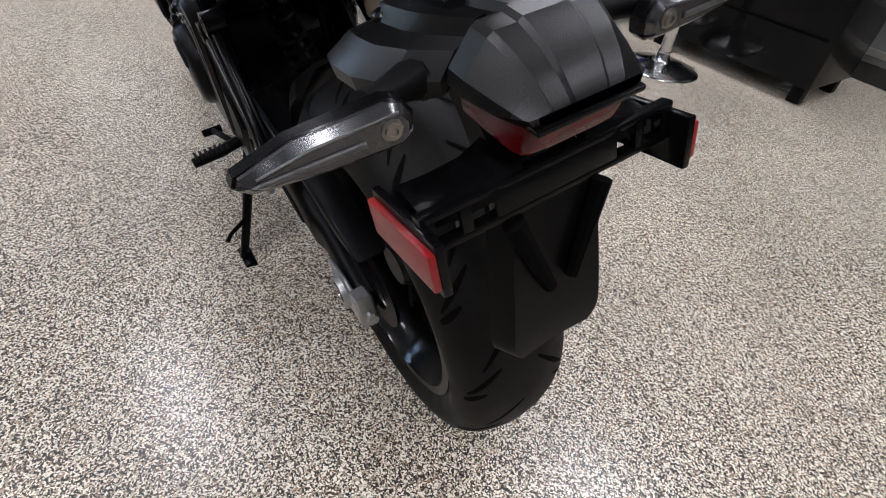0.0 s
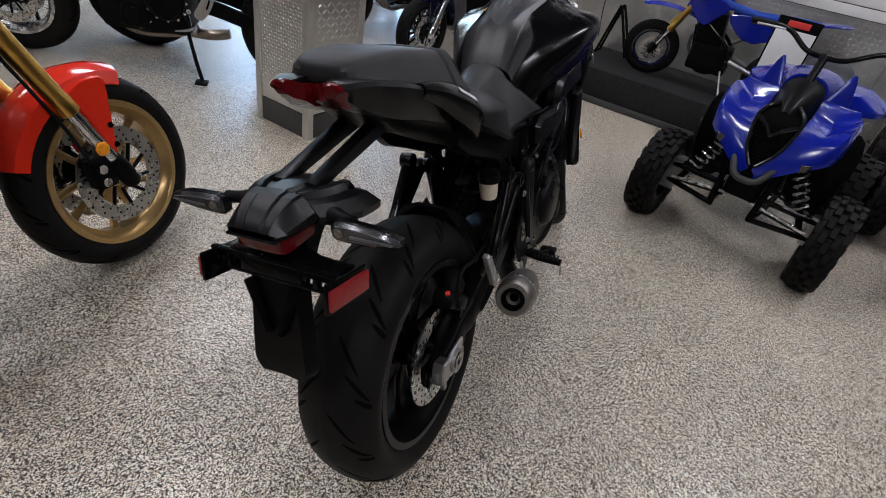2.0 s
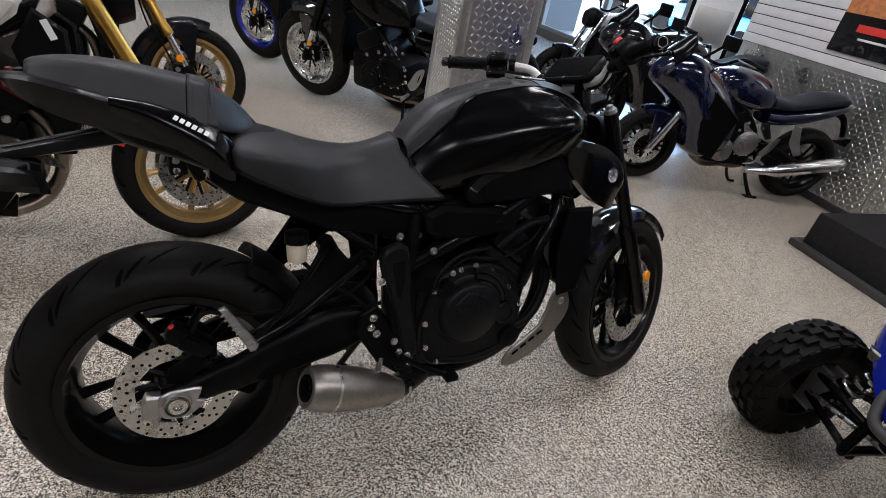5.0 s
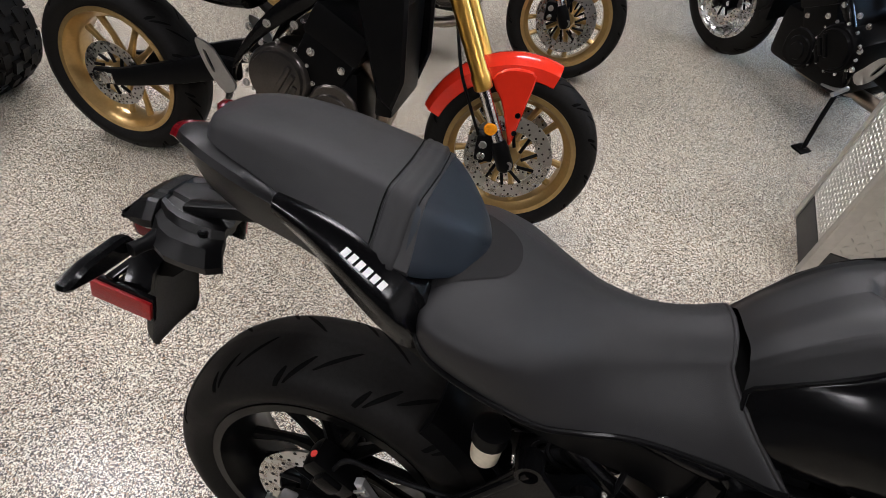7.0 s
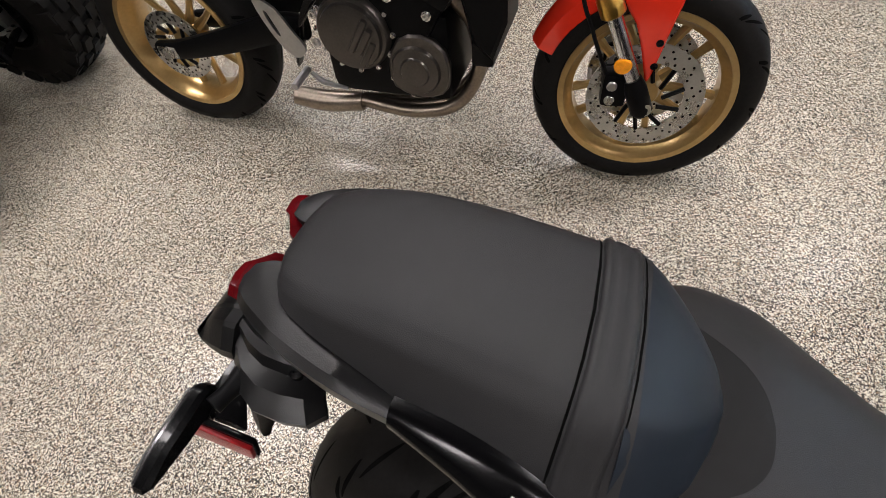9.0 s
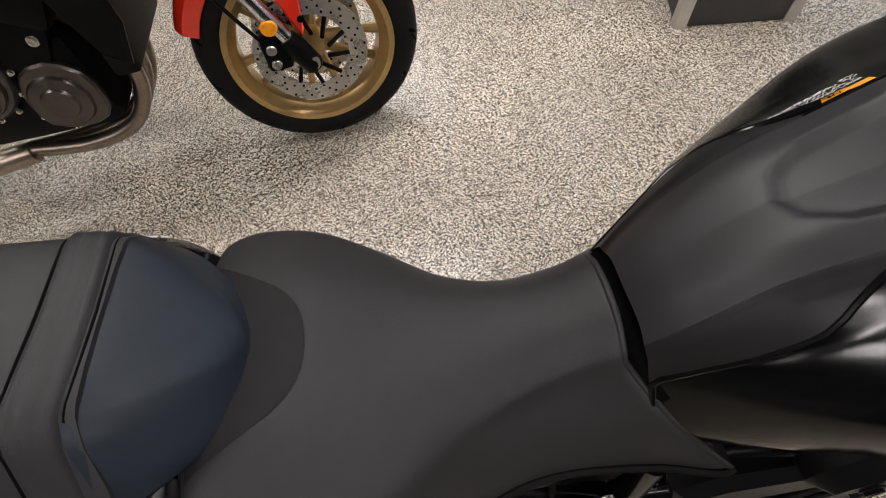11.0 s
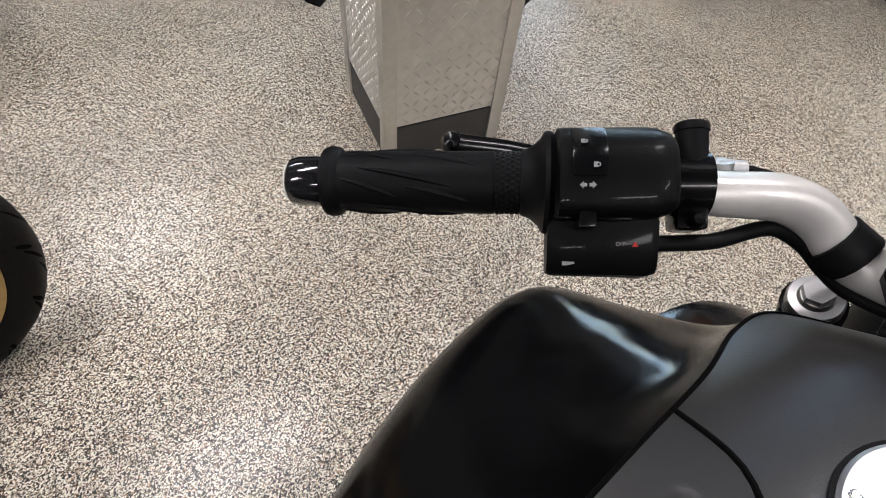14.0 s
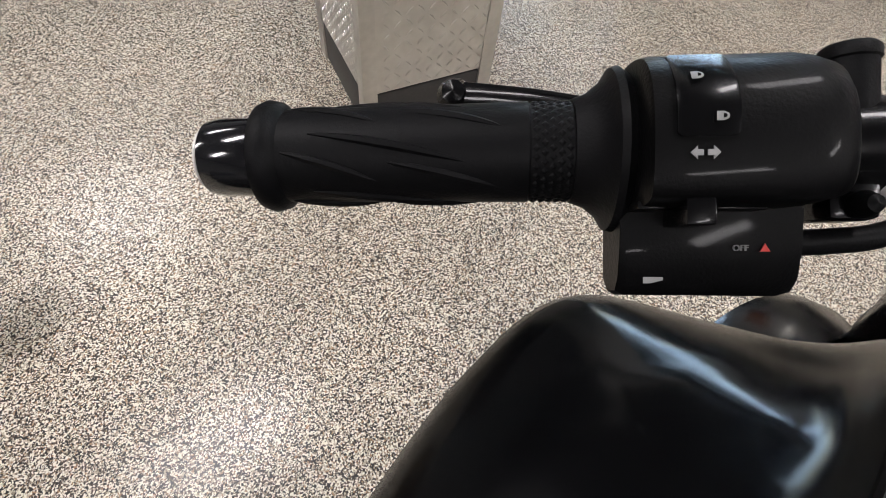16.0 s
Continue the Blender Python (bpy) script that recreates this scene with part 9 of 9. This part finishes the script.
# price board by the window
sb = thing("info_stand", pose(4.86, 2.86, 0, 0, 0, 124), "black information stand with a printed sheet", "stand")
bm = bmesh.new()
block(bm, (-0.24, -0.02, 0.55), (0.24, 0.02, 1.42), 0.006)
part("board", bm, M_SATIN, sb)
bm = bmesh.new()
block(bm, (-0.20, 0.02, 0.62), (0.20, 0.026, 1.24), 0.002)
part("sheet", bm, M_PAPER, sb)
bm = bmesh.new()
block(bm, (-0.17, 0.026, 0.76), (0.17, 0.029, 1.10), 0.002)
part("picture", bm, M_TRIM, sb)
bm = bmesh.new()
block(bm, (-0.15, 0.02, 1.28), (0.15, 0.026, 1.34), 0.002)
part("red_wordmark", bm, M_REDPRINT, sb)
bm = bmesh.new()
tube(bm, [(0, 0, 0.02), (0, 0, 0.6)], 0.02, 12)
lathe(bm, [(0, 0), (0.2, 0), (0.2, 0.015), (0, 0.02)], 28)
part("foot", bm, M_SATIN, sb)
# wheel chock frame at the end of the platform
ch = thing("wheel_chock", PLAT @ Matrix.Translation((0.60, -0.14, 0.25)), "black tubular wheel chock on the platform", "chock")
for s in (-1, 1):
    bm = bmesh.new()
    tube(bm, [(0.05 * s, 0.10, 0), (0.045 * s, 0.02, 0.34), (0.045 * s, -0.01, 0.36), (0.05 * s, -0.16, 0.02)], 0.011, 9, 4)
    part("rail", bm, M_SATIN, ch)

# price card on a thin stand behind the blue quad
ps = thing("price_stand", pose(3.02, -0.84, 0, 0, 0, 172), "thin black stand holding a blank white price card", "stand")
bm = bmesh.new()
tube(bm, [(0, 0, 0.01), (0, 0, 0.62)], 0.010, 10)
lathe(bm, [(0, 0), (0.11, 0), (0.11, 0.008), (0.02, 0.014), (0, 0.014)], 24)
part("post", bm, M_SATIN, ps)
bm = bmesh.new()
block(bm, (-0.004, -0.118, 0.60), (0.004, 0.118, 0.92), 0.002)
part("holder", bm, M_SATIN, ps)
bm = bmesh.new()
block(bm, (0.004, -0.108, 0.612), (0.007, 0.108, 0.855), 0.001)
part("price_card", bm, M_PAPER, ps, "blank white price card")
bm = bmesh.new()
block(bm, (0.004, -0.060, 0.870), (0.007, 0.060, 0.905), 0.001)
part("header_strip", bm, M_REDPRINT, ps)
